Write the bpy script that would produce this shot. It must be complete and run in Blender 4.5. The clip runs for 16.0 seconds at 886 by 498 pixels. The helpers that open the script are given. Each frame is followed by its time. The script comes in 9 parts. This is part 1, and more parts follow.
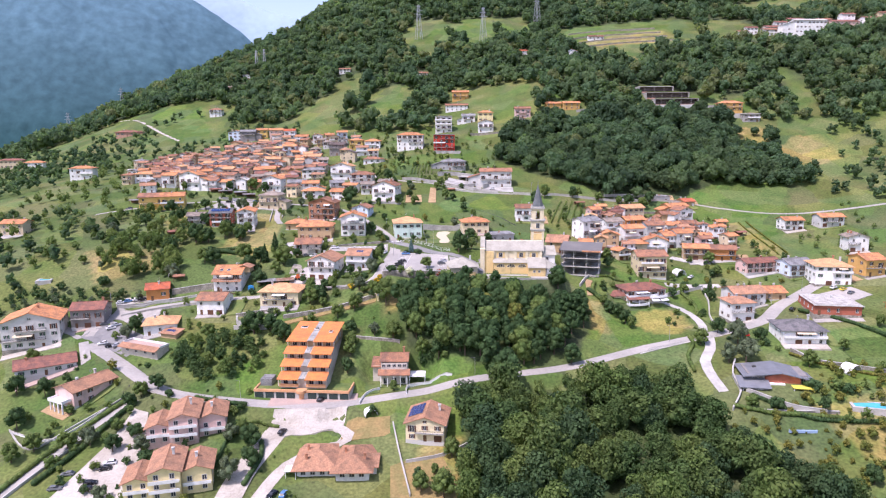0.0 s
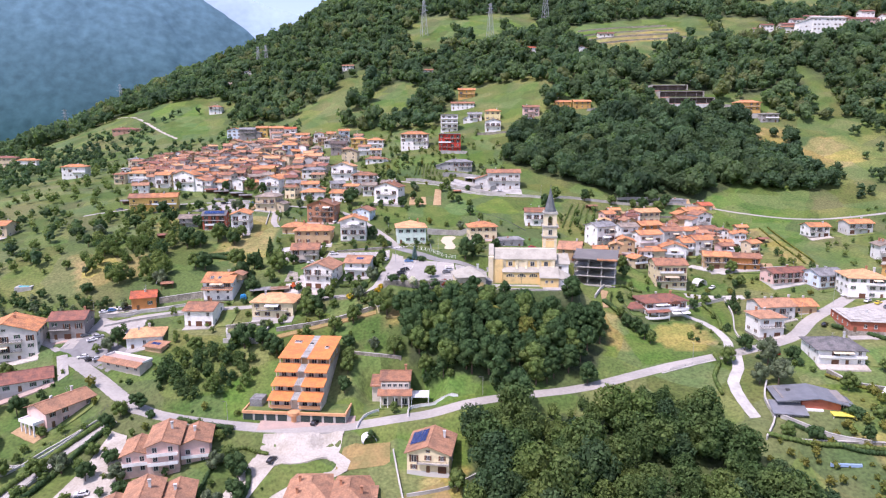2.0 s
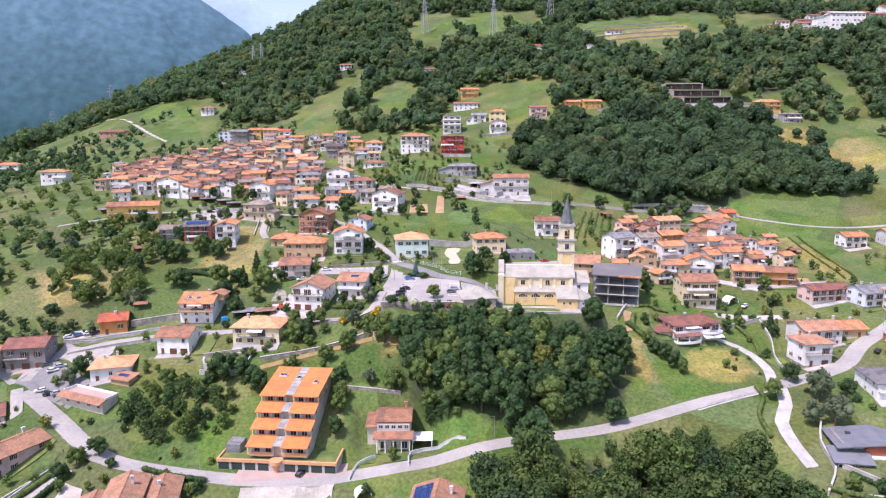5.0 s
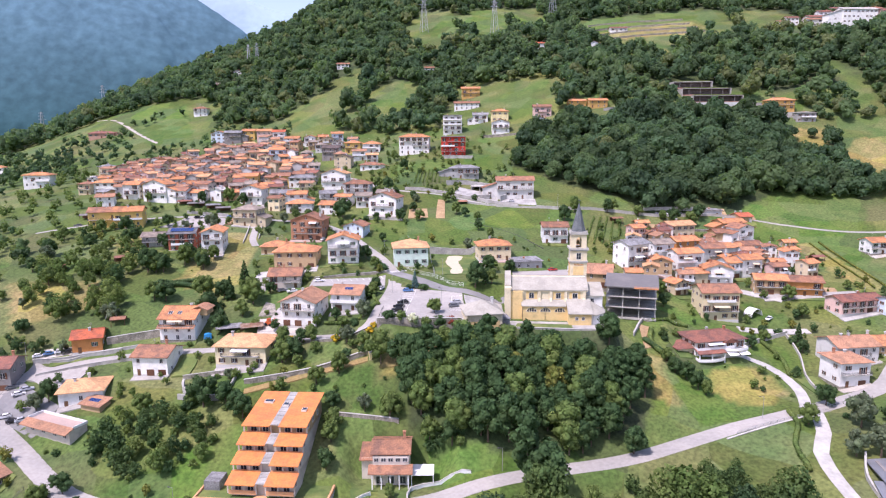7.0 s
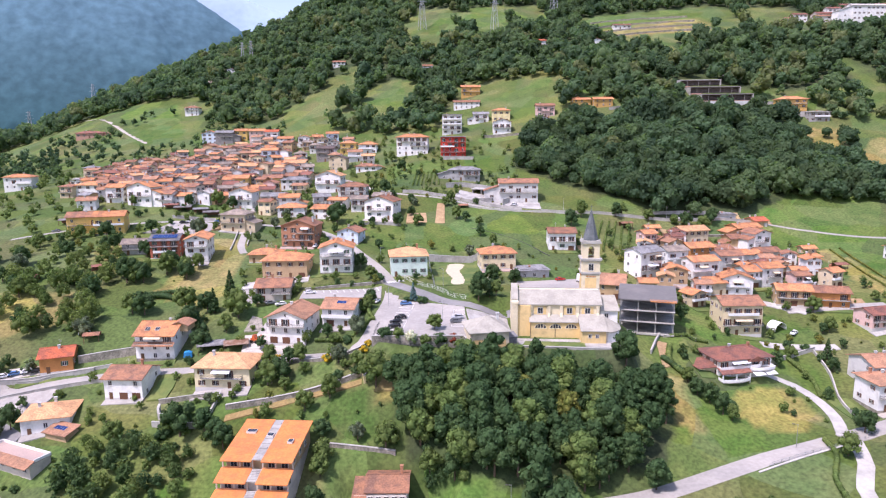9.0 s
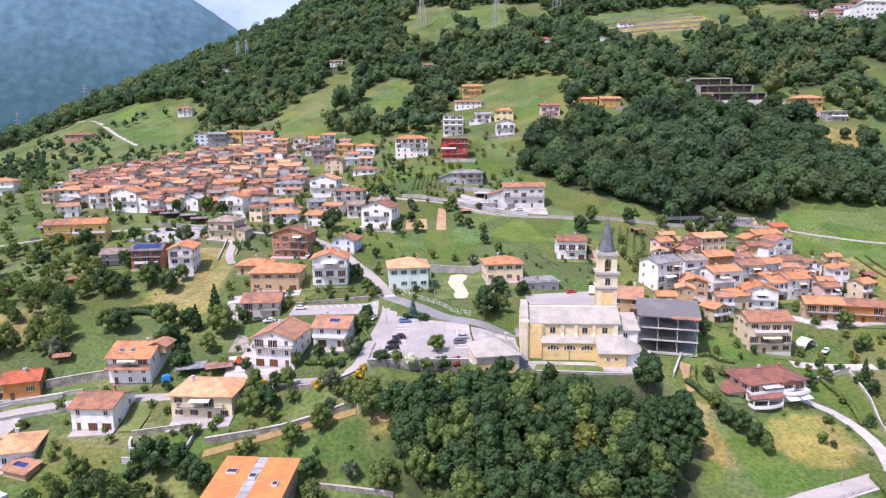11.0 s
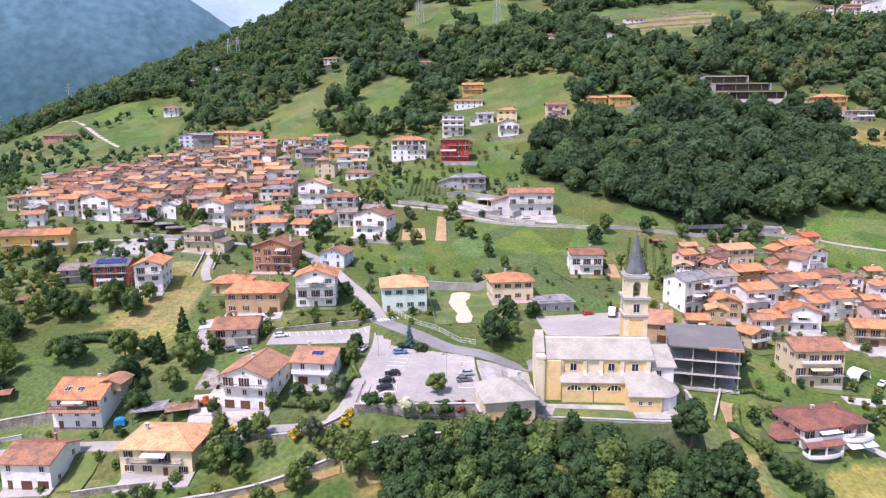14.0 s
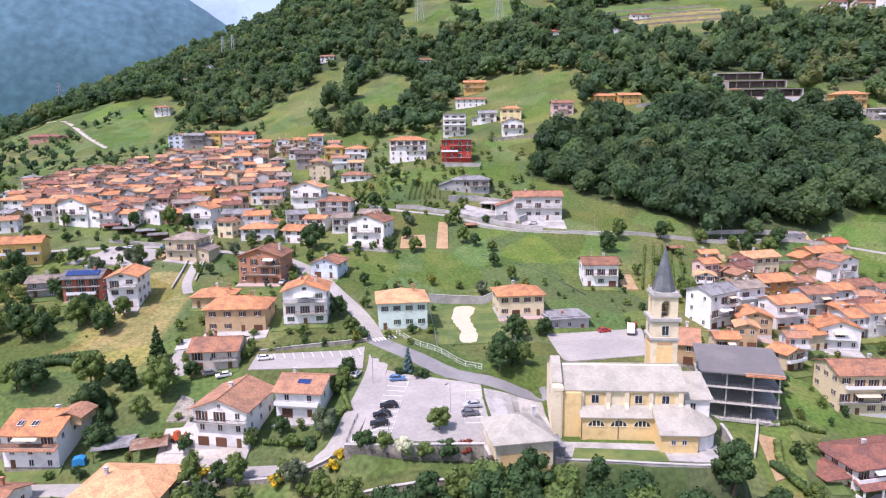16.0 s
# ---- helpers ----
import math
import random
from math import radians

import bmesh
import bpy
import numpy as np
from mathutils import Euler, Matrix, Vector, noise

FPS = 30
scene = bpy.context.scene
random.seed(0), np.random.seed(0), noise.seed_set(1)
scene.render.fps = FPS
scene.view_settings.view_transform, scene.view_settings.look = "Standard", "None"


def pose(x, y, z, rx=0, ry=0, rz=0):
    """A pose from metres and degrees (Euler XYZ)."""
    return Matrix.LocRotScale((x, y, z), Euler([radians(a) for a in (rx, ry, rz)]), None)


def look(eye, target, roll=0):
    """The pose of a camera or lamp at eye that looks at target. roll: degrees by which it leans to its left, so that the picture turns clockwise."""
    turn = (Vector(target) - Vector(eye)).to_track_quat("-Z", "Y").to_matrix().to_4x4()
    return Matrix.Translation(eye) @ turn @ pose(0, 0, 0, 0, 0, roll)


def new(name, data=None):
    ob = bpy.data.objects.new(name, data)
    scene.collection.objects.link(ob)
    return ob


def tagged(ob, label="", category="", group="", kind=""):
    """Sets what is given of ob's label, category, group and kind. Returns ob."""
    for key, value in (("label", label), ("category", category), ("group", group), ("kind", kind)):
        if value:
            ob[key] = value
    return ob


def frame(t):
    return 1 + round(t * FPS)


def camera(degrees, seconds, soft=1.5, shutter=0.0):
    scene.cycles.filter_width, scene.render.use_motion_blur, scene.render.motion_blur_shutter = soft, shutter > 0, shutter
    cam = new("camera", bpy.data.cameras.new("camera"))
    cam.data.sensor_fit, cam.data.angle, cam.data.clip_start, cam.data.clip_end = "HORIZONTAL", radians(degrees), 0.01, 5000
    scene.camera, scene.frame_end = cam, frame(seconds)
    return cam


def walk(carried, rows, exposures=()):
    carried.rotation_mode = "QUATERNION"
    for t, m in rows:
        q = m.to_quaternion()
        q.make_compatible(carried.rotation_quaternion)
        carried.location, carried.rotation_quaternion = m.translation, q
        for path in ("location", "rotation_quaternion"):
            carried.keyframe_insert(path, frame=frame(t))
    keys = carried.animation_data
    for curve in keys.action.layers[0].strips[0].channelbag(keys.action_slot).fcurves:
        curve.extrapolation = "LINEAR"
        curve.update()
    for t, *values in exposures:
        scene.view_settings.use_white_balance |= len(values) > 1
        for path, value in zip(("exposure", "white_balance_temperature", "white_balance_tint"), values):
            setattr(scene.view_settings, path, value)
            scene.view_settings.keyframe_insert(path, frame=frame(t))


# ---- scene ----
cam = camera(68.1, 16.0, 1.2)
PATH = [
    (0, (-1.564, -274.784, 56.482), (-1.422, -272.82, 56.131), -0.5),
    (0.5, (-1.399, -269.425, 56.442), (-1.258, -267.461, 56.089), -0.4),
    (1, (-1.095, -264.272, 56.516), (-0.959, -262.308, 56.164), -0.3),
    (1.5, (-0.87, -259.158, 56.695), (-0.738, -257.194, 56.341), -0.3),
    (2, (-0.785, -254.165, 56.872), (-0.655, -252.201, 56.517), -0.2),
    (2.5, (-0.74, -249.014, 57.09), (-0.611, -247.051, 56.735), -0.2),
    (3, (-0.6, -244.171, 57.29), (-0.472, -242.207, 56.935), -0.2),
    (3.5, (-0.548, -238.946, 57.457), (-0.419, -236.982, 57.103), -0.2),
    (6, (0.282, -213.016, 57.744), (0.408, -211.051, 57.391), -0.4),
    (6.5, (0.446, -207.874, 57.725), (0.572, -205.91, 57.372), -0.4),
    (7, (0.667, -202.856, 57.617), (0.795, -200.891, 57.266), -0.5),
    (7.5, (0.705, -197.667, 57.546), (0.836, -195.702, 57.197), -0.5),
    (8, (0.826, -192.801, 57.451), (0.959, -190.836, 57.103), -0.5),
    (8.5, (0.877, -188.047, 57.645), (1.011, -186.083, 57.295), -0.5),
    (9, (1.03, -183.449, 57.847), (1.164, -181.485, 57.495), -0.5),
    (9.2, (1.0, -181.586, 57.924), (1.135, -179.623, 57.569), -0.6),
    (11.5, (1.911, -158.838, 58.37), (2.045, -156.873, 58.023), -0.6),
    (12, (2.199, -154.114, 58.458), (2.332, -152.148, 58.114), -0.6),
    (12.5, (2.44, -149.285, 58.527), (2.572, -147.32, 58.181), -0.7),
    (13, (2.53, -144.268, 58.526), (2.665, -142.303, 58.18), -0.6),
    (13.5, (2.698, -139.12, 58.526), (2.835, -137.156, 58.177), -0.6),
    (14, (2.923, -133.938, 58.557), (3.063, -131.974, 58.208), -0.6),
    (14.5, (3.155, -128.909, 58.469), (3.295, -126.944, 58.12), -0.6),
    (15, (3.316, -123.61, 58.349), (3.456, -121.646, 58.002), -0.6),
    (15.5, (3.544, -118.66, 58.339), (3.685, -116.696, 57.991), -0.6),
    (16, (3.8, -113.206, 58.413), (3.94, -111.242, 58.064), -0.7),
]
walk(cam, [(t, look(eye, target, roll)) for t, eye, target, roll in PATH], [(0, 0.02, 6280, 32), (16, 0.02, 6280, 32)])

# ---- light ----
SUN_TO = Vector((-0.80, -0.60, 1.75)).normalized()      # towards the sun: high, from the west side
world = bpy.data.worlds.new("world")
scene.world = world
world.use_nodes = True
wn = world.node_tree
sky = wn.nodes.new("ShaderNodeTexSky")
sky.sky_type = "NISHITA"
sky.sun_disc = False
sky.sun_elevation = math.asin(SUN_TO.z)
sky.sun_rotation = math.atan2(SUN_TO.x, SUN_TO.y)
sky.air_density, sky.dust_density, sky.altitude = 1.2, 2.5, 500
wn.links.new(sky.outputs[0], wn.nodes["Background"].inputs[0])
wn.nodes["Background"].inputs[1].default_value = 0.23
sun_data = bpy.data.lights.new("sun", "SUN")
sun_data.energy, sun_data.angle, sun_data.color = 4.6, radians(0.6), (1.0, 0.965, 0.92)
sun = new("sun", sun_data)
sun.matrix_world = look(SUN_TO * 300, (0, 0, 0))


# ---- materials ----
def material(name, colour, rough=0.8, vary=0.15, scale=1.0, bump=0.0, second=None, second_scale=0.15, metal=0.0,
             per_object=0.0, per_island=0.0, spec=0.3, waves=0.0, wave_step=0.25, mask=(0.42, 0.62), thin=0.0):
    """Noise at two scales over a base colour, with a second colour in stains, bump, and a spread from object to object."""
    m = bpy.data.materials.new(name)
    m.use_nodes = True
    t = m.node_tree
    b = t.nodes["Principled BSDF"]
    b.inputs["Roughness"].default_value = rough
    b.inputs["Metallic"].default_value = metal
    b.inputs["Specular IOR Level"].default_value = spec
    co = t.nodes.new("ShaderNodeTexCoord").outputs["Object"]

    def noise_at(s, detail=4.0):
        n = t.nodes.new("ShaderNodeTexNoise")
        n.inputs["Scale"].default_value, n.inputs["Detail"].default_value = s, detail
        t.links.new(co, n.inputs["Vector"])
        return n.outputs["Fac"]

    def mix(fac, a, c):
        x = t.nodes.new("ShaderNodeMix")
        x.data_type = "RGBA"
        for k, v in ((0, fac), (6, a), (7, c)):
            if hasattr(v, "is_linked"):
                t.links.new(v, x.inputs[k])
            else:
                x.inputs[k].default_value = v if k == 0 else (*v[:3], 1)
        return x.outputs[2]

    def ramp(fac, lo, hi, a=0.0, c=1.0):
        r = t.nodes.new("ShaderNodeMapRange")
        for k, v in zip((1, 2, 3, 4), (lo, hi, a, c)):
            r.inputs[k].default_value = v
        t.links.new(fac, r.inputs[0])
        return r.outputs[0]

    base = colour
    if second:
        base = mix(ramp(noise_at(second_scale, 5), *mask), colour, second)
    fine = noise_at(scale)
    lift = 1 + 1.15 * thin                   # what thin leaves pass on is not sent back
    value = ramp(fine, 0.25, 0.75, (1 - vary) * lift, (1 + vary) * lift)
    if per_object or per_island:
        if per_object:
            src = t.nodes.new("ShaderNodeObjectInfo").outputs["Random"]
            spread = per_object
        else:
            src = t.nodes.new("ShaderNodeNewGeometry").outputs["Random Per Island"]
            spread = per_island
        q = t.nodes.new("ShaderNodeMath")
        q.operation = "MULTIPLY"
        t.links.new(value, q.inputs[0])
        t.links.new(ramp(src, 0, 1, 1 - spread, 1 + spread), q.inputs[1])
        value = q.outputs[0]
    hsv = t.nodes.new("ShaderNodeHueSaturation")
    t.links.new(value, hsv.inputs["Value"])
    if hasattr(base, "is_linked"):
        t.links.new(base, hsv.inputs["Color"])
    else:
        hsv.inputs["Color"].default_value = (*base, 1)
    t.links.new(hsv.outputs[0], b.inputs["Base Color"])
    height_src = fine
    if waves:
        w = t.nodes.new("ShaderNodeTexWave")
        w.bands_direction = "X"
        w.inputs["Scale"].default_value = 0.314 / wave_step
        w.inputs["Distortion"].default_value = 0.6
        t.links.new(co, w.inputs["Vector"])
        add = t.nodes.new("ShaderNodeMath")
        add.operation = "MULTIPLY_ADD"
        add.inputs[1].default_value = waves
        t.links.new(w.outputs["Fac"], add.inputs[0])
        t.links.new(fine, add.inputs[2])
        height_src = add.outputs[0]
    if bump:
        bp = t.nodes.new("ShaderNodeBump")
        bp.inputs["Strength"].default_value, bp.inputs["Distance"].default_value = 0.6, bump
        t.links.new(height_src, bp.inputs["Height"])
        t.links.new(bp.outputs[0], b.inputs["Normal"])
    if thin:                                 # leaves pass part of the sunlight on
        glow = t.nodes.new("ShaderNodeBsdfTranslucent")
        warm = t.nodes.new("ShaderNodeMix")
        warm.data_type, warm.blend_type = "RGBA", "MULTIPLY"
        warm.inputs[0].default_value, warm.inputs[7].default_value = 1.0, (1.5, 1.6, 0.9, 1)
        t.links.new(hsv.outputs[0], warm.inputs[6])
        t.links.new(warm.outputs[2], glow.inputs["Color"])
        both = t.nodes.new("ShaderNodeMixShader")
        both.inputs[0].default_value = thin
        t.links.new(b.outputs[0], both.inputs[1])
        t.links.new(glow.outputs[0], both.inputs[2])
        t.links.new(both.outputs[0], t.nodes["Material Output"].inputs["Surface"])
    return m


def plaster(name, c):
    dirt = tuple(v * 0.72 for v in c)
    return material("plaster_" + name, c, 0.9, 0.06, 1.5, 0.01, dirt, 0.35, per_object=0.05, mask=(0.5, 0.75))


WALLS = {n: plaster(n, c) for n, c in (
    ("white", (0.78, 0.77, 0.74)), ("whitegrey", (0.62, 0.61, 0.58)), ("greywhite", (0.55, 0.55, 0.53)), ("whitebrown", (0.58, 0.52, 0.45)),
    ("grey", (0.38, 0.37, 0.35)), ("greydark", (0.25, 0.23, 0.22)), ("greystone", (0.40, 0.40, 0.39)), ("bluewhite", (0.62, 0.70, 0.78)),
    ("yellow", (0.72, 0.49, 0.16)), ("yellowlight", (0.74, 0.63, 0.34)), ("yellowwhite", (0.74, 0.64, 0.42)), ("ochre", (0.60, 0.36, 0.12)),
    ("beige", (0.60, 0.50, 0.34)), ("tan", (0.50, 0.35, 0.20)), ("cream", (0.72, 0.61, 0.40)), ("pink", (0.68, 0.47, 0.42)),
    ("pinkbrown", (0.46, 0.27, 0.20)), ("red", (0.58, 0.06, 0.04)), ("redwall", (0.42, 0.13, 0.08)), ("orangewall", (0.55, 0.24, 0.08)),
    ("brick", (0.45, 0.22, 0.13)), ("mint", (0.58, 0.70, 0.62)))}


def tiles(name, c, d, step=0.24):
    d = tuple(v * 0.86 for v in d)
    return material("tiles_" + name, c, 0.85, 0.34, 2.2, 0.06, d, 0.38, per_object=0.12, waves=0.8, wave_step=step)


ROOFS = {
    "orange": tiles("orange", (0.58, 0.255, 0.11), (0.43, 0.20, 0.105)), "orangelight": tiles("light_orange", (0.64, 0.36, 0.18), (0.56, 0.31, 0.16)),
    "redroof": tiles("red", (0.50, 0.13, 0.06), (0.38, 0.12, 0.07)), "redbrown": tiles("red_brown", (0.27, 0.115, 0.08), (0.20, 0.10, 0.08)),
    "brown": tiles("brown", (0.34, 0.165, 0.095), (0.24, 0.13, 0.09)), "brownlight": tiles("light_brown", (0.42, 0.22, 0.13), (0.34, 0.19, 0.12)),
    "greybrown": tiles("grey_brown", (0.30, 0.25, 0.20), (0.22, 0.18, 0.15)), "greyroof": tiles("grey", (0.27, 0.27, 0.27), (0.19, 0.19, 0.19)),
    "grey": tiles("dark_grey", (0.22, 0.20, 0.19), (0.15, 0.14, 0.13)), "darkroof": tiles("dark", (0.13, 0.10, 0.09), (0.10, 0.08, 0.07)),
    "greylight": tiles("pale_grey", (0.50, 0.48, 0.44), (0.40, 0.38, 0.34)), "solar": tiles("slate", (0.17, 0.16, 0.16), (0.12, 0.12, 0.12)),
    "stone": material("stone_slabs", (0.40, 0.38, 0.32), 0.9, 0.12, 1.6, 0.05, (0.33, 0.315, 0.265), 0.3, waves=0.35, wave_step=0.6)}

WOOD = material("dark_wood", (0.16, 0.085, 0.045), 0.7, 0.25, 6, 0.01)
SHUTTER_BROWN = material("brown_shutter_paint", (0.13, 0.06, 0.035), 0.6, 0.2, 8, 0.01, per_object=0.3)
SHUTTER_GREEN = material("green_shutter_paint", (0.05, 0.11, 0.07), 0.6, 0.2, 8, 0.01, per_object=0.2)
FRAME = material("window_frame_paint", (0.60, 0.57, 0.52), 0.6, 0.1, 6)
SILL = material("sill_stone", (0.55, 0.53, 0.50), 0.8, 0.1, 5)
GLASS = material("window_glass", (0.035, 0.04, 0.05), 0.08, 0.2, 0.8, spec=0.6)
METAL = material("painted_iron", (0.10, 0.10, 0.10), 0.5, 0.15, 5, metal=0.4)
GALV = material("galvanised_steel", (0.45, 0.46, 0.47), 0.45, 0.15, 4, metal=0.7)
WHITE = material("white_paint", (0.80, 0.80, 0.79), 0.6, 0.05, 3)
CONCRETE = material("concrete", (0.42, 0.41, 0.38), 0.9, 0.14, 1.2, 0.02, (0.30, 0.29, 0.27), 0.25)
PALE_CONCRETE = material("pale_concrete", (0.48, 0.465, 0.43), 0.9, 0.12, 1.2, 0.02, (0.38, 0.37, 0.335), 0.2)
STONE_WALL = material("rubble_stone", (0.33, 0.30, 0.25), 0.95, 0.4, 1.8, 0.12, (0.20, 0.19, 0.15), 0.4)
PANEL = material("solar_cell", (0.02, 0.05, 0.16), 0.15, 0.25, 3, spec=0.6)
ASPHALT = material("asphalt", (0.215, 0.213, 0.21), 0.95, 0.10, 0.8, 0.01, (0.285, 0.28, 0.27), 0.06)
OLD_ASPHALT = material("worn_asphalt", (0.33, 0.315, 0.29), 0.95, 0.12, 0.9, 0.01, (0.40, 0.375, 0.34), 0.07)
GRAVEL = material("pale_gravel", (0.48, 0.445, 0.39), 0.95, 0.18, 1.5, 0.02, (0.38, 0.345, 0.29), 0.12)
PAVING = material("pink_paving", (0.46, 0.34, 0.29), 0.9, 0.12, 2.5, 0.01, (0.40, 0.31, 0.27), 0.2)
SAND = material("sand", (0.55, 0.48, 0.35), 0.95, 0.10, 0.8, 0.02, (0.55, 0.50, 0.36), 0.2)
SOIL = material("tilled_soil", (0.36, 0.24, 0.13), 0.95, 0.25, 1.5, 0.06, (0.42, 0.30, 0.16), 0.3)
DRY_PLOT = material("dry_brown_grass", (0.29, 0.205, 0.085), 0.95, 0.22, 1.2, 0.05, (0.215, 0.18, 0.07), 0.2)
RUST = material("rusty_corrugated_iron", (0.22, 0.12, 0.075), 0.8, 0.3, 1.5, 0.04, (0.30, 0.22, 0.16), 0.5, waves=0.8, wave_step=0.2)
PITCH = material("playing_field_turf", (0.09, 0.14, 0.04), 0.95, 0.2, 0.7, 0.03, (0.17, 0.20, 0.06), 0.12)
LINE = material("road_marking", (0.80, 0.80, 0.78), 0.8, 0.15, 4)
LEAF = material("leaves", (0.086, 0.132, 0.038), 0.75, 0.22, 0.35, 0, (0.122, 0.160, 0.046), 0.12, per_island=0.28, spec=0.15, thin=0.3)
LEAF_DARK = material("dark_leaves", (0.040, 0.078, 0.030), 0.75, 0.22, 0.35, 0, (0.058, 0.096, 0.034), 0.12, per_island=0.28, spec=0.15, thin=0.3)
LEAF_OLIVE = material("yellowing_leaves", (0.15, 0.145, 0.035), 0.75, 0.25, 0.35, 0, (0.10, 0.125, 0.03), 0.2, per_island=0.4, spec=0.15, thin=0.3)
LEAF_GREY = material("olive_grey_leaves", (0.115, 0.145, 0.085), 0.75, 0.25, 0.35, 0, (0.08, 0.11, 0.06), 0.2, per_island=0.4, spec=0.15, thin=0.3)
LEAF_BLUE = material("blue_spruce_needles", (0.10, 0.17, 0.17), 0.75, 0.25, 0.5, 0, (0.07, 0.13, 0.13), 0.3, per_island=0.3, spec=0.15, thin=0.3)
LEAF_RED = material("copper_leaves", (0.20, 0.05, 0.03), 0.75, 0.25, 0.5, 0, (0.15, 0.05, 0.03), 0.3, per_island=0.3, spec=0.15, thin=0.3)
LEAF_FLOWER = material("pale_blossom", (0.50, 0.50, 0.40), 0.75, 0.25, 0.5, 0, (0.12, 0.18, 0.06), 0.8, per_island=0.3, spec=0.15, thin=0.3)
# leaf tones hold distance haze in their colour: extra blue, lifted darks
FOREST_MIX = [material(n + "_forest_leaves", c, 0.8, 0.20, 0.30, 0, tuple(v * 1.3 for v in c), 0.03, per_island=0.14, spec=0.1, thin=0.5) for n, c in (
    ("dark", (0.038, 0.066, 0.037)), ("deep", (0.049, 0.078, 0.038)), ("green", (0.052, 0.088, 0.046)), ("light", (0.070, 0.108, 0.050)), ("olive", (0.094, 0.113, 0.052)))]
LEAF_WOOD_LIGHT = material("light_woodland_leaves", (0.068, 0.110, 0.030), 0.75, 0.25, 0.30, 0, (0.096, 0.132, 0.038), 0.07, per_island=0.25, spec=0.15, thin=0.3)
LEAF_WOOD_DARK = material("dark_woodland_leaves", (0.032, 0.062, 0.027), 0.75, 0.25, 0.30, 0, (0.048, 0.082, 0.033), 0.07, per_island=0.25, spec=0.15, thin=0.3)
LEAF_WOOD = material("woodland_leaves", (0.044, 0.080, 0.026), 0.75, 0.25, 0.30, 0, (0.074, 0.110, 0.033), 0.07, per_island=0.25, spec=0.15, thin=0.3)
BARK = material("bark", (0.13, 0.095, 0.065), 0.95, 0.3, 3, 0.05)

# ---- mesh helpers ----
def box(bm, x0, y0, z0, x1, y1, z1, mat=0, m=None):
    vs = [bm.verts.new((x, y, z)) for z in (z0, z1) for y in (y0, y1) for x in (x0, x1)]
    if m is not None:
        for v in vs:
            v.co = m @ v.co
    for q in ((0, 2, 3, 1), (4, 5, 7, 6), (0, 1, 5, 4), (1, 3, 7, 5), (3, 2, 6, 7), (2, 0, 4, 6)):
        bm.faces.new([vs[i] for i in q]).material_index = mat
    return vs


def prism(bm, outline, axis, a, b, mat=0):
    """An outline of (u, v) pairs pushed along an axis from a to b: axis "y" takes u as x, axis "x" takes u as y; v is z; axis "z" takes x, y."""
    def at(u, v, w):
        return {"y": (u, w, v), "x": (w, u, v), "z": (u, v, w)}[axis]
    lo = [bm.verts.new(at(u, v, a)) for u, v in outline]
    hi = [bm.verts.new(at(u, v, b)) for u, v in outline]
    n = len(outline)
    fs = [bm.faces.new(lo), bm.faces.new(hi[::-1])]
    for i in range(n):
        fs.append(bm.faces.new((lo[i], hi[i], hi[(i + 1) % n], lo[(i + 1) % n])))
    for f in fs:
        f.material_index = mat
    return fs


def tube(bm, x, y, z0, z1, r0, r1=None, n=8, mat=0):
    r1 = r0 if r1 is None else r1
    lo = [bm.verts.new((x + r0 * math.cos(6.2832 * i / n), y + r0 * math.sin(6.2832 * i / n), z0)) for i in range(n)]
    hi = [bm.verts.new((x + r1 * math.cos(6.2832 * i / n), y + r1 * math.sin(6.2832 * i / n), z1)) for i in range(n)]
    for i in range(n):
        bm.faces.new((lo[i], lo[(i + 1) % n], hi[(i + 1) % n], hi[i])).material_index = mat
    bm.faces.new(hi).material_index = mat
    bm.faces.new(lo[::-1]).material_index = mat


def mesh_of(name, bm, mats):
    bmesh.ops.recalc_face_normals(bm, faces=bm.faces)
    me = bpy.data.meshes.new(name)
    bm.to_mesh(me)
    bm.free()
    for m in (mats if isinstance(mats, (list, tuple)) else (mats,)):
        me.materials.append(m)
    return me


def hang(name, me, parent, m=None, label=""):
    """Links mesh data as one object under a parent, at a local pose."""
    ob = new(name, me)
    ob.parent = parent
    if m is not None:
        ob.matrix_basis = m
    return tagged(ob, label) if label else ob


def part(name, bm, mats, parent, label="", m=None):
    return hang(name, mesh_of(name, bm, mats), parent, m, label)


def thing(name, x, y, z, rz, label, category, group="", kind=""):
    ob = new(name)
    ob.empty_display_size = 0.5
    ob.matrix_basis = pose(x, y, z, 0, 0, rz)
    return tagged(ob, label, category, group, kind)


# ---- the lie of the land ----
XS = np.array([-900, -560, -400, -270, -180, -115, -65, -25, 15, 55, 95, 135, 180, 250, 360, 560, 900], float)
YS, STRIPS = [], []


def strip(y, *zs):
    YS.append(float(y))
    STRIPS.append(np.array(zs, float))


strip(-330, -117, -102, -95, -90, -87, -85, -82, -79, -79, -82, -86, -87, -86, -80, -70, -51, -19)
strip(-170, -124, -95, -82, -73, -68, -66, -66, -65, -64, -64, -63, -62, -58, -49, -35, -9, 35)
strip(-95, -127, -92, -76, -65, -58, -55, -54, -53, -53, -52, -51, -47, -43, -34, -18, 11, 60)
strip(-60, -128, -89, -72, -59, -53, -48, -44, -44, -43, -44, -41, -35, -33, -26, -10, 21, 72)
strip(-30, -129, -87, -67, -53, -46, -40, -36, -34, -33, -35, -34, -29, -26, -19, -4, 29, 82)
strip(0, -129, -83, -60, -44, -36, -30, -24, -18, -13, -18, -27, -29, -22, -14, 2, 36, 92)
strip(30, -128, -77, -52, -34, -24, -21, -16, -9, -3, -5, -15, -23, -19, -11, 5, 41, 102)
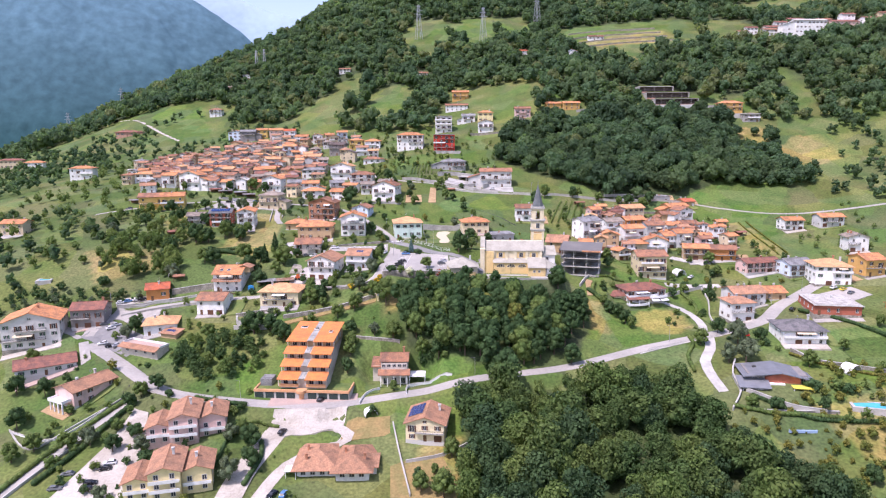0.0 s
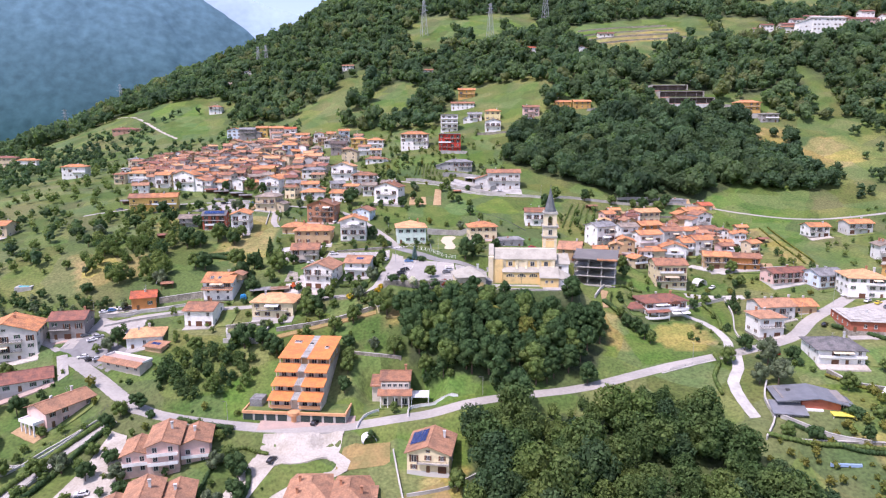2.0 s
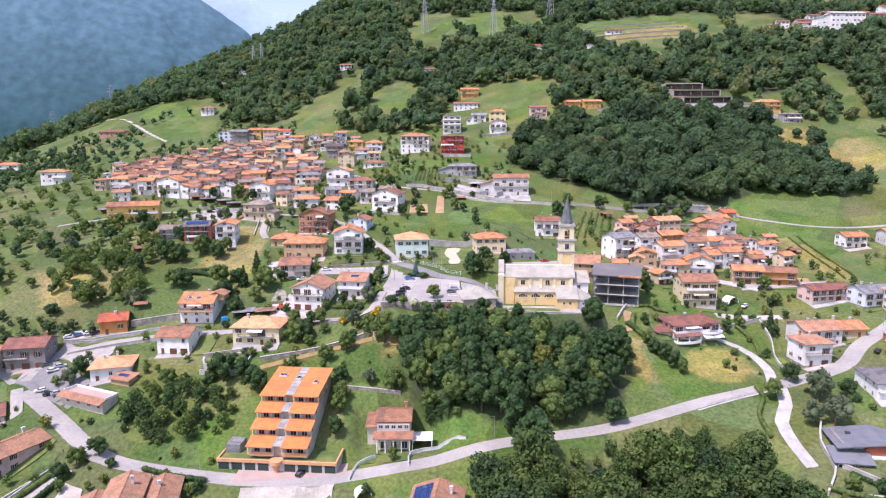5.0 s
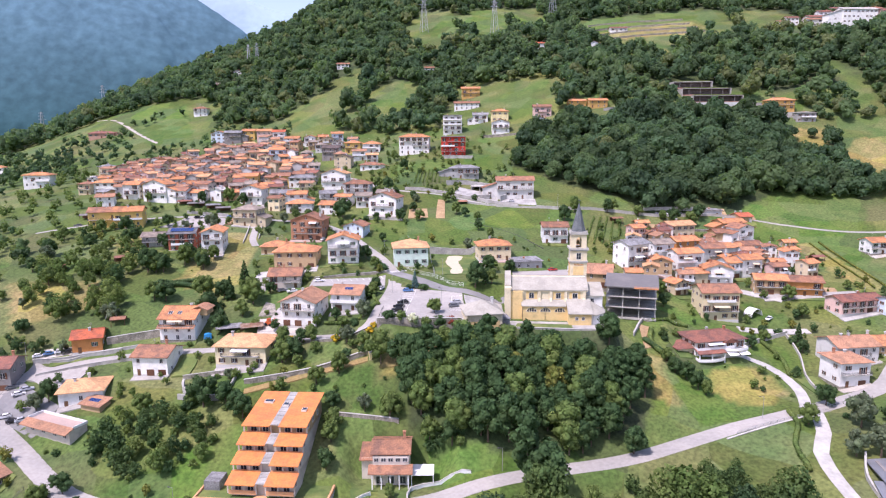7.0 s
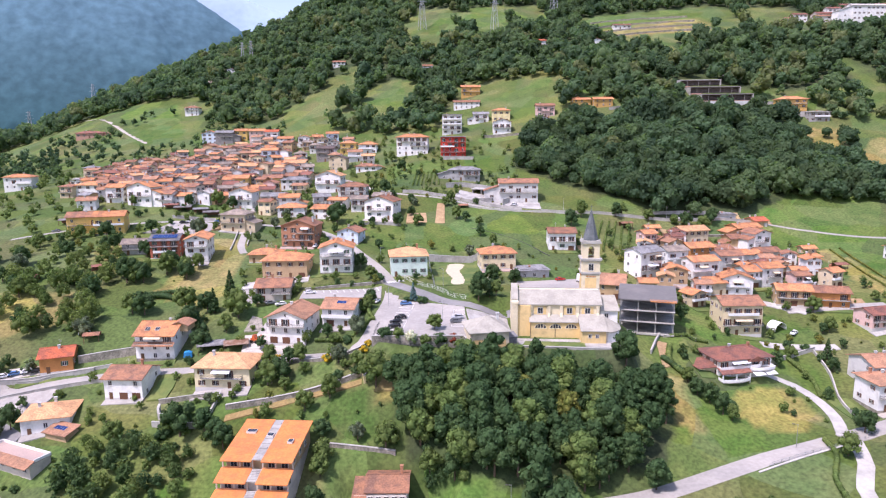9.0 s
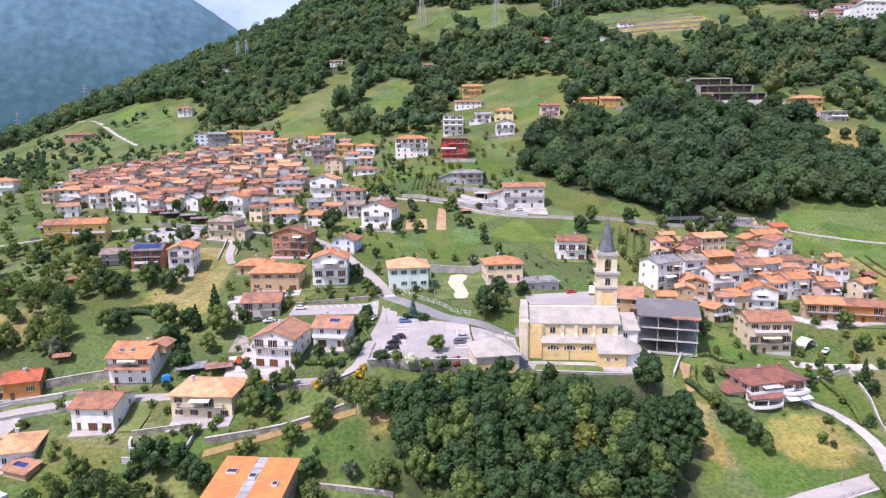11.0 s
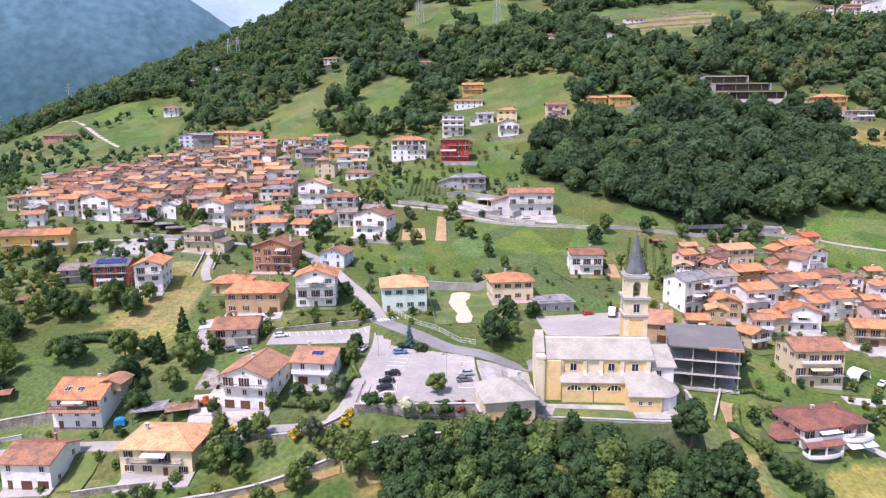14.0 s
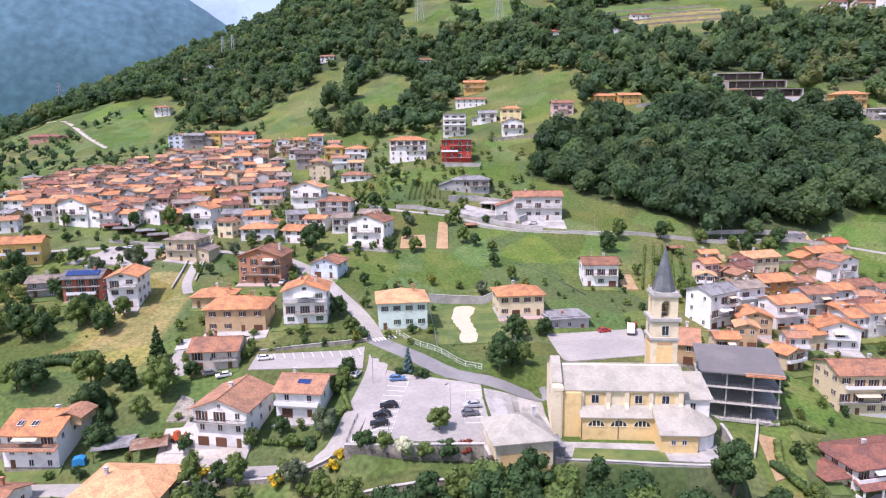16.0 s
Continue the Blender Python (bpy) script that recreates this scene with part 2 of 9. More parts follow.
strip(65, -125, -69, -42, -22, -9, -8, -6, -3, -1, -3, -8, -14, -12, -7, 7, 46, 115)
strip(100, -122, -61, -33, -12, 0, 1, 1, 2, 0, 0, -1, -6, -8, -3, 13, 54, 129)
strip(145, -116, -53, -23, -3, 7, 9, 7, 8, 9, 10, 10, 4, -1, 4, 23, 67, 147)
strip(195, -110, -46, -15, 7, 16, 16, 15, 18, 22, 20, 21, 22, 19, 21, 37, 84, 169)
strip(260, -100, -37, -7, 17, 25, 25, 27, 32, 38, 41, 44, 49, 52, 52, 63, 110, 197)
strip(340, -88, -26, 5, 27, 36, 40, 47, 53, 59, 65, 73, 84, 89, 89, 99, 142, 229)
strip(440, -75, -12, 22, 50, 58, 65, 79, 88, 95, 101, 112, 122, 128, 131, 139, 174, 259)
strip(580, -66, 2, 54, 95, 106, 124, 138, 146, 154, 161, 168, 173, 174, 180, 190, 209, 298)
strip(820, -79, 22, 108, 158, 192, 224, 237, 247, 257, 266, 273, 277, 277, 281, 294, 323, 392)
strip(1200, -65, 66, 149, 203, 265, 323, 369, 402, 426, 442, 453, 463, 474, 492, 513, 541, 568)
YS = np.array(YS)


def glide(k, v, q):
    """Smooth curve through the columns v at the knots k, taken at q."""
    i = np.clip(np.searchsorted(k, q) - 1, 0, len(k) - 2)
    d = np.diff(k)
    sl = np.diff(v, axis=0) / d[:, None]
    s = np.empty_like(v)
    s[0], s[-1] = sl[0], sl[-1]
    w = (d[:-1] / (d[:-1] + d[1:]))[:, None]
    s[1:-1] = sl[:-1] * (1 - w) + sl[1:] * w
    t, h, n = np.clip((q - k[i]) / d[i], 0, 1), d[i], np.arange(len(q))
    return ((2 * t**3 - 3 * t**2 + 1) * v[i, n] + (t**3 - 2 * t**2 + t) * h * s[i, n]
            + (3 * t**2 - 2 * t**3) * v[i + 1, n] + (t**3 - t**2) * h * s[i + 1, n])


def slope(x, y):
    x, y = np.atleast_1d(np.asarray(x, float)), np.atleast_1d(np.asarray(y, float))
    cx, cy = np.clip(x, XS[0], XS[-1]), np.clip(y, YS[0], YS[-1])
    rows = np.array([glide(XS, np.repeat(r[:, None], len(x), 1), cx) for r in STRIPS])
    z = glide(YS, rows, cy)
    return z - 0.02 * np.abs(x - cx) - 0.05 * np.abs(y - cy) * (y < 0)


PADS, ROADS = [], []


def pad(x, y, w, d, yaw, z, fade=4.0, climb=0.0):
    PADS.append((x, y, w / 2, d / 2, radians(yaw), z, fade, climb))


def smooth_line(points, step=4.0):
    p = np.array(points, float)
    out = []
    for i in range(len(p) - 1):
        a, b, c, e = p[max(i - 1, 0)], p[i], p[i + 1], p[min(i + 2, len(p) - 1)]
        n = max(2, int(np.hypot(*(c - b)) / step))
        for k in range(n):
            t = k / n
            out.append(0.5 * ((2 * b) + (c - a) * t + (2 * a - 5 * b + 4 * c - e) * t**2 + (3 * b - a - 3 * c + e) * t**3))
    out.append(p[-1])
    return np.array(out)


def apply_pads(x, y, z):
    for px, py, hw, hd, a, pz, fade, climb in PADS:
        u = (x - px) * math.cos(a) + (y - py) * math.sin(a)
        v = -(x - px) * math.sin(a) + (y - py) * math.cos(a)
        d = np.hypot(np.maximum(np.abs(u) - hw, 0), np.maximum(np.abs(v) - hd, 0))
        f = np.clip(1 - d / fade, 0, 1)
        z = z + (pz + climb * (y - py) - z) * f * f * (3 - 2 * f)
    return z


def lay_road(points, width):
    """A road's centre line, and its height evened out along its way; the ground is cut and filled to it."""
    c = smooth_line(points)
    z = apply_pads(c[:, 0], c[:, 1], slope(c[:, 0], c[:, 1]))
    for _ in range(3):
        z[1:-1] = (z[:-2] + z[1:-1] * 2 + z[2:]) / 4
    ROADS.append((c, z, width))
    return len(ROADS) - 1


def land(x, y):
    x, y = np.atleast_1d(np.asarray(x, float)), np.atleast_1d(np.asarray(y, float))
    z = apply_pads(x, y, slope(x, y))
    for c, rz, width in ROADS:
        lo, hi = c.min(0) - 12, c.max(0) + 12
        k = np.where((x > lo[0]) & (x < hi[0]) & (y > lo[1]) & (y < hi[1]))[0]
        if not len(k):
            continue
        best, level = np.full(len(k), 1e9), np.zeros(len(k))
        for i in range(len(c) - 1):
            e = c[i + 1] - c[i]
            t = np.clip(((x[k] - c[i, 0]) * e[0] + (y[k] - c[i, 1]) * e[1]) / max(e @ e, 1e-6), 0, 1)
            d = np.hypot(x[k] - c[i, 0] - t * e[0], y[k] - c[i, 1] - t * e[1])
            nearer = d < best
            best[nearer], level[nearer] = d[nearer], (rz[i] + t * (rz[i + 1] - rz[i]))[nearer]
        f = np.clip(1 - (best - width / 2 - 1.2) / 4.0, 0, 1)
        z[k] += (level - 0.03 - z[k]) * f * f * (3 - 2 * f)
    return z


def ground_at(x, y):
    return float(land(x, y)[0])


# terraces cut into the hillside
pad(-1, -33, 24, 16, -4, -39.6, 5)       # garden of the tile-roofed house
pad(7, 33, 32, 38, 4, -3.9, 3, 0.06)          # piazza
pad(30, 31, 16, 13, 4, -4.3, 3)          # before the church
pad(53, 22, 42, 34, -8, -8.0, 4)         # church terrace
pad(-20, 60, 32, 15, 2, -2.2, 3)         # upper parking
pad(25, 88, 21, 42, 2, -1.6, 4)          # playing field
pad(62, 70, 26, 26, 8, -4.4, 4)          # yard behind the church
pad(164, 171.5, 46, 9, 0, 8.4, 3)       # lay-by of the upper road
pad(76, 80, 14, 10, 8, -4.4, 4)          # end of the yard behind the church
pad(92, 41, 22, 18, -20.5, -14.3, 4)     # under the parking decks
pad(-33, -44, 34, 12, -9, -40.0, 5)       # court before the stepped flats
valley_road = lay_road([(-175, 24), (-145, 14), (-130, 1), (-113, -14), (-95, -30), (-80, -38), (-56, -45), (-32, -49), (-13, -47), (6, -43), (30, -37), (47, -34), (68, -31), (101, -22), (121, -18), (138, -14), (158, -8), (172, 3), (188, 12), (205, 22), (232, 30), (280, 20)], 6.0)
left_road = lay_road([(-136, 8), (-133, 19), (-119, 26), (-97, 28), (-80, 27), (-64, 24), (-48, 23), (-30, 19), (-15, 16.5), (-8.5, 21.5), (-4.5, 38), (-2, 56), (-3, 72), (-8, 92), (-17, 112), (-30, 138), (-48, 158), (-70, 165), (-90, 170), (-120, 168), (-150, 163), (-190, 150)], 5.4)
street_east = lay_road([(-3, 72), (8, 58), (21, 44), (38, 39), (46, 44)], 6.0)
upper_road = lay_road([(-80, 300), (-50, 262), (-26, 237), (-10, 211), (9, 196), (27, 190), (54, 175), (78, 168), (110, 166), (141, 165), (184, 169), (205, 164), (223, 153), (260, 131), (330, 120)], 5.0)
lane_villa = lay_road([(130, -16), (124, -30), (118, -38), (116, -49), (116, -58)], 4.0)
lane_meadow = lay_road([(128, -15), (133, -4), (134, 6), (131, 15), (124, 21)], 3.6)
lane_old = lay_road([(-70, 118), (-74, 130), (-77, 155), (-81, 181), (-81, 198)], 3.4)
lane_drive = lay_road([(-44, -61), (-47, -68), (-52, -80), (-56, -100), (-60, -130)], 8.5)
lane_drive_two = lay_road([(-25, -58.5), (-21.5, -61), (-20, -66), (-38, -76), (-47, -95)], 4.5)
lane_left = lay_road([(-100, -36), (-112, -52), (-122, -70), (-130, -90), (-138, -120)], 5.0)
track_hill = lay_road([(-330, 560), (-303, 535), (-258, 471), (-219, 420)], 4.0)


def ribbon(name, index, mat, label, lift=0.05, shift=0.0, width=None):
    c, z, w = ROADS[index]
    w = width or w
    d = np.gradient(c, axis=0)
    d /= np.hypot(d[:, 0], d[:, 1])[:, None]
    n = np.stack([-d[:, 1], d[:, 0]], 1)
    bm = bmesh.new()
    rows = []
    for i in range(len(c)):
        row = []
        for k in (-0.5, -0.25, 0.0, 0.25, 0.5):
            p = c[i] + n[i] * (shift + k * w)
            row.append(bm.verts.new((p[0], p[1], z[i] + lift + 0.05 * (0.25 - k * k))))
        for k, s in ((0, -1), (4, 1)):
            p = row[k].co
            q = bm.verts.new((p.x + n[i][0] * 0.15 * s, p.y + n[i][1] * 0.15 * s, p.z - 0.5))
            row.insert(0 if k == 0 else len(row), q)
        rows.append(row)
    for a, b in zip(rows, rows[1:]):
        for k in range(len(a) - 1):
            bm.faces.new((a[k], b[k], b[k + 1], a[k + 1]))
    return tagged(new(name, mesh_of(name, bm, mat)), label, "road", kind="structure")


def inside(x, y, poly):
    poly = np.array(poly, float)
    r = np.zeros(np.shape(x), bool)
    for (ax, ay), (bx, by) in zip(poly, np.roll(poly, -1, 0)):
        c = ((ay > y) != (by > y)) & (x < (bx - ax) * (y - ay) / (by - ay + 1e-12) + ax)
        r ^= c
    return r


# one sheet from the near garden plots to the skyline
def ticks(*spans):
    out = []
    for a, b, s in spans:
        out += list(np.arange(a, b, s))
    return np.array(out + [spans[-1][1]])


gx = ticks((-4600, -900, 185), (-900, -270, 14), (-270, 330, 2.6), (330, 900, 15), (900, 4600, 185))
gy = ticks((-3000, -340, 140), (-340, -160, 10), (-160, 300, 2.6), (300, 700, 8), (700, 1200, 20), (1200, 4200, 150))
GX, GY = np.meshgrid(gx, gy)
GZ = land(GX.ravel(), GY.ravel())
rough = np.array([noise.noise(Vector((x * 0.06, y * 0.06, 3))) for x, y in zip(GX.ravel(), GY.ravel())])
flat = np.abs(apply_pads(GX.ravel(), GY.ravel(), np.full(GX.size, 999.0)) - 999) > 0.01
for c, rz, width in ROADS:
    for i in range(len(c)):
        flat |= np.hypot(GX.ravel() - c[i, 0], GY.ravel() - c[i, 1]) < width / 2 + 4
GZ = GZ + np.where(flat, 0, rough * 0.7 - 0.15)
nx_, ny_ = len(gx), len(gy)
cells = [(j * nx_ + i, j * nx_ + i + 1, (j + 1) * nx_ + i + 1, (j + 1) * nx_ + i) for j in range(ny_ - 1) for i in range(nx_ - 1)]
gme = bpy.data.meshes.new("ground")
gme.from_pydata(np.stack([GX.ravel(), GY.ravel(), GZ], 1).tolist(), [], cells)
gme.shade_smooth()


# cover: how far each spot is dry hay meadow, lush lawn or bare earth
def cover(polys):
    v = np.zeros(GX.size)
    x, y = GX.ravel(), GY.ravel()
    for poly in polys:
        p = np.array(poly, float)
        lo, hi = p.min(0) - 6, p.max(0) + 6
        k = np.where((x > lo[0]) & (x < hi[0]) & (y > lo[1]) & (y < hi[1]))[0]
        wob = rough[k] * 3
        v[k] = np.maximum(v[k], inside(x[k] + wob, y[k] - wob, p).astype(float))
    return v


DRY = [[(105, 9), (127, 13), (131, -4), (112, -14), (104, -2)], [(-88, 139), (-73, 138), (-69, 112), (-67, 73), (-76, 63), (-97, 76), (-93, 95)],
       [(2, -70), (24, -68), (26, -110), (2, -110)], [(85, 12), (92, 12), (90, -12), (80, -6)],
       [(-8, 5), (13, 4), (11, -5), (-7, -3)], [(282, 207), (320, 246), (345, 238), (340, 200), (304, 196)], [(280, 270), (312, 262), (298, 232), (274, 240)], [(226, 545), (330, 560), (345, 530), (300, 505), (235, 500)], [(228, 455), (262, 450), (266, 425), (240, 425)], [(-165, 80), (-130, 80), (-120, 62), (-150, 50)],
       [(208, 128), (220, 128), (212, 60), (200, 62)], [(150, 108), (200, 100), (190, 80), (170, 90)],
       [(140, -70), (220, -60), (230, -110), (150, -110)], [(-140, 130), (-110, 140), (-105, 120), (-135, 112)]]
LUSH = [[(60, -28), (88, 8), (104, 6), (108, -16), (98, -24), (72, -28)], [(-15, 147), (55, 176), (84, 153), (67, 118), (30, 116), (-9, 124)],
        [(205, 190), (290, 190), (240, 110), (205, 70), (190, 150)], [(-90, -30), (-56, -20), (-55, -36), (-72, -38)], [(-8, 260), (40, 262), (40, 215), (-4, 225)],
        [(50, 660), (180, 640), (360, 600), (360, 540), (240, 500), (40, 600)], [(-14, -8), (4, -14), (10, -26), (-20, -30)], [(134, 40), (150, 60), (142, 4), (134, 8)], [(40, 260), (66, 262), (62, 230), (44, 230)], [(6, 480), (14, 395), (-26, 424)], [(-5, -52), (22, -52), (24, -76), (-5, -67)], [(-139, -46), (-121, -53), (-104, -36), (-112, -24), (-128, -34)], [(140, -30), (200, -26), (196, -56), (150, -52)], [(-33, -4), (-24, -1), (-10, 0), (-8, -10), (-24, -12)], [(-35, 4), (-33, 14), (-19, 12), (-17, 6)], [(-18, -16), (0, -17), (-2, -30), (-18, -30)], [(137, 40), (148, 62), (160, 46), (158, 38)], [(-2, -22), (30, -28), (44, -34), (10, -40)], [(134, 35), (146, 34), (140, 4), (133, 12)], [(-78, -40), (-56, -44), (-54, -30), (-76, -30)], [(95, 30), (112, 33), (118, 45), (108, 56), (98, 42)],
        [(86, 384), (135, 392), (128, 352)], [(-323, 597), (-232, 547), (-182, 412), (-227, 419)], [(160, -40), (200, -30), (200, -62), (160, -66)]]
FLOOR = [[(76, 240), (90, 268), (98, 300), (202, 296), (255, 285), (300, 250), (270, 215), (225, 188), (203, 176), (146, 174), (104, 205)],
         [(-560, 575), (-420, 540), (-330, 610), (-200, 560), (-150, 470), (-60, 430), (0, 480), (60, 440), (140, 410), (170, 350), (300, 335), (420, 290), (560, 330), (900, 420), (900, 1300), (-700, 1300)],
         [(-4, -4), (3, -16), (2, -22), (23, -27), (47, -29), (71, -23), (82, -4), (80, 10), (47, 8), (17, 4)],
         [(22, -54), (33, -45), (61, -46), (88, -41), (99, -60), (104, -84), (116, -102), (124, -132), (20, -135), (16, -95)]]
HILL_CLEARINGS = [(-5, 432, 24, 44), (112, 372, 30, 26), (-250, 500, 62, 70), (285, 528, 52, 32), (-55, 400, 40, 18), (40, 560, 22, 12), (337, 576, 50, 32), (60, 641, 50, 32), (110, 590, 30, 20), (165, 628, 36, 26), (388, 522, 36, 24), (-100, 440, 44, 12), (470, 470, 60, 28), (520, 620, 60, 34), (400, 660, 50, 16), (232, 318, 30, 7), (318, 318, 34, 12)]
MEADOWS = [[(14, 663), (32, 715), (74, 690), (69, 595), (42, 557), (17, 580)], [(94, 678), (141, 678), (123, 548), (90, 548)], [(140, 673), (184, 683), (179, 576), (140, 561)],
           [(213, 610), (257, 606), (317, 608), (381, 592), (351, 478), (296, 466), (269, 458), (265, 404), (226, 422), (214, 478), (197, 510)], [(397, 586), (449, 575), (441, 523), (390, 460), (361, 467)],
           [(378, 379), (391, 372), (377, 305), (358, 256), (348, 259), (351, 312)], [(-112, 470), (-73, 500), (-57, 503), (-46, 424), (-61, 391), (-87, 380)], [(-25, 445), (-3, 469), (13, 431), (11, 363), (-2, 356), (-20, 372)],
           [(-75, 516), (-32, 550), (-25, 521), (-43, 461), (-52, 445)], [(75, 423), (105, 402), (134, 395), (123, 323), (142, 305), (166, 296), (101, 298), (74, 320)], [(286, 281), (310, 270), (318, 262), (290, 224), (274, 234), (267, 247)], [(132, 322), (166, 322), (168, 290), (136, 294)], [(280, 297), (314, 291), (318, 262), (282, 268)]]
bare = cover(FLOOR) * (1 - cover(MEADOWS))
for a, b, rx, ry in HILL_CLEARINGS:
    bare[((GX.ravel() - a) / rx) ** 2 + ((GY.ravel() - b) / ry) ** 2 < 1.15] = 0
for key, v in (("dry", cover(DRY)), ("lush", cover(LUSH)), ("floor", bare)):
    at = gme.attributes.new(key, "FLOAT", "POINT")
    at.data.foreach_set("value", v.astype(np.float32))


def ground_material():
    m = material("meadow_grass", (0.080, 0.126, 0.034), 0.95, 0.42, 0.9, 0.12, (0.134, 0.152, 0.052), 0.035)
    t = m.node_tree
    hsv = [n for n in t.nodes if n.type == "HUE_SAT"][0]
    col = hsv.inputs["Color"].links[0].from_socket
    co = [n for n in t.nodes if n.type == "TEX_COORD"][0].outputs["Object"]
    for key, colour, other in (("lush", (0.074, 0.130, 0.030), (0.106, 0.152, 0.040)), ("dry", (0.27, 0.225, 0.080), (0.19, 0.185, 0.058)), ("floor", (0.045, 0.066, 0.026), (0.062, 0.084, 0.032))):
        a = t.nodes.new("ShaderNodeAttribute")
        a.attribute_name = key
        n = t.nodes.new("ShaderNodeTexNoise")
        n.inputs["Scale"].default_value, n.inputs["Detail"].default_value = 0.12, 5
        t.links.new(co, n.inputs["Vector"])
        inner = t.nodes.new("ShaderNodeMix")
        inner.data_type = "RGBA"
        inner.inputs[6].default_value, inner.inputs[7].default_value = (*colour, 1), (*other, 1)
        r = t.nodes.new("ShaderNodeMapRange")
        r.inputs[1].default_value, r.inputs[2].default_value = 0.40, 0.62
        t.links.new(n.outputs["Fac"], r.inputs[0])
        t.links.new(r.outputs[0], inner.inputs[0])
        x = t.nodes.new("ShaderNodeMix")
        x.data_type = "RGBA"
        t.links.new(a.outputs["Fac"], x.inputs[0])
        t.links.new(col, x.inputs[6])
        t.links.new(inner.outputs[2], x.inputs[7])
        col = x.outputs[2]
    # plots of a garden's width, each mown or grown in its own way
    bend = t.nodes.new("ShaderNodeTexNoise")
    bend.inputs["Scale"].default_value = 0.05
    t.links.new(co, bend.inputs["Vector"])
    shift = t.nodes.new("ShaderNodeVectorMath")
    shift.operation = "MULTIPLY_ADD"
    shift.inputs[1].default_value = (9, 9, 0)
    t.links.new(bend.outputs["Color"], shift.inputs[0])
    t.links.new(co, shift.inputs[2])
    flat = t.nodes.new("ShaderNodeVectorMath")
    flat.operation = "MULTIPLY"
    flat.inputs[1].default_value = (1, 1, 0)
    t.links.new(shift.outputs[0], flat.inputs[0])
    plots = t.nodes.new("ShaderNodeTexVoronoi")
    plots.inputs["Scale"].default_value = 0.05
    t.links.new(flat.outputs[0], plots.inputs["Vector"])
    split = t.nodes.new("ShaderNodeSeparateColor")
    t.links.new(plots.outputs["Color"], split.inputs[0])
    tone = t.nodes.new("ShaderNodeHueSaturation")
    for out, key, lo, hi in ((0, "Hue", 0.482, 0.515), (1, "Value", 0.78, 1.18), (2, "Saturation", 0.92, 1.12)):
        r = t.nodes.new("ShaderNodeMapRange")
        r.inputs[3].default_value, r.inputs[4].default_value = lo, hi
        t.links.new(split.outputs[out], r.inputs[0])
        t.links.new(r.outputs[0], tone.inputs[key])
    t.links.new(col, tone.inputs["Color"])
    t.links.new(tone.outputs[0], hsv.inputs["Color"])
    return m


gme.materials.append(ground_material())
ground = tagged(new("ground", gme), "green and hay-yellow grass hillside with terraces", "ground", kind="structure")

ribbon("road", valley_road, OLD_ASPHALT, "worn grey asphalt valley road winding past the houses")
ribbon("road", left_road, OLD_ASPHALT, "narrow grey asphalt village street", 0.055)
ribbon("road", street_east, ASPHALT, "dark asphalt street past the playing field", 0.075)
ribbon("road", upper_road, OLD_ASPHALT, "pale asphalt road along the upper hillside")
ribbon("road", lane_villa, PALE_CONCRETE, "pale concrete lane down to the villa", 0.065)
ribbon("road", lane_meadow, PALE_CONCRETE, "pale concrete drive beside the meadow", 0.07)
ribbon("road", lane_old, OLD_ASPHALT, "steep narrow lane with low walls", 0.065)
ribbon("road", lane_drive, GRAVEL, "wide white gravel drive", 0.065)
ribbon("road", lane_drive_two, GRAVEL, "curved white gravel drive to the hipped house", 0.075)
ribbon("road", lane_left, OLD_ASPHALT, "dusty access lane below the pink houses", 0.065)
ribbon("road", track_hill, GRAVEL, "pale dirt track over the hill meadow")


def apron(name, corners, mat, label, lift=0.06, step=2.0, category="pavement"):
    """A paved patch between four corners, laid over the ground, with a skirt into it."""
    p = [Vector((*c, 0)) for c in corners]
    nu = max(2, int(max((p[1] - p[0]).length, (p[2] - p[3]).length) / step))
    nv = max(2, int(max((p[3] - p[0]).length, (p[2] - p[1]).length) / step))
    pts = []
    for j in range(nv + 1):
        for i in range(nu + 1):
            u, v = i / nu, j / nv
            q = (p[0] * (1 - u) + p[1] * u) * (1 - v) + (p[3] * (1 - u) + p[2] * u) * v
            pts.append((q.x, q.y))
    pts = np.array(pts)
    z = land(pts[:, 0], pts[:, 1]) + lift
    ring = np.array([c[:2] for c in corners], float)
    lo, hi = ring.min(0), ring.max(0)
    near = np.where((GX.ravel() > lo[0]) & (GX.ravel() < hi[0]) & (GY.ravel() > lo[1]) & (GY.ravel() < hi[1]))[0]
    for i in near[inside(GX.ravel()[near], GY.ravel()[near], ring)]:
        gme.vertices[i].co.z = min(gme.vertices[i].co.z, land(GX.ravel()[i:i + 1], GY.ravel()[i:i + 1])[0] - 0.35)
    bm = bmesh.new()
    vs = [bm.verts.new((a[0], a[1], c)) for a, c in zip(pts, z)]
    for j in range(nv):
        for i in range(nu):
            a = j * (nu + 1) + i
            bm.faces.new((vs[a], vs[a + 1], vs[a + nu + 2], vs[a + nu + 1]))
    edge = [e for e in bm.edges if e.is_boundary]
    ext = bmesh.ops.extrude_edge_only(bm, edges=edge)
    for v in [g for g in ext["geom"] if isinstance(g, bmesh.types.BMVert)]:
        v.co.z -= 0.6
    return tagged(new(name, mesh_of(name, bm, mat)), label, category, kind="structure")


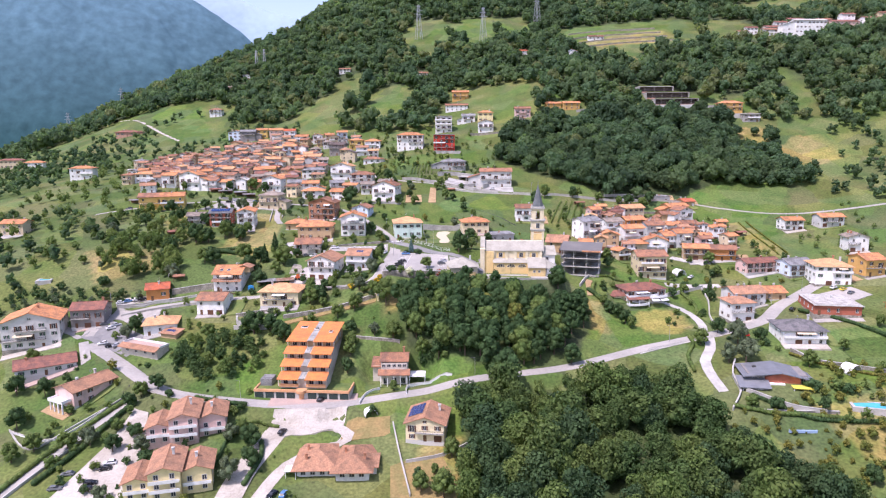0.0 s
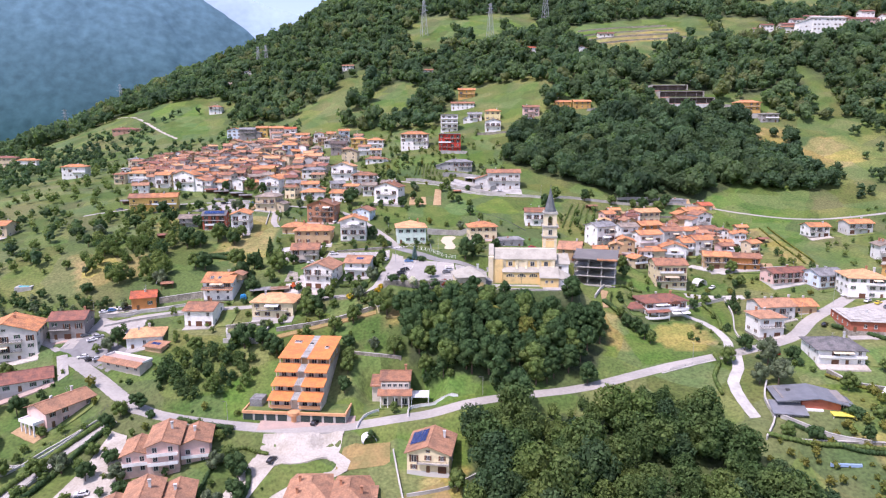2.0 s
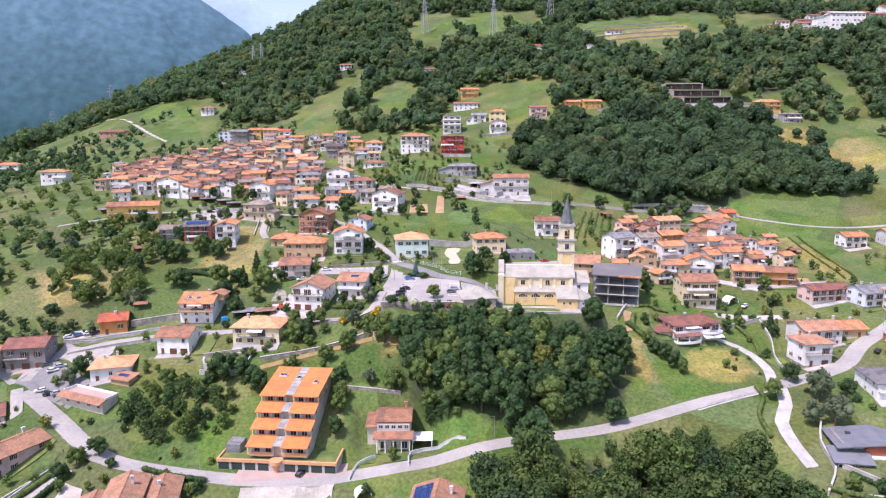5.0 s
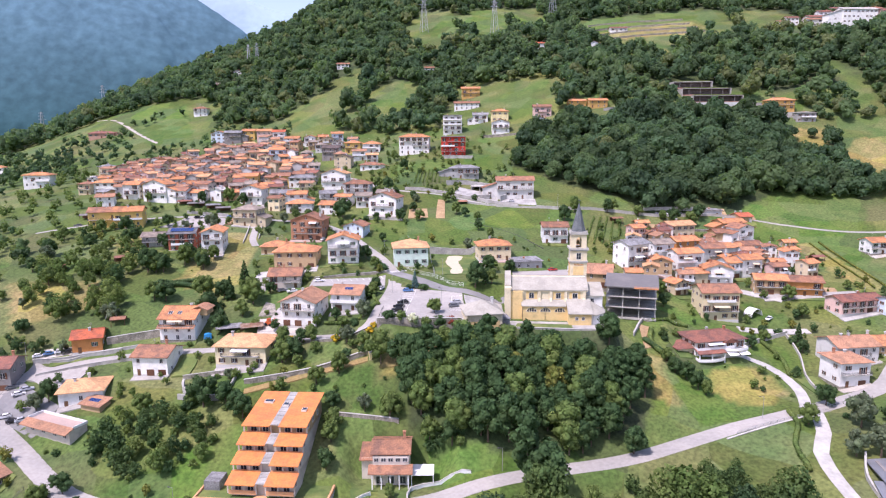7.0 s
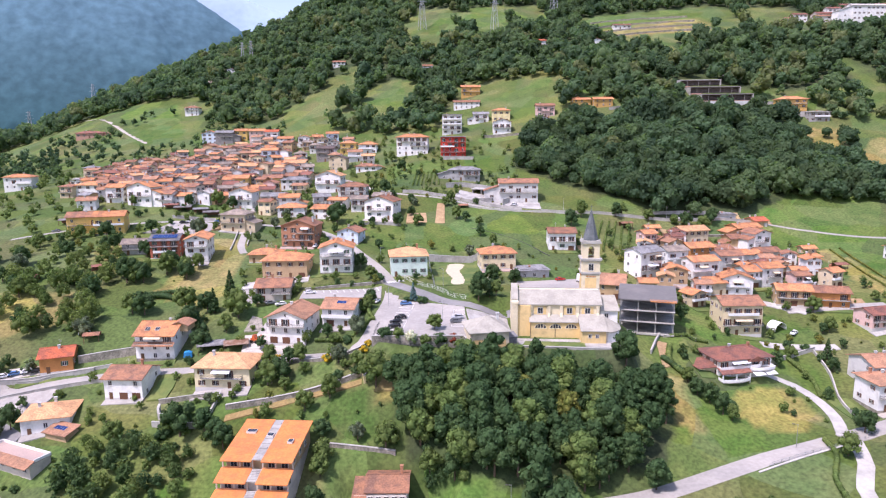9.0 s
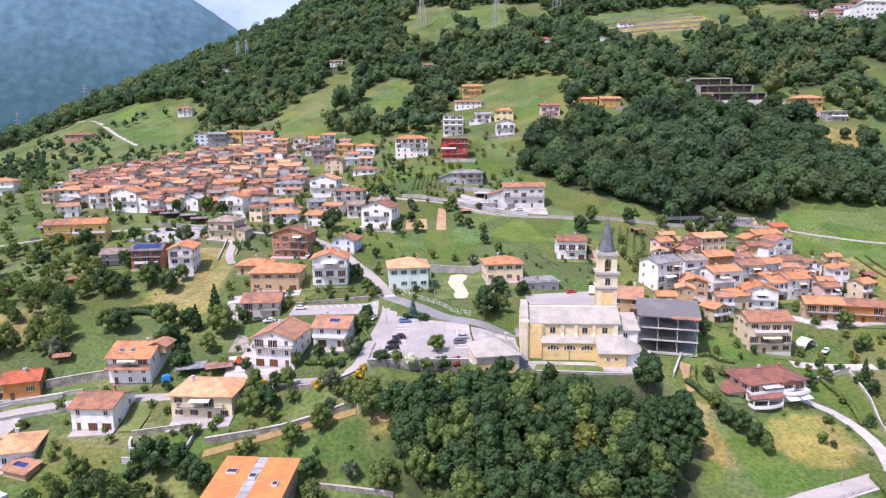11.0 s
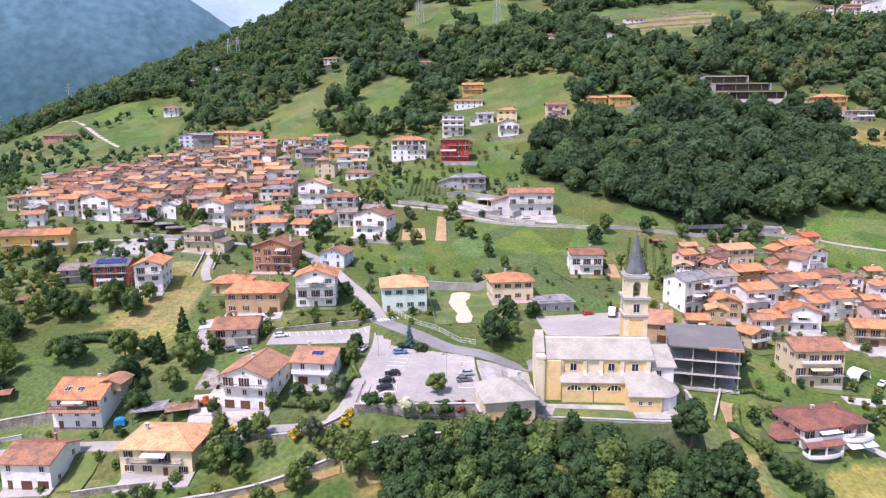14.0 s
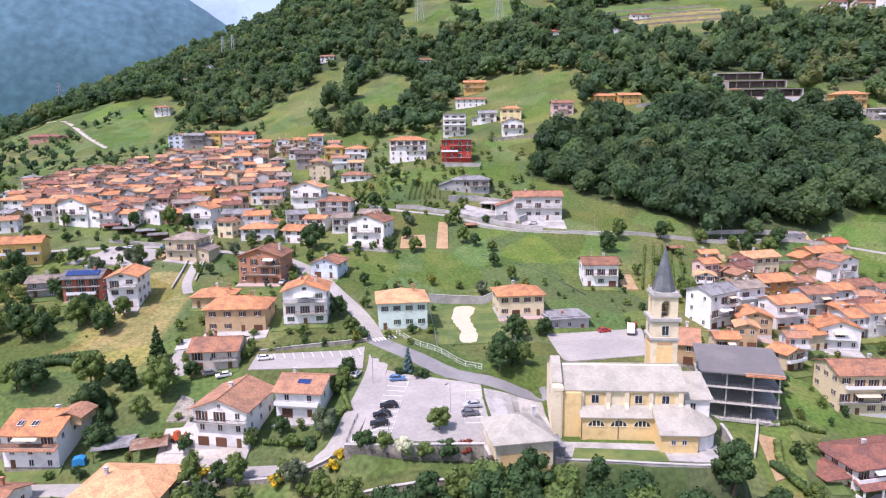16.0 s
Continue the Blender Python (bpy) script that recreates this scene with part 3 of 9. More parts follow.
apron("pavement", ((-6, 16), (23, 13), (23.5, 38.5), (0.5, 51)), OLD_ASPHALT, "pale asphalt village car park", 0.09)
apron("pavement", ((24, 20), (38, 22), (38, 35), (24, 37)), CONCRETE, "grey paved forecourt before the church", 0.12)
apron("pavement", ((-36, 54), (-6, 53), (-6, 67), (-36, 66)), OLD_ASPHALT, "pale asphalt upper parking terrace", 0.09)
apron("pavement", ((49, 57), (74, 60), (82, 85), (50, 82)), OLD_ASPHALT, "pale concrete yard behind the church", 0.09)
apron("pavement", ((15, 67), (36, 67), (36, 109), (15, 109)), PITCH, "worn turf of the small playing field", 0.10)
edge = smooth_line([(23.6, 107.5), (27.5, 108.5), (30.3, 106), (28.8, 99), (27.0, 93), (27.2, 84), (27.4, 76), (26.2, 68.6), (22.0, 68.2), (21.6, 73), (22.6, 80), (21.4, 88), (21.4, 97), (23.6, 107.5)], 1.5)[:-1]
bm = bmesh.new()
rim = [bm.verts.new((x + 0.25 * math.sin(x * 5 + y * 3), y, z + 0.17)) for (x, y), z in zip(edge, land(edge[:, 0], edge[:, 1]))]
bm.faces.new(rim)
foot = [bm.verts.new((v.co.x, v.co.y, v.co.z - 0.4)) for v in rim]
for i in range(len(rim)):
    bm.faces.new((rim[i], rim[(i + 1) % len(rim)], foot[(i + 1) % len(rim)], foot[i]))
tagged(new("pavement", mesh_of("pavement", bm, SAND)), "bare worn sandy strip down the playing field", "pavement", kind="structure")
apron("pavement", ((-49, -49), (-17, -46), (-17, -40), (-49, -41)), PAVING, "pink paved forecourt of the stepped flats", 0.10)
apron("pavement", ((20, 154), (25, 153), (27, 181), (23, 182)), SOIL, "long narrow bed of bare tilled earth", 0.10, 2.0, "garden bed")
apron("pavement", ((5, 156), (16, 155), (16, 168), (6, 169)), SOIL, "square plot of bare tilled earth", 0.10, 2.0, "garden bed")
apron("pavement", ((36, 11), (67, 5.5), (74, 12), (38, 17.5)), CONCRETE, "grey paved walk round the church", 0.10)
apron("pavement", ((38.5, 9.6), (58, 6.6), (58.6, 11.2), (40.5, 14.4)), PITCH, "small lawn before the church wall", 0.16)
apron("pavement", ((-112, -92), (-82, -92), (-88, -60), (-100, -58)), GRAVEL, "pale gravel parking yard", 0.08)
apron("pavement", ((-14, -41), (-9, -41), (-10, -33), (-15, -33)), PITCH, "small clipped lawn", 0.08)
apron("pavement", ((-7, -41.5), (2, -40.5), (2, -35), (-7, -35)), PITCH, "small clipped lawn", 0.08)
apron("pavement", ((-126, 149), (-96, 146), (-92, 164), (-114, 169)), OLD_ASPHALT, "worn asphalt square below the old village", 0.08)
apron("pavement", ((156, 60), (196, 56), (196, 61), (157, 65)), OLD_ASPHALT, "pale asphalt lane before the houses", 0.08)
apron("pavement", ((188, -8), (214, 0), (212, 12), (190, 8)), OLD_ASPHALT, "asphalt yard beside the workshop", 0.08)
apron("pavement", ((-139, 8), (-112, -8), (-110, 4), (-131, 20)), ASPHALT, "broad asphalt forecourt at the road junction", 0.075)
apron("pavement", ((-134, 22), (-112, 12), (-108, 22), (-130, 30)), OLD_ASPHALT, "asphalt parking bay beside the street", 0.10)
apron("pavement", ((-5, -92), (18, -94), (11, -73), (-5, -79)), DRY_PLOT, "dry brown garden plot with young trees", 0.06)
apron("pavement", ((-22, -67), (-5, -65), (-5, -56), (-20, -56)), DRY_PLOT, "dry brown grass plot before the road", 0.06)
apron("pavement", ((-98, -42), (-92, -45), (-88, -60), (-100, -58)), GRAVEL, "pale gravel drive to the parking yard", 0.075)
apron("pavement", ((33, 193), (58, 181), (62, 194), (38, 205)), CONCRETE, "pale concrete works yard above the road", 0.10)
apron("pavement", ((60, 179), (80, 173), (81, 183), (63, 186)), CONCRETE, "pale concrete forecourt of the hillside house", 0.10)
apron("pavement", ((144, 168), (185, 170), (185, 176), (145, 176)), OLD_ASPHALT, "asphalt lay-by along the upper road", 0.10)
apron("pavement", ((86.5, 15.5), (90, 17), (94.2, 28), (89, 29)), SOIL, "bare earth track beside the hedge", 0.07)
apron("pavement", ((-52, 27), (-31, 23.5), (-41, 38), (-53, 40)), GRAVEL, "white dusty farm yard", 0.10)
apron("pavement", ((-54, 43), (-47, 41), (-49, 50), (-53, 53)), STONE_WALL, "pale scree of broken rock above the yard", 0.10)
apron("pavement", ((-50, -3.6), (-10.8, 1.2), (-10.8, 3.2), (-50, -1.4)), DRY_PLOT, "ochre dirt path across the garden slope", 0.07)
apron("pavement", ((-7, -2.2), (10.6, -4.2), (12.6, 3.2), (-3, 4.4)), DRY_PLOT, "brown bare garden terrace under the wall", 0.07)
apron("pavement", ((-132, 30.5), (-119, 33), (-118, 37), (-131, 36)), GRAVEL, "pale gravel parking lot beside the street", 0.09)
apron("pavement", ((134, 38.4), (160, 33.2), (160, 36.8), (134, 42)), PALE_CONCRETE, "pale concrete lane above the lawn", 0.08)
apron("pavement", ((148, 69.5), (162, 58), (165, 61), (151, 72)), PALE_CONCRETE, "pale concrete lane before the hamlet", 0.08)
apron("pavement", ((-46, -51.6), (-20, -51.6), (-22, -61), (-48.5, -65)), GRAVEL, "broad white gravel forecourt below the road", 0.14)
apron("pavement", ((-36, 86), (-62, 82), (-62, 76), (-36, 79)), PALE_CONCRETE, "pale yard before the long tan house", 0.08)

# ---- houses ----
WINDOWS = {}
AWNING = material("striped_canvas", (0.62, 0.50, 0.33), 0.85, 0.1, 3, 0, (0.70, 0.62, 0.48), 1.2)


def panel_mesh(name, xs, zs, cells, mats, deep=0.08):
    """One joined leaf of a window or door: a slab on a grid of cells, each sunk or raised by (material, rim, depth)."""
    bm = bmesh.new()
    front = {(x, z): bm.verts.new((x, -deep, z)) for x in xs for z in zs}
    faces = {}
    for i in range(len(xs) - 1):
        for k in range(len(zs) - 1):
            faces[(i, k)] = bm.faces.new((front[(xs[i], zs[k])], front[(xs[i + 1], zs[k])], front[(xs[i + 1], zs[k + 1])], front[(xs[i], zs[k + 1])]))
    rim = [e for e in bm.edges if len(e.link_faces) == 1]
    out = bmesh.ops.extrude_edge_only(bm, edges=rim)["geom"]
    for v in out:
        if isinstance(v, bmesh.types.BMVert):
            v.co.y = 0.03
    for key, f in faces.items():
        m, edge, depth, outer = cells(*key)
        f.material_index = outer
        if depth:
            bmesh.ops.inset_individual(bm, faces=[f], thickness=edge, depth=0)
            q = bmesh.ops.extrude_discrete_faces(bm, faces=[f])["faces"][0]
            for v in q.verts:
                v.co.y -= depth
            q.material_index = m
    bmesh.ops.recalc_face_normals(bm, faces=bm.faces)
    return mesh_of(name, bm, mats)


def window_mesh(style, shutters):
    """A window 1.0 x 1.4 m round its middle, standing out of a wall that lies behind it (front is -y)."""
    key = (style, shutters)
    if key in WINDOWS:
        return WINDOWS[key]
    xs = [-0.56, 0.0, 0.56]
    if shutters:
        xs = [-1.08, -0.56, 0.0, 0.56, 1.08]
    side = (0, 3) if shutters else ()

    def cells(i, k):
        return (1, 0.05, 0.03, 1) if i in side else (3, 0.08, -0.06, 0)
    mats = (FRAME, SHUTTER_GREEN if shutters == "green" else SHUTTER_BROWN, SILL, GLASS)
    me = panel_mesh("window", xs, [-0.76, 0.76], cells, mats)
    bm = bmesh.new()
    box(bm, -0.66, -0.20, -0.87, 0.66, 0.03, -0.765)
    WINDOWS[key] = (me, mesh_of("sill", bm, SILL) if style == "near" else None)
    return WINDOWS[key]


def door_mesh():
    if "door" not in WINDOWS:
        WINDOWS["door"] = panel_mesh("door", [-0.56, 0.56], [0, 1.1, 2.2], lambda i, k: (0, 0.12, 0.03, 0), (WOOD, SILL))
    return WINDOWS["door"]


def tall_door_mesh():
    """A glazed balcony door 1.5 m wide with open brown shutters."""
    if "tall" not in WINDOWS:
        WINDOWS["tall"] = panel_mesh("balcony_door", [-1.42, -0.8, 0, 0.8, 1.42], [0, 2.3], lambda i, k: (1, 0.06, 0.03, 1) if i in (0, 3) else (2, 0.09, -0.06, 0), (FRAME, SHUTTER_BROWN, GLASS))
    return WINDOWS["tall"]


def garage_mesh():
    if "garage" not in WINDOWS:
        WINDOWS["garage"] = panel_mesh("garage_door", [-1.3, 1.3], [0, 0.55, 1.1, 1.65, 2.2], lambda i, k: (0, 0.04, 0.03, 0), (SHUTTER_BROWN, SILL))
    return WINDOWS["garage"]


def rail_mesh(w, near, solid):
    key = ("rail", round(w, 1), near, solid)
    if key not in WINDOWS:
        bm = bmesh.new()
        if solid:
            box(bm, -w / 2, 0, 0, w / 2, 0.12, 0.95)
            box(bm, -w / 2, 0.12, 0, -w / 2 + 0.12, 1.2, 0.95)
            box(bm, w / 2 - 0.12, 0.12, 0, w / 2, 1.2, 0.95)
        else:
            box(bm, -w / 2, 0, 0.95, w / 2, 0.06, 1.02)
            box(bm, -w / 2, 0, 0.10, w / 2, 0.06, 0.15)
            n = int(w / (0.22 if near else 0.5)) + 1
            r = 0.02 if near else 0.05
            for i in range(n + 1):
                x = -w / 2 + r + (w - 2 * r) * i / n
                box(bm, x - r, 0.01, 0, x + r, 0.05, 0.95)
            for s in (-1, 1):
                for y in (0.3, 0.6, 0.9, 1.15):
                    box(bm, s * (w / 2 - 0.03) - 0.025, y, 0, s * (w / 2 - 0.03) + 0.025, y + 0.04, 0.95)
                box(bm, s * (w / 2 - 0.03) - 0.03, 0.06, 0.95, s * (w / 2 - 0.03) + 0.03, 1.2, 1.02)
        WINDOWS[key] = mesh_of("railing", bm, WHITE if solid else METAL)
    return WINDOWS[key]


WALL_WORDS = {"white": "white", "whitegrey": "off-white", "greywhite": "pale grey", "whitebrown": "weathered beige", "grey": "grey", "greydark": "dark grey", "greystone": "grey stone",
              "bluewhite": "pale blue", "yellow": "yellow", "yellowlight": "pale yellow", "yellowwhite": "cream yellow", "ochre": "ochre", "beige": "beige", "tan": "tan", "cream": "cream",
              "pink": "pink", "pinkbrown": "brownish pink", "red": "bright red", "redwall": "dull red", "orangewall": "orange", "brick": "brick-coloured", "mint": "mint green"}
ROOF_WORDS = {"orange": "orange tiled", "orangelight": "light orange tiled", "redroof": "red tiled", "redbrown": "dark red-brown tiled", "brown": "brown tiled", "brownlight": "light brown tiled",
              "greybrown": "grey-brown tiled", "greyroof": "grey", "grey": "dark grey", "darkroof": "dark", "greylight": "pale grey", "solar": "dark slate", "stone": "grey stone"}
FOOT = []


def roof_part(root, w, d, h, kind, ridge, roof, pitch, over=0.85):
    """Roof built along its own ridge; returns the rise of the ridge over the eaves."""
    if kind == "flat":
        bm = bmesh.new()
        box(bm, -w / 2 - 0.5, -d / 2 - 0.9, h, w / 2 + 0.5, d / 2 + 0.4, h + 0.28)
        box(bm, -w / 2 + 0.6, -d / 2 + 0.6, h + 0.28, w / 2 - 0.6, d / 2 - 0.6, h + 0.5)
        part("roof", bm, ROOFS[roof], root)
        return 0.0
    L, S = (w, d) if ridge == "x" else (d, w)
    turn = pose(0, 0, 0, 0, 0, 0 if ridge == "x" else 90)
    rise = S / 2 * math.tan(radians(pitch))
    drop = over * math.tan(radians(pitch))
    bm = bmesh.new()
    if kind == "gable":
        t = 0.24
        e = S / 2 + over
        prism(bm, ((-e, h - drop), (0, h + rise), (e, h - drop), (e, h - drop + t), (0, h + rise + t), (-e, h - drop + t)), "x", -L / 2 - 0.7, L / 2 + 0.7)
        box(bm, -L / 2 - 0.7, -0.16, h + rise + 0.12, L / 2 + 0.7, 0.16, h + rise + t + 0.10)
    else:
        e, f = S / 2 + over, L / 2 + over
        k = max(f - e, 0.4)
        if L < S:
            e, f = e, f
            k = 0.4
        z0, z1 = h - drop, h + rise
        lo = [bm.verts.new(c) for c in ((-f, -e, z0), (f, -e, z0), (f, e, z0), (-f, e, z0))]
        mid = [bm.verts.new((v.co.x, v.co.y, z0 + 0.22)) for v in lo]
        a, b = bm.verts.new((-k, 0, z1 + 0.22)), bm.verts.new((k, 0, z1 + 0.22))
        bm.faces.new(lo[::-1])
        for i in range(4):
            bm.faces.new((lo[i], lo[(i + 1) % 4], mid[(i + 1) % 4], mid[i]))
        bm.faces.new((mid[0], mid[1], b, a))
        bm.faces.new((mid[2], mid[3], a, b))
        bm.faces.new((mid[1], mid[2], b))
        bm.faces.new((mid[3], mid[0], a))
        box(bm, -k, -0.14, z1 + 0.12, k, 0.14, z1 + 0.34)
    bmesh.ops.recalc_face_normals(bm, faces=bm.faces)
    for f in bm.faces:
        if f.normal.z < -0.3:
            f.material_index = 1
    part("roof", bm, (ROOFS[roof], WOOD), root, "", turn)
    return rise


def chimney(root, x, y, z0, z1, brick=False):
    bm = bmesh.new()
    box(bm, x - 0.35, y - 0.3, z0, x + 0.35, y + 0.3, z1)
    box(bm, x - 0.45, y - 0.4, z1, x + 0.45, y + 0.4, z1 + 0.12)
    for s in (-1, 1):
        box(bm, x + s * 0.3 - 0.06, y - 0.25, z1 + 0.12, x + s * 0.3 + 0.06, y + 0.25, z1 + 0.45)
    box(bm, x - 0.5, y - 0.42, z1 + 0.45, x + 0.5, y + 0.42, z1 + 0.55)
    return part("chimney", bm, WALLS["brick"] if brick else WALLS["greywhite"], root)


def panels_on_roof(root, x, y, z, nx, ny, pitch, front=-1):
    """Solar panels lying on a roof slope that falls towards -y."""
    arr = new("solar_array")
    arr.parent = root
    arr.matrix_basis = pose(x, y, z, -front * -pitch, 0, 0)
    me = WINDOWS.get("panel")
    if me is None:
        bm = bmesh.new()
        prism(bm, ((-0.5, -0.8), (0.5, -0.8), (0.5, 0.8), (-0.5, 0.8)), "z", 0, 0.06, 1)
        top = [f for f in bm.faces if f.calc_center_median().z > 0.05][0]
        inset = bmesh.ops.inset_region(bm, faces=[top], thickness=0.04)
        top.material_index = 0
        me = WINDOWS["panel"] = mesh_of("solar_panel", bm, (PANEL, GALV))
    for i in range(nx):
        for j in range(ny):
            hang("solar_panel", me, arr, pose((i - (nx - 1) / 2) * 1.06, (j - (ny - 1) / 2) * 1.66, 0.12))
    return arr


def house(x, y, z, yaw, w, d, h, kind, ridge, wall, roof, storeys, balconies, pitch=19, shutters=None, name="house", label="", chimneys=None, group="village houses", wing=None):
    """A plastered house; x, y is the middle of its front, which looks to -y before the turn yaw."""
    rnd = random.Random(int(x * 31 + y * 17))
    near = y < 150
    d = d * (1.0 if x > 90 and y > 40 else 1.3) if y < 110 else d * 1.1 if y < 180 else d
    w = w - 0.4 if y < 60 else w - 1.1 if w > 8 else w * 0.9
    h = max(h, 2.6 * storeys if storeys > 1 else 2.9)
    c, s = math.cos(radians(yaw)), math.sin(radians(yaw))
    cx, cy = x - s * d / 2, y + c * d / 2
    FOOT.append((cx, cy, max(w, d) / 2 + 1.2))
    words = f"{WALL_WORDS[wall]} plastered house with a {ROOF_WORDS[roof]} {'flat' if kind == 'flat' else kind} roof"
    if balconies and len(words.split()) < 11:
        words += " and balconies"
    root = thing(name, cx, cy, z, yaw, label or words, "house", group)
    bm = bmesh.new()
    W2, D2, deep = w / 2, d / 2, -5.0
    rise = 0 if kind in ("flat", "hip") else (d if ridge == "x" else w) / 2 * math.tan(radians(pitch))
    if rise and ridge == "x":
        prism(bm, ((-D2, deep), (D2, deep), (D2, h), (0, h + rise), (-D2, h)), "x", -W2, W2)
    elif rise:
        prism(bm, ((-W2, deep), (W2, deep), (W2, h), (0, h + rise), (-W2, h)), "y", -D2, D2)
    else:
        box(bm, -W2, -D2, deep, W2, D2, h)
    part("wall", bm, WALLS[wall], root)
    roof_part(root, w, d, h, kind, ridge, roof, pitch)
    # windows, storey by storey
    sh = shutters if shutters is not None else rnd.choice(("brown", "brown", "green", "", ""))
    frame_me, pane_me = window_mesh("near" if near else "far", sh)
    fh = h / storeys

    def put_window(px, py, pz, turn, sc=1.0):
        o = hang("window", frame_me, root, pose(px, py, pz, 0, 0, turn) @ Matrix.Diagonal((sc, 1, sc, 1)))
        if pane_me:
            hang("sill", pane_me, o)
    n = max(2, int(w / (3.7 if near else 4.2)))
    door_col = rnd.randrange(n)
    for k in range(storeys):
        zc = fh * k + fh * 0.55
        bal = balconies and k >= storeys - balconies and (k > 0 or storeys == 1)
        for i in range(n):
            px = -W2 + w * (i + 0.5) / n
            if k == 0 and i == door_col:
                hang("door", door_mesh(), root, pose(px, -D2, 0.05))
            elif k == 0 and storeys > 1 and near and rnd.random() < 0.35:
                hang("garage_door", garage_mesh(), root, pose(px, -D2, 0.05))
            elif bal and rnd.random() < 0.55:
                hang("balcony_door", tall_door_mesh(), root, pose(px, -D2, fh * k + 0.14) @ Matrix.Diagonal((1, 1, min(1, fh / 2.9), 1)))
            elif rnd.random() < 0.93:
                put_window(px, -D2, zc, 0, min(1.0, fh / 2.6))
        m = max(1, int(d / 4))
        for side in ((-1, 1) if abs(cx) < 25 else (1,) if cx < 0 else (-1,)):
            for i in range(m):
                if rnd.random() < 0.8:
                    put_window(side * W2, -D2 + d * (i + 0.5) / m, zc, 90 * side, min(0.9, fh / 2.8))
        if bal:
            bw = w * rnd.choice((0.55, 0.75, 0.98))
            bx = (w - bw) / 2 * rnd.choice((-1, 0, 1))
            if rnd.random() < 0.3 and near:
                aw = bmesh.new()
                prism(aw, ((-D2 - 1.9, fh * k + 2.0), (-D2, fh * k + 2.55), (-D2, fh * k + 2.62), (-D2 - 1.9, fh * k + 2.07)), "x", bx - bw * 0.22, bx + bw * 0.22)
                part("awning", aw, rnd.choice((AWNING, WHITE, AWNING)), root)
            b = new("balcony")
            b.parent = root
            b.matrix_basis = pose(bx, -D2 - 1.25, fh * k + 0.12)
            sl = bmesh.new()
            box(sl, -bw / 2, 0, -0.16, bw / 2, 1.25, 0)
            part("slab", sl, PALE_CONCRETE, b)
            hang("railing", rail_mesh(bw, near, rnd.random() < 0.35), b)
    if rise and ridge == "y" and h > 5:
        put_window(0, -D2, h + rise * 0.30, 0, 0.6)
    if near:
        pl = bmesh.new()
        box(pl, -W2 - 0.04, -D2 - 0.04, deep, W2 + 0.04, D2 + 0.04, 0.45)
        part("plinth", pl, SILL if rnd.random() < 0.5 else STONE_WALL, root)
    if wing is None:
        wing = kind != "flat" and w > 9 and rnd.random() < (0.25 if y > 130 else 0.0)
    if wing:
        side = 1 if cx < 0 else -1
        ww, wd, wh = w * 0.38, d * 0.75, h * rnd.choice((0.5, 0.62, 0.7))
        g = bmesh.new()
        x0, x1 = sorted((side * (W2 - 0.1), side * (W2 + ww)))
        prism(g, ((x0, deep), (x1, deep), (x1, wh - (0.25 if side > 0 else -ww * 0.25)), (x0, wh - (-ww * 0.25 if side > 0 else 0.25))), "y", -D2 + 0.8, -D2 + 0.8 + wd)
        part("wing_wall", g, WALLS[wall], root)
        g = bmesh.new()
        za, zb = (wh + ww * 0.3, wh - 0.1) if side > 0 else (wh - 0.1, wh + ww * 0.3)
        xa, xb = (x0 - 0.0, x1 + 0.7) if side > 0 else (x0 - 0.7, x1)
        zb2, za2 = (zb - 0.28, za) if side > 0 else (zb, za - 0.28)
        prism(g, ((xa, za2), (xb, zb2), (xb, zb2 + 0.22), (xa, za2 + 0.22)), "y", -D2 + 0.1, -D2 + 1.5 + wd)
        part("wing_roof", g, ROOFS[roof], root)
        put_window((x0 + x1) / 2, -D2 + 0.8, wh * 0.5, 0, 0.9)
    if rnd.random() < 0.5 and kind != "flat":
        an = bmesh.new()
        px, top = rnd.uniform(-0.3, 0.3) * w, h + 4.2
        tube(an, px, 0.5, h, top, 0.035, n=5)
        for q in range(4):
            box(an, px - 0.5, 0.48, top - 0.15 - q * 0.22, px + 0.5, 0.52, top - 0.12 - q * 0.22)
        part("antenna", an, GALV, root)
    for k in range(rnd.choice((1, 1, 2)) if chimneys is None else chimneys):
        px, py = rnd.uniform(-0.35, 0.35) * w, rnd.uniform(-0.1, 0.35) * d
        top = h + max(w if ridge == "y" else d, 4) / 2 * math.tan(radians(pitch if kind != "flat" else 4))
        chimney(root, px, py, h - 0.2, top + 0.5, rnd.random() < 0.4)
    return root


house(-187.7, 231.3, 20.9, -8, 16.6, 10, 6.9, "hip", "x", "white", "orange", 2, 0)
house(-194.8, 274.4, 26.2, -5, 19.3, 9, 6.4, "hip", "x", "grey", "redbrown", 2, 0)
house(-163.4, 209.9, 18.6, -5, 11.3, 9, 9.2, "gable", "x", "white", "orange", 3, 2)
house(-146.9, 203.0, 17.6, -15, 16.4, 11, 10.6, "gable", "y", "white", "orange", 2, 1)
house(-131.8, 200.7, 17.0, -10, 9.5, 9, 7.4, "gable", "x", "white", "brown", 2, 1)
house(-123.2, 202.5, 17.1, -10, 10.4, 8, 5.9, "gable", "x", "white", "orange", 2, 0)
house(-178.4, 290.7, 29.0, -10, 11.4, 8, 6.0, "gable", "x", "yellow", "orange", 2, 0)
house(-158.0, 265.3, 26.0, -10, 8.8, 8, 6.3, "gable", "y", "grey", "orange", 2, 0)
house(-156.0, 286.6, 29.0, 0, 14.0, 8, 5.3, "gable", "x", "white", "grey", 2, 0)
house(-135.1, 267.2, 26.0, 20, 14.7, 9, 7.0, "gable", "y", "greywhite", "grey", 2, 0)
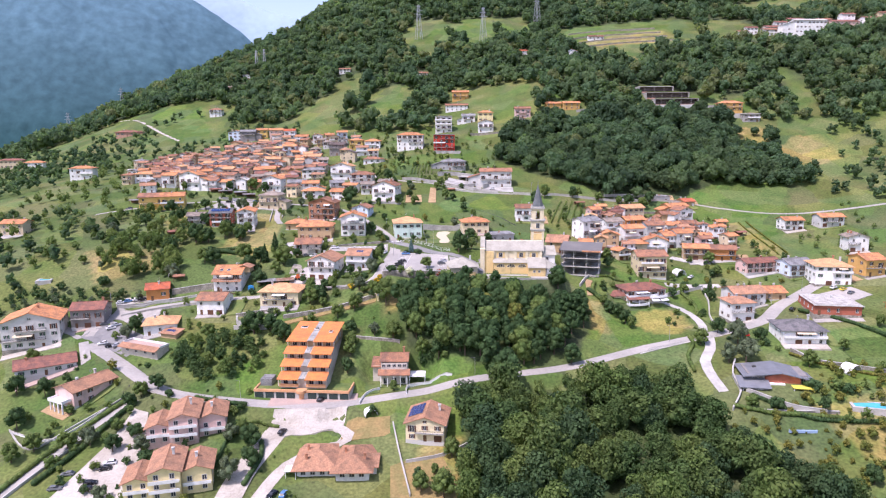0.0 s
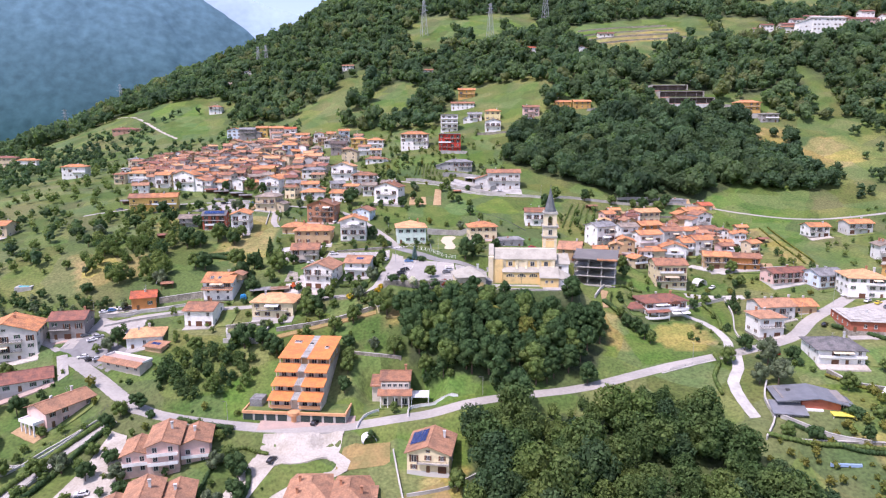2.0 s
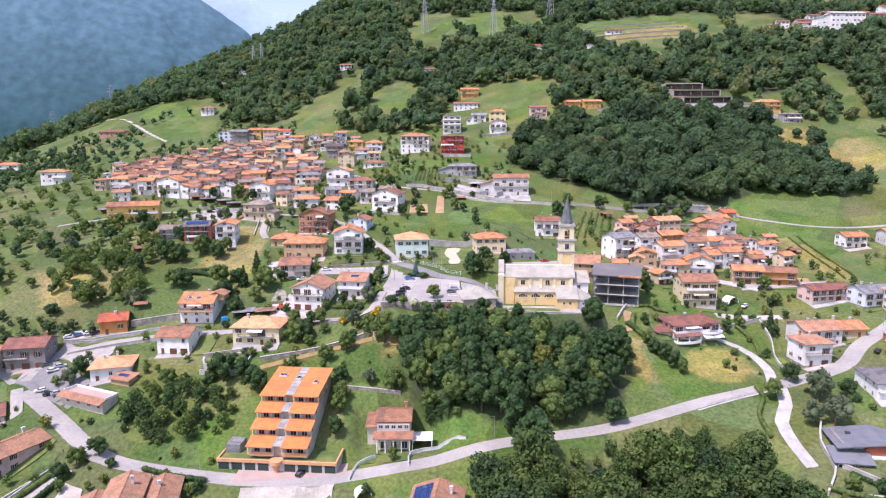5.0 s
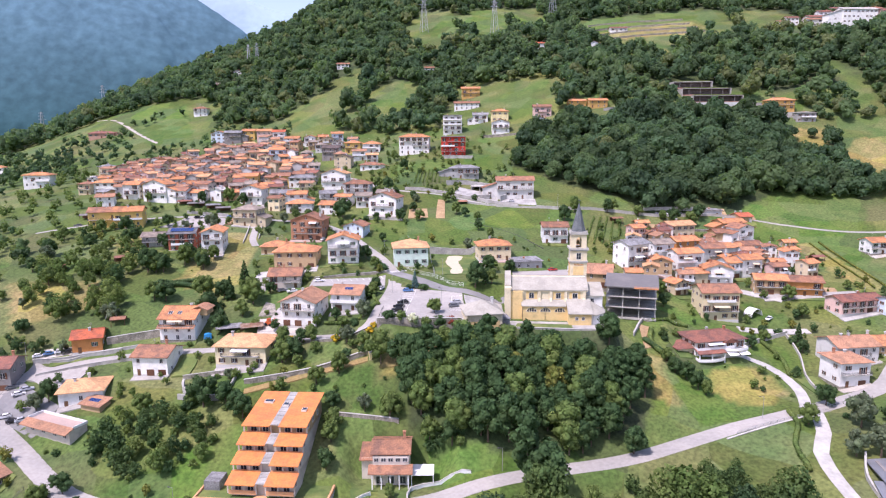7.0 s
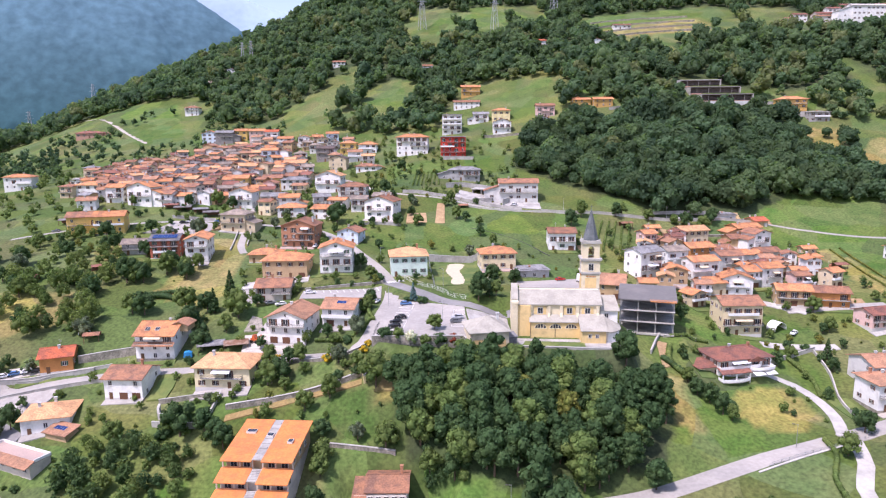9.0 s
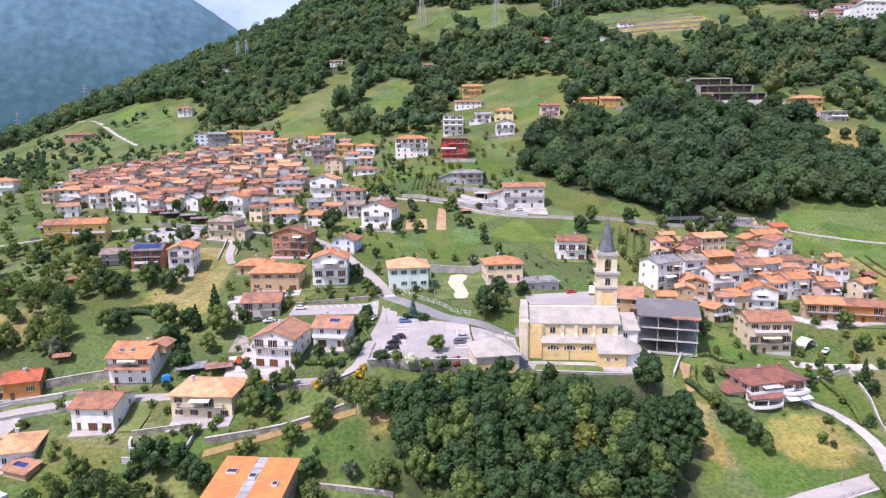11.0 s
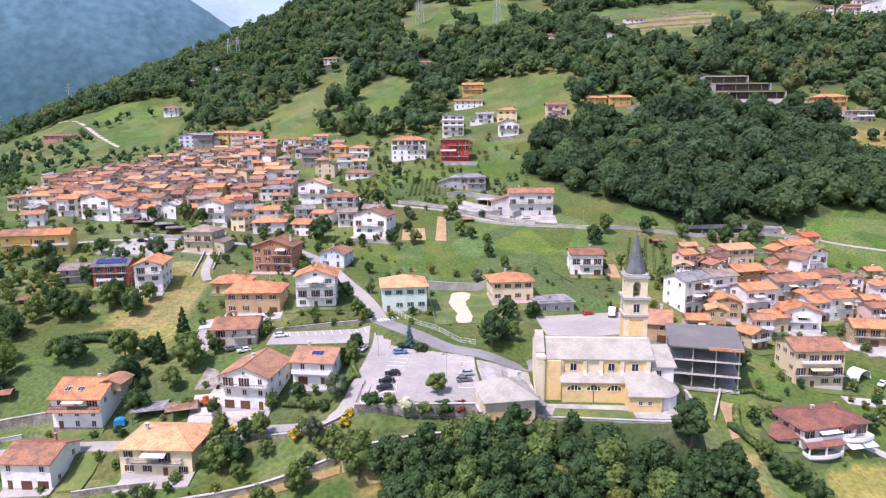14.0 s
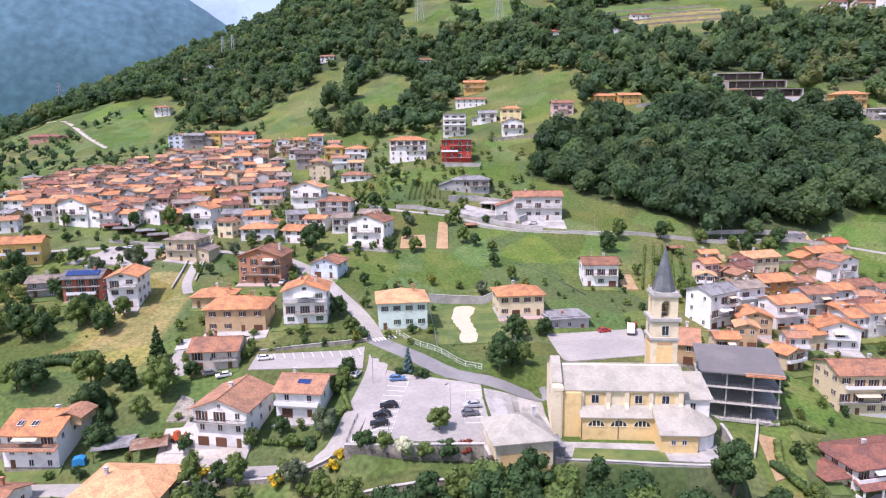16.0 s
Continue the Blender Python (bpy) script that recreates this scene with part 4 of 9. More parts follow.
house(-111.9, 206.0, 17.5, -20, 9.2, 7, 6.5, "gable", "y", "white", "greylight", 1, 0)
house(-102.3, 206.0, 17.2, 0, 11.1, 8, 5.4, "gable", "x", "tan", "orange", 2, 0)
house(-89.1, 198.9, 15.8, -10, 14.8, 11, 9.1, "gable", "y", "white", "orange", 2, 1)
house(-106.0, 241.0, 22.2, 0, 7.2, 9, 7.2, "gable", "x", "white", "orange", 2, 1)
house(-97.9, 239.2, 21.9, 0, 10.7, 9, 8.3, "gable", "x", "yellow", "orange", 2, 0)
house(-85.2, 225.2, 19.8, 0, 10.3, 8, 5.2, "gable", "x", "pink", "orange", 2, 0)
house(-78.6, 242.3, 22.7, 0, 13.0, 9, 7.2, "gable", "x", "yellow", "brown", 2, 0)
house(-70.7, 200.1, 15.7, 0, 15.0, 9, 6.5, "gable", "x", "greywhite", "greyroof", 2, 1)
house(-61.2, 196.0, 15.3, 0, 12.2, 9, 6.4, "gable", "x", "white", "orange", 2, 0)
house(-83.0, 153.4, 8.8, -12, 14.1, 11, 8.8, "hip", "x", "beige", "greybrown", 2, 1)
house(-91.9, 307.5, 35.3, 0, 12.7, 8, 10.5, "gable", "x", "bluewhite", "orange", 3, 1)
house(-158.1, 397.0, 48.9, 0, 14.4, 9, 9.2, "gable", "y", "bluewhite", "orange", 3, 0)
house(-145.2, 393.2, 48.8, 0, 15.6, 9, 10.0, "gable", "x", "greydark", "greyroof", 3, 1)
house(-133.1, 402.0, 51.8, 0, 12.0, 9, 8.4, "gable", "x", "yellow", "orange", 2, 0)
house(-117.1, 390.4, 50.9, 0, 13.9, 9, 9.1, "gable", "x", "pink", "orange", 2, 0)
house(-99.6, 362.6, 47.3, 0, 11.2, 9, 11.8, "gable", "x", "white", "redroof", 3, 1)
house(-86.7, 348.6, 45.9, 0, 12.4, 9, 7.6, "gable", "x", "white", "orange", 3, 1)
house(-203.4, 504.5, 76.1, 0, 14.7, 10, 7.0, "hip", "x", "white", "brown", 3, 1)
house(-288.9, 467.3, 54.7, 0, 25.6, 10, 4.7, "hip", "x", "pinkbrown", "redbrown", 1, 0)
house(-40.6, 171.7, 12.1, -20, 11.8, 9, 5.5, "gable", "x", "white", "orange", 2, 0)
house(-57.6, 179.2, 12.6, 0, 15.8, 9, 2.5, "hip", "x", "white", "orange", 2, 0)
house(-41.6, 222.4, 21.8, -12, 17.2, 11, 10.3, "gable", "y", "white", "orangelight", 2, 1)
house(-25.4, 198.7, 18.7, -8, 17.2, 10, 8.6, "hip", "x", "white", "brown", 3, 2)
house(-64.4, 238.9, 22.8, -5, 18.0, 9, 6.0, "hip", "x", "white", "greyroof", 2, 0)
house(-69.4, 277.4, 30.5, -5, 14.9, 9, 7.2, "gable", "x", "white", "orangelight", 2, 1)
house(-50.5, 296.8, 37.3, -10, 13.9, 9, 9.6, "gable", "x", "greydark", "darkroof", 3, 1)
house(-39.5, 269.4, 32.2, -10, 13.0, 9, 8.4, "gable", "y", "beige", "darkroof", 3, 0)
house(-34.8, 308.0, 42.5, -5, 12.8, 9, 7.8, "hip", "x", "yellow", "orange", 2, 1)
house(-20.2, 300.2, 42.6, -5, 14.0, 9, 6.9, "hip", "x", "white", "orange", 2, 1)
house(-19.4, 256.8, 32.1, -5, 15.2, 9, 3.8, "hip", "x", "white", "brown", 1, 0)
house(11.6, 277.9, 42.0, -8, 22.7, 11, 12.5, "hip", "x", "white", "orange", 4, 2)
house(39.0, 263.4, 40.9, -6, 18.1, 10, 13.4, "flat", "x", "red", "greyroof", 4, 3)
house(42.4, 220.4, 27.9, -5, 19.7, 9, 6.9, "hip", "x", "greystone", "greyroof", 2, 1)
house(42.8, 316.3, 55.9, -5, 15.8, 9, 14.4, "flat", "x", "white", "greyroof", 4, 3)
house(66.7, 332.3, 64.5, -5, 12.9, 9, 6.7, "gable", "x", "white", "greyroof", 2, 1)
house(81.5, 325.9, 65.0, -5, 14.6, 9, 8.8, "hip", "x", "yellowlight", "orange", 2, 0)
house(78.4, 301.3, 56.3, -5, 14.2, 9, 8.4, "gable", "y", "white", "brown", 2, 1)
house(113.4, 314.6, 68.1, -5, 14.7, 9, 8.6, "gable", "x", "pink", "brown", 2, 1)
house(107.3, 292.7, 58.0, -5, 19.6, 9, 6.9, "gable", "y", "white", "darkroof", 2, 1)
house(66.0, 398.0, 87.6, -5, 17.3, 9, 8.4, "gable", "x", "ochre", "orange", 2, 1)
house(59.6, 371.3, 76.5, -5, 22.6, 8, 5.6, "gable", "x", "white", "brown", 2, 0)
house(69.5, 185.3, 17.9, -6, 23.1, 11, 11.1, "gable", "x", "whitegrey", "brown", 2, 1)
house(-9.2, 163.3, 12.3, -20, 17.3, 11, 9.7, "gable", "y", "white", "brown", 2, 1)
house(142.1, 318.3, 75.9, 0, 14.8, 8, 5.1, "gable", "x", "ochre", "orange", 2, 0)
house(157.4, 313.4, 75.5, 0, 15.5, 8, 5.7, "gable", "x", "ochre", "orange", 2, 0)
house(294.0, 293.0, 72.4, -8, 21.0, 11, 7.2, "hip", "x", "ochre", "orange", 2, 1)
house(304.0, 276.0, 62.6, -8, 15.0, 9, 7.0, "flat", "x", "grey", "greylight", 2, 2)
house(147.1, 489.9, 141.7, 0, 17.2, 9, 4.9, "hip", "x", "white", "redroof", 2, 0)
house(196.9, 466.1, 138.3, 0, 13.2, 9, 5.6, "gable", "y", "white", "brown", 2, 0)
house(246.5, 539.5, 165.4, 0, 19.8, 9, 4.2, "gable", "x", "white", "redbrown", 1, 0)
house(-59.4, 552.7, 127.6, 0, 14.3, 9, 3.7, "gable", "x", "white", "brown", 2, 0)
house(33.4, 495.1, 120.2, 0, 11.2, 8, 2.9, "gable", "x", "white", "brown", 1, 0)
house(-204.1, 601.6, 109.5, 0, 12.9, 10, 4.5, "hip", "x", "pink", "redbrown", 2, 0)
house(-198.0, 654.1, 129.0, 0, 10.0, 8, 4.2, "gable", "y", "white", "greyroof", 2, 0)
house(-103.0, 111.4, 3.2, 2, 13.4, 10, 8.3, "gable", "x", "redwall", "solar", 3, 3)
house(-87.6, 106.4, 2.1, 4, 10.6, 11, 10.4, "gable", "y", "white", "orange", 3, 1)
house(-118.1, 116.2, 4.3, 8, 10.9, 8, 4.8, "gable", "x", "grey", "greybrown", 2, 1)
house(-141.5, 148.1, 9.3, 10, 15.1, 10, 9.0, "gable", "x", "yellow", "orange", 2, 1)
house(-155.3, 151.3, 9.3, 10, 16.3, 10, 8.5, "gable", "x", "yellow", "brown", 2, 1)
house(-46.4, 125.6, 4.8, -10, 17.0, 12, 10.1, "gable", "y", "brick", "brown", 3, 2)
house(-58.3, 104.1, 1.8, -3, 14.0, 8, 3.9, "hip", "x", "tan", "orange", 1, 0)
house(-46.0, 84.4, -1.0, -3, 19.4, 10, 7.5, "hip", "x", "tan", "orange", 2, 0)
house(-25.1, 86.3, 0.1, 0, 14.4, 9, 10.8, "gable", "y", "white", "orange", 3, 2)
house(-23.4, 128.6, 5.6, -18, 11.6, 9, 5.6, "gable", "y", "bluewhite", "brown", 2, 0)
house(5.2, 80.5, -0.6, 3, 15.9, 11, 8.6, "hip", "x", "mint", "orangelight", 2, 0)
house(43.8, 91.3, -0.9, 2, 15.9, 9, 7.2, "hip", "x", "cream", "orange", 2, 0)
house(77.1, 113.6, 2.7, -6, 13.5, 9, 8.4, "gable", "x", "white", "brown", 2, 2)
house(-47.1, 62.9, -5.1, 0, 14.0, 9, 5.5, "gable", "x", "whitebrown", "brown", 2, 1)
house(-20.2, 34.0, -7.3, -13, 11.4, 9, 6.5, "gable", "x", "white", "brownlight", 2, 1)
house(-53.6, 10.7, -19.0, -8, 17.6, 10, 7.0, "hip", "x", "yellowwhite", "orangelight", 2, 1)
house(-84.5, 13.9, -22.6, -8, 12.5, 9, 6.8, "gable", "x", "white", "brown", 2, 0)
house(-113.3, 32.6, -20.0, 15, 10.2, 8, 5.5, "gable", "x", "orangewall", "redroof", 1, 0)
house(109.6, 86.7, -5.6, 25, 13.7, 10, 11.9, "gable", "x", "white", "greyroof", 3, 2)
house(128.5, 103.4, -4.5, 12, 11.9, 9, 7.9, "gable", "x", "white", "greybrown", 2, 1)
house(152.9, 139.0, -0.0, 10, 16.3, 9, 7.0, "gable", "x", "beige", "orangelight", 2, 0)
house(146.1, 116.4, -3.8, 10, 14.1, 9, 6.1, "gable", "x", "orangewall", "orange", 2, 0)
house(118.8, 83.3, -7.8, -10, 11.6, 9, 6.4, "gable", "y", "tan", "orange", 2, 0)
house(135.8, 90.6, -8.2, 10, 14.0, 9, 9.2, "gable", "x", "white", "orange", 2, 1)
house(153.1, 101.9, -6.9, 6, 12.0, 9, 7.9, "gable", "x", "greywhite", "brown", 2, 1)
house(160.5, 123.3, -4.0, 6, 10.6, 8, 4.0, "gable", "x", "tan", "brown", 1, 0)
house(186.1, 133.8, -3.6, 15, 11.0, 9, 9.3, "gable", "y", "white", "brown", 2, 1)
house(188.6, 151.6, 0.8, 10, 15.8, 9, 4.9, "gable", "x", "tan", "orange", 2, 0)
house(199.8, 160.1, 3.9, 10, 9.3, 8, 4.4, "gable", "x", "tan", "redroof", 1, 0)
house(177.2, 139.1, -2.3, 6, 11.7, 8, 4.7, "gable", "x", "tan", "brown", 1, 0)
house(163.1, 84.7, -10.0, 6, 10.9, 9, 8.6, "gable", "x", "white", "orange", 2, 1)
house(154.1, 84.2, -10.2, 6, 6.9, 9, 7.5, "gable", "x", "white", "orange", 2, 1)
house(169.9, 113.9, -6.0, 6, 10.3, 8, 5.0, "gable", "x", "white", "orange", 1, 0)
house(134.1, 77.0, -11.1, 4, 10.0, 9, 5.4, "gable", "x", "beige", "orange", 1, 0)
house(143.5, 77.3, -11.5, -14, 13.4, 9, 7.4, "gable", "y", "white", "orange", 2, 1)
house(183.0, 121.2, -5.5, 6, 12.5, 8, 4.0, "gable", "x", "white", "brown", 1, 0)
house(160.8, 64.6, -13.2, -17, 14.0, 9, 6.6, "gable", "x", "tan", "orange", 2, 2)
house(173.6, 60.6, -13.3, -17, 15.0, 9, 6.4, "gable", "x", "orangewall", "brown", 2, 2)
house(128.8, 45.2, -18.5, -4, 15.3, 12, 11.8, "gable", "x", "cream", "brown", 3, 3)
house(183.6, 168.5, 7.2, 0, 12.6, 7, 3.8, "flat", "x", "whitegrey", "greyroof", 1, 0)
house(206.4, 126.1, -4.1, 0, 7.4, 5, 2.3, "gable", "x", "tan", "orange", 1, 0)
house(133.8, 146.9, 4.7, 0, 8.3, 5, 2.4, "gable", "x", "tan", "orange", 1, 0)
house(186.1, 41.9, -16.3, 8, 19.7, 9, 5.7, "gable", "x", "pink", "redbrown", 2, 1)
house(238.9, 101.6, -3.9, 0, 13.0, 9, 6.2, "gable", "x", "white", "orange", 2, 1)
house(261.3, 99.0, -1.9, 0, 15.7, 9, 6.2, "gable", "x", "greywhite", "orange", 2, 1)
house(245.5, 54.2, -8.7, -10, 10.9, 9, 8.0, "gable", "y", "white", "greybrown", 2, 1)
house(229.9, 20.1, -14.4, 5, 11.0, 9, 8.4, "gable", "x", "ochre", "orange", 2, 1)
house(206.3, 16.3, -17.4, -14, 16.2, 11, 9.4, "hip", "x", "white", "orangelight", 3, 1)
house(200.8, 32.6, -16.5, 6, 13.6, 9, 6.4, "gable", "x", "bluewhite", "greyroof", 2, 1)
house(160.6, 7.6, -24.7, 2, 15.7, 9, 7.0, "gable", "x", "whitegrey", "brownlight", 2, 1)
house(150.8, -4.8, -27.5, 2, 11.0, 8, 8.8, "hip", "x", "white", "brownlight", 2, 1)
house(173.7, 9.6, -22.0, 0, 11.1, 8, 3.8, "gable", "x", "tan", "orange", 1, 0)
house(-156.5, 3.8, -32.6, 14, 22.5, 13, 11.9, "gable", "y", "whitegrey", "orange", 3, 3)
house(-141.5, -15.5, -37.4, 26, 21.5, 9.5, 3.8, "gable", "x", "whitegrey", "redbrown", 1, 0)
house(-138.2, 15.4, -27.3, 6, 14.0, 9, 8.3, "gable", "x", "greydark", "redbrown", 2, 1)
house(-103.3, 4.2, -28.6, 10, 13.6, 9, 5.2, "hip", "x", "white", "orangelight", 1, 0)
house(-195.2, 603.8, 111.5, 0, 36.2, 8, 4.2, "gable", "x", "white", "greybrown", 1, 0)
house(-254.5, 278.3, 21.2, 0, 19.2, 9, 9.1, "hip", "x", "white", "orange", 2, 1)
house(-345.3, 382.8, 22.7, 0, 18.4, 8, 8.6, "hip", "x", "white", "orange", 2, 0)
house(-397.6, 439.4, 22.4, 0, 23.4, 8, 9.3, "hip", "x", "beige", "redbrown", 2, 0)
house(-225.2, 121.4, -1.1, -5, 14.5, 9, 7.3, "gable", "x", "beige", "orange", 2, 0)
house(441.8, 483.1, 165.0, 0, 26.1, 14, 7.5, "gable", "x", "whitebrown", "redbrown", 2, 0)
house(467.3, 459.0, 161.6, 0, 38.0, 14, 14.5, "gable", "x", "white", "greylight", 3, 0)
house(505.6, 453.0, 166.9, 0, 37.8, 14, 7.2, "gable", "x", "pink", "redbrown", 2, 0)
house(530.8, 443.6, 169.1, 0, 23.7, 14, 7.2, "gable", "x", "white", "redbrown", 2, 0)
for px, py, w, h, wl, rf in ((418, 494, 14, 7, "white", "redbrown"), (430, 474, 15, 7, "whitegrey", "brown"), (452, 492, 14, 9, "white", "redbrown"), (490, 470, 16, 9, "pink", "brown"), (518, 470, 15, 10, "white", "redbrown"), (548, 448, 16, 8, "cream", "brown"), (566, 440, 16, 8, "white", "redbrown"), (404, 486, 12, 6, "white", "brown")):
    house(px, py, ground_at(px, py) + 1, -6, w, 11, h, "gable", "x", wl, rf, 2, 0, wing=False)
house(480.0, 507.8, 177.6, 0, 20.2, 12, 7.7, "gable", "x", "pink", "redbrown", 2, 0)

whouse = house(-36.9, 28.6, -11.0, -14, 13.4, 10.8, 8.9, "gable", "y", "white", "brownlight", 3, 1, 21, "", label="white three-storey house with brown garage doors and a gable roof", wing=False)
attic = house(-81.5, 33.8, -17.0, -6, 13.5, 11.0, 8.6, "gable", "x", "white", "orange", 3, 1, 21, "", label="white house with skylights in a broad orange-brown tiled roof", wing=False)
brown_villa = house(115.5, 17.6, -23.6, 8, 20.0, 9.4, 6.4, "hip", "x", "white", "redbrown", 2, 1, 17, "brown", label="white villa with brown hipped roofs, balconies and awnings", wing=False)
pink = house(-116.0, -31.0, -42.2, 58, 18.0, 8.4, 6.0, "gable", "x", "pink", "brownlight", 2, 0, 19, "brown", wing=False, label="long pink house with a light brown gable roof above a lawn")

for py in (-3.6, -1.2, 1.2, 3.4):
    porch = bmesh.new()
    box(porch, -12.4, py - 0.2, -3, -12.0, py + 0.2, 2.5)
    part("porch_post", porch, WHITE, pink)
porch = bmesh.new()
box(porch, -12.6, -4.2, 2.5, -8.9, 4.2, 2.8)
part("porch_slab", porch, WHITE, pink)
porch = bmesh.new()
prism(porch, ((-8.9, -4.2), (-8.9, -4.05), (-12.45, -4.05), (-12.45, 4.05), (-8.9, 4.05), (-8.9, 4.2), (-12.6, 4.2), (-12.6, -4.2)), "z", 2.8, 3.6)
part("porch_parapet", porch, WHITE, pink)

# tight rows of the old village, filling between the houses above
fill = random.Random(7)
OLD_TOWN = [(-205, 262), (-176, 214), (-120, 206), (-84, 206), (-58, 236), (-58, 270), (-74, 300), (-84, 345), (-108, 372), (-150, 352), (-200, 312)]
for j in range(21):
    for i in range(24):
        px, py = -208 + i * 8.6 + (j % 2) * 4 + fill.uniform(-2.4, 2.4), 206 + j * 8.6 + fill.uniform(-2.4, 2.4)
        if not inside(np.array([px]), np.array([py]), OLD_TOWN)[0] or any(math.hypot(px - a, py + 4 - b) < 6.3 for a, b, r in FOOT) or fill.random() < (0.45 if py < 224 else 0.08):
            continue
        house(px, py, ground_at(px, py) + fill.uniform(-0.6, 0.4), fill.choice((-24, -14, -8, 0, 5, 12, 22, 70)), fill.uniform(6.0, 10.0), fill.uniform(6.5, 8.5), fill.uniform(5.4, 8.6), "gable", fill.choice("xxy"),
              fill.choice(("white", "whitegrey", "greywhite", "beige", "tan", "grey", "whitebrown", "cream", "pink", "greystone", "white")),
              fill.choice(("orange", "brownlight", "brownlight", "orangelight", "brown", "brownlight", "brown", "redbrown", "greybrown", "brownlight")), 2, fill.choice((0, 0, 1)), fill.choice((15, 18, 21)), wing=False)

# small houses packed between those of the eastern hamlet
HAMLET = [(98, 62), (104, 104), (128, 134), (172, 132), (196, 112), (190, 76), (150, 74), (120, 64)]
for j in range(11):
    for i in range(15):
        px, py = 96 + i * 7.4 + (j % 2) * 3.5 + fill.uniform(-1.5, 1.5), 58 + j * 7.4 + fill.uniform(-1.5, 1.5)
        if not inside(np.array([px]), np.array([py]), HAMLET)[0] or any(math.hypot(px - a, py + 3.4 - b) < r + 2.2 for a, b, r in FOOT) or fill.random() < 0.25:
            continue
        house(px, py, ground_at(px, py), fill.choice((-20, -8, 4, 14, 20)), fill.uniform(6.5, 8.5), fill.uniform(5.8, 6.8), fill.uniform(5.4, 8.0), "gable", fill.choice("xyy"),
              fill.choice(("white", "white", "beige", "tan", "cream", "whitebrown", "pink")), fill.choice(("orange", "brown", "brownlight", "orangelight", "redbrown", "orange")), 2, fill.choice((0, 1)), fill.choice((16, 19)), wing=False, chimneys=1)

# looser houses on the slopes beside the old village
LOOSE = ([(-92, 185), (-56, 176), (-8, 176), (-14, 262), (-40, 340), (-80, 350), (-72, 300), (-56, 270), (-56, 236), (-84, 204)], [(-206, 226), (-172, 190), (-146, 197), (-178, 214), (-207, 262), (-204, 312), (-222, 300)])
for poly in LOOSE:
    for j in range(16):
        for i in range(17):
            px, py = -216 + i * 13.0 + (j % 2) * 6 + fill.uniform(-3, 3), 182 + j * 11.5 + fill.uniform(-3, 3)
            if not inside(np.array([px]), np.array([py]), poly)[0] or any(math.hypot(px - a, py + 4 - b) < r + 4.2 for a, b, r in FOOT) or fill.random() < 0.15:
                continue
            if min(np.min(np.hypot(c[:, 0] - px, c[:, 1] - py - 4)) - w / 2 for c, z, w in ROADS) < 6.5:
                continue
            house(px, py, ground_at(px, py), fill.choice((-16, -8, 0, 6, 12)), fill.uniform(8.0, 11.0), fill.uniform(7.0, 9.0), fill.uniform(5.4, 7.6), "gable" if fill.random() < 0.75 else "hip", fill.choice("xxy"),
                  fill.choice(("white", "white", "whitegrey", "greywhite", "beige", "tan", "cream", "bluewhite")),
                  fill.choice(("orange", "brownlight", "orangelight", "brown", "greybrown", "brownlight", "greyroof")), 2, fill.choice((0, 1, 1)), fill.choice((15, 18, 21)), wing=False)

# ---- church and canonry ----
CREAM = plaster("church_cream", (0.72, 0.63, 0.44))
CREAM_FIELD = plaster("church_yellow", (0.72, 0.53, 0.25))
SPIRE = material("dark_slate_spire", (0.10, 0.115, 0.12), 0.6, 0.2, 3, 0.02, (0.14, 0.155, 0.16), 0.5)


def lean_roof(root, x0, x1, y0, z0, y1, z1, mat, t=0.22, name="roof"):
    """A single roof slope from the eaves (y0, z0) up to (y1, z1)."""
    bm = bmesh.new()
    prism(bm, ((y0, z0), (y1, z1), (y1, z1 + t), (y0, z0 + t)), "x", x0, x1)
    return part(name, bm, mat, root)


def framed_window(root, x, y, z, w, h, turn=0, name="window"):
    bm = bmesh.new()
    for a, b, c, d in ((-w / 2 - 0.15, -w / 2, -h / 2, h / 2), (w / 2, w / 2 + 0.15, -h / 2, h / 2), (-w / 2 - 0.15, w / 2 + 0.15, h / 2, h / 2 + 0.15), (-w / 2 - 0.2, w / 2 + 0.2, -h / 2 - 0.15, -h / 2), (-0.04, 0.04, -h / 2, h / 2)):
        box(bm, a, -0.12, c, b, 0.03, d)
    o = part(name, bm, SILL, root, "", pose(x, y, z, 0, 0, turn))
    p = bmesh.new()
    box(p, -w / 2, -0.05, -h / 2, w / 2, 0.02, h / 2)
    part("pane", p, GLASS, o)
    return o


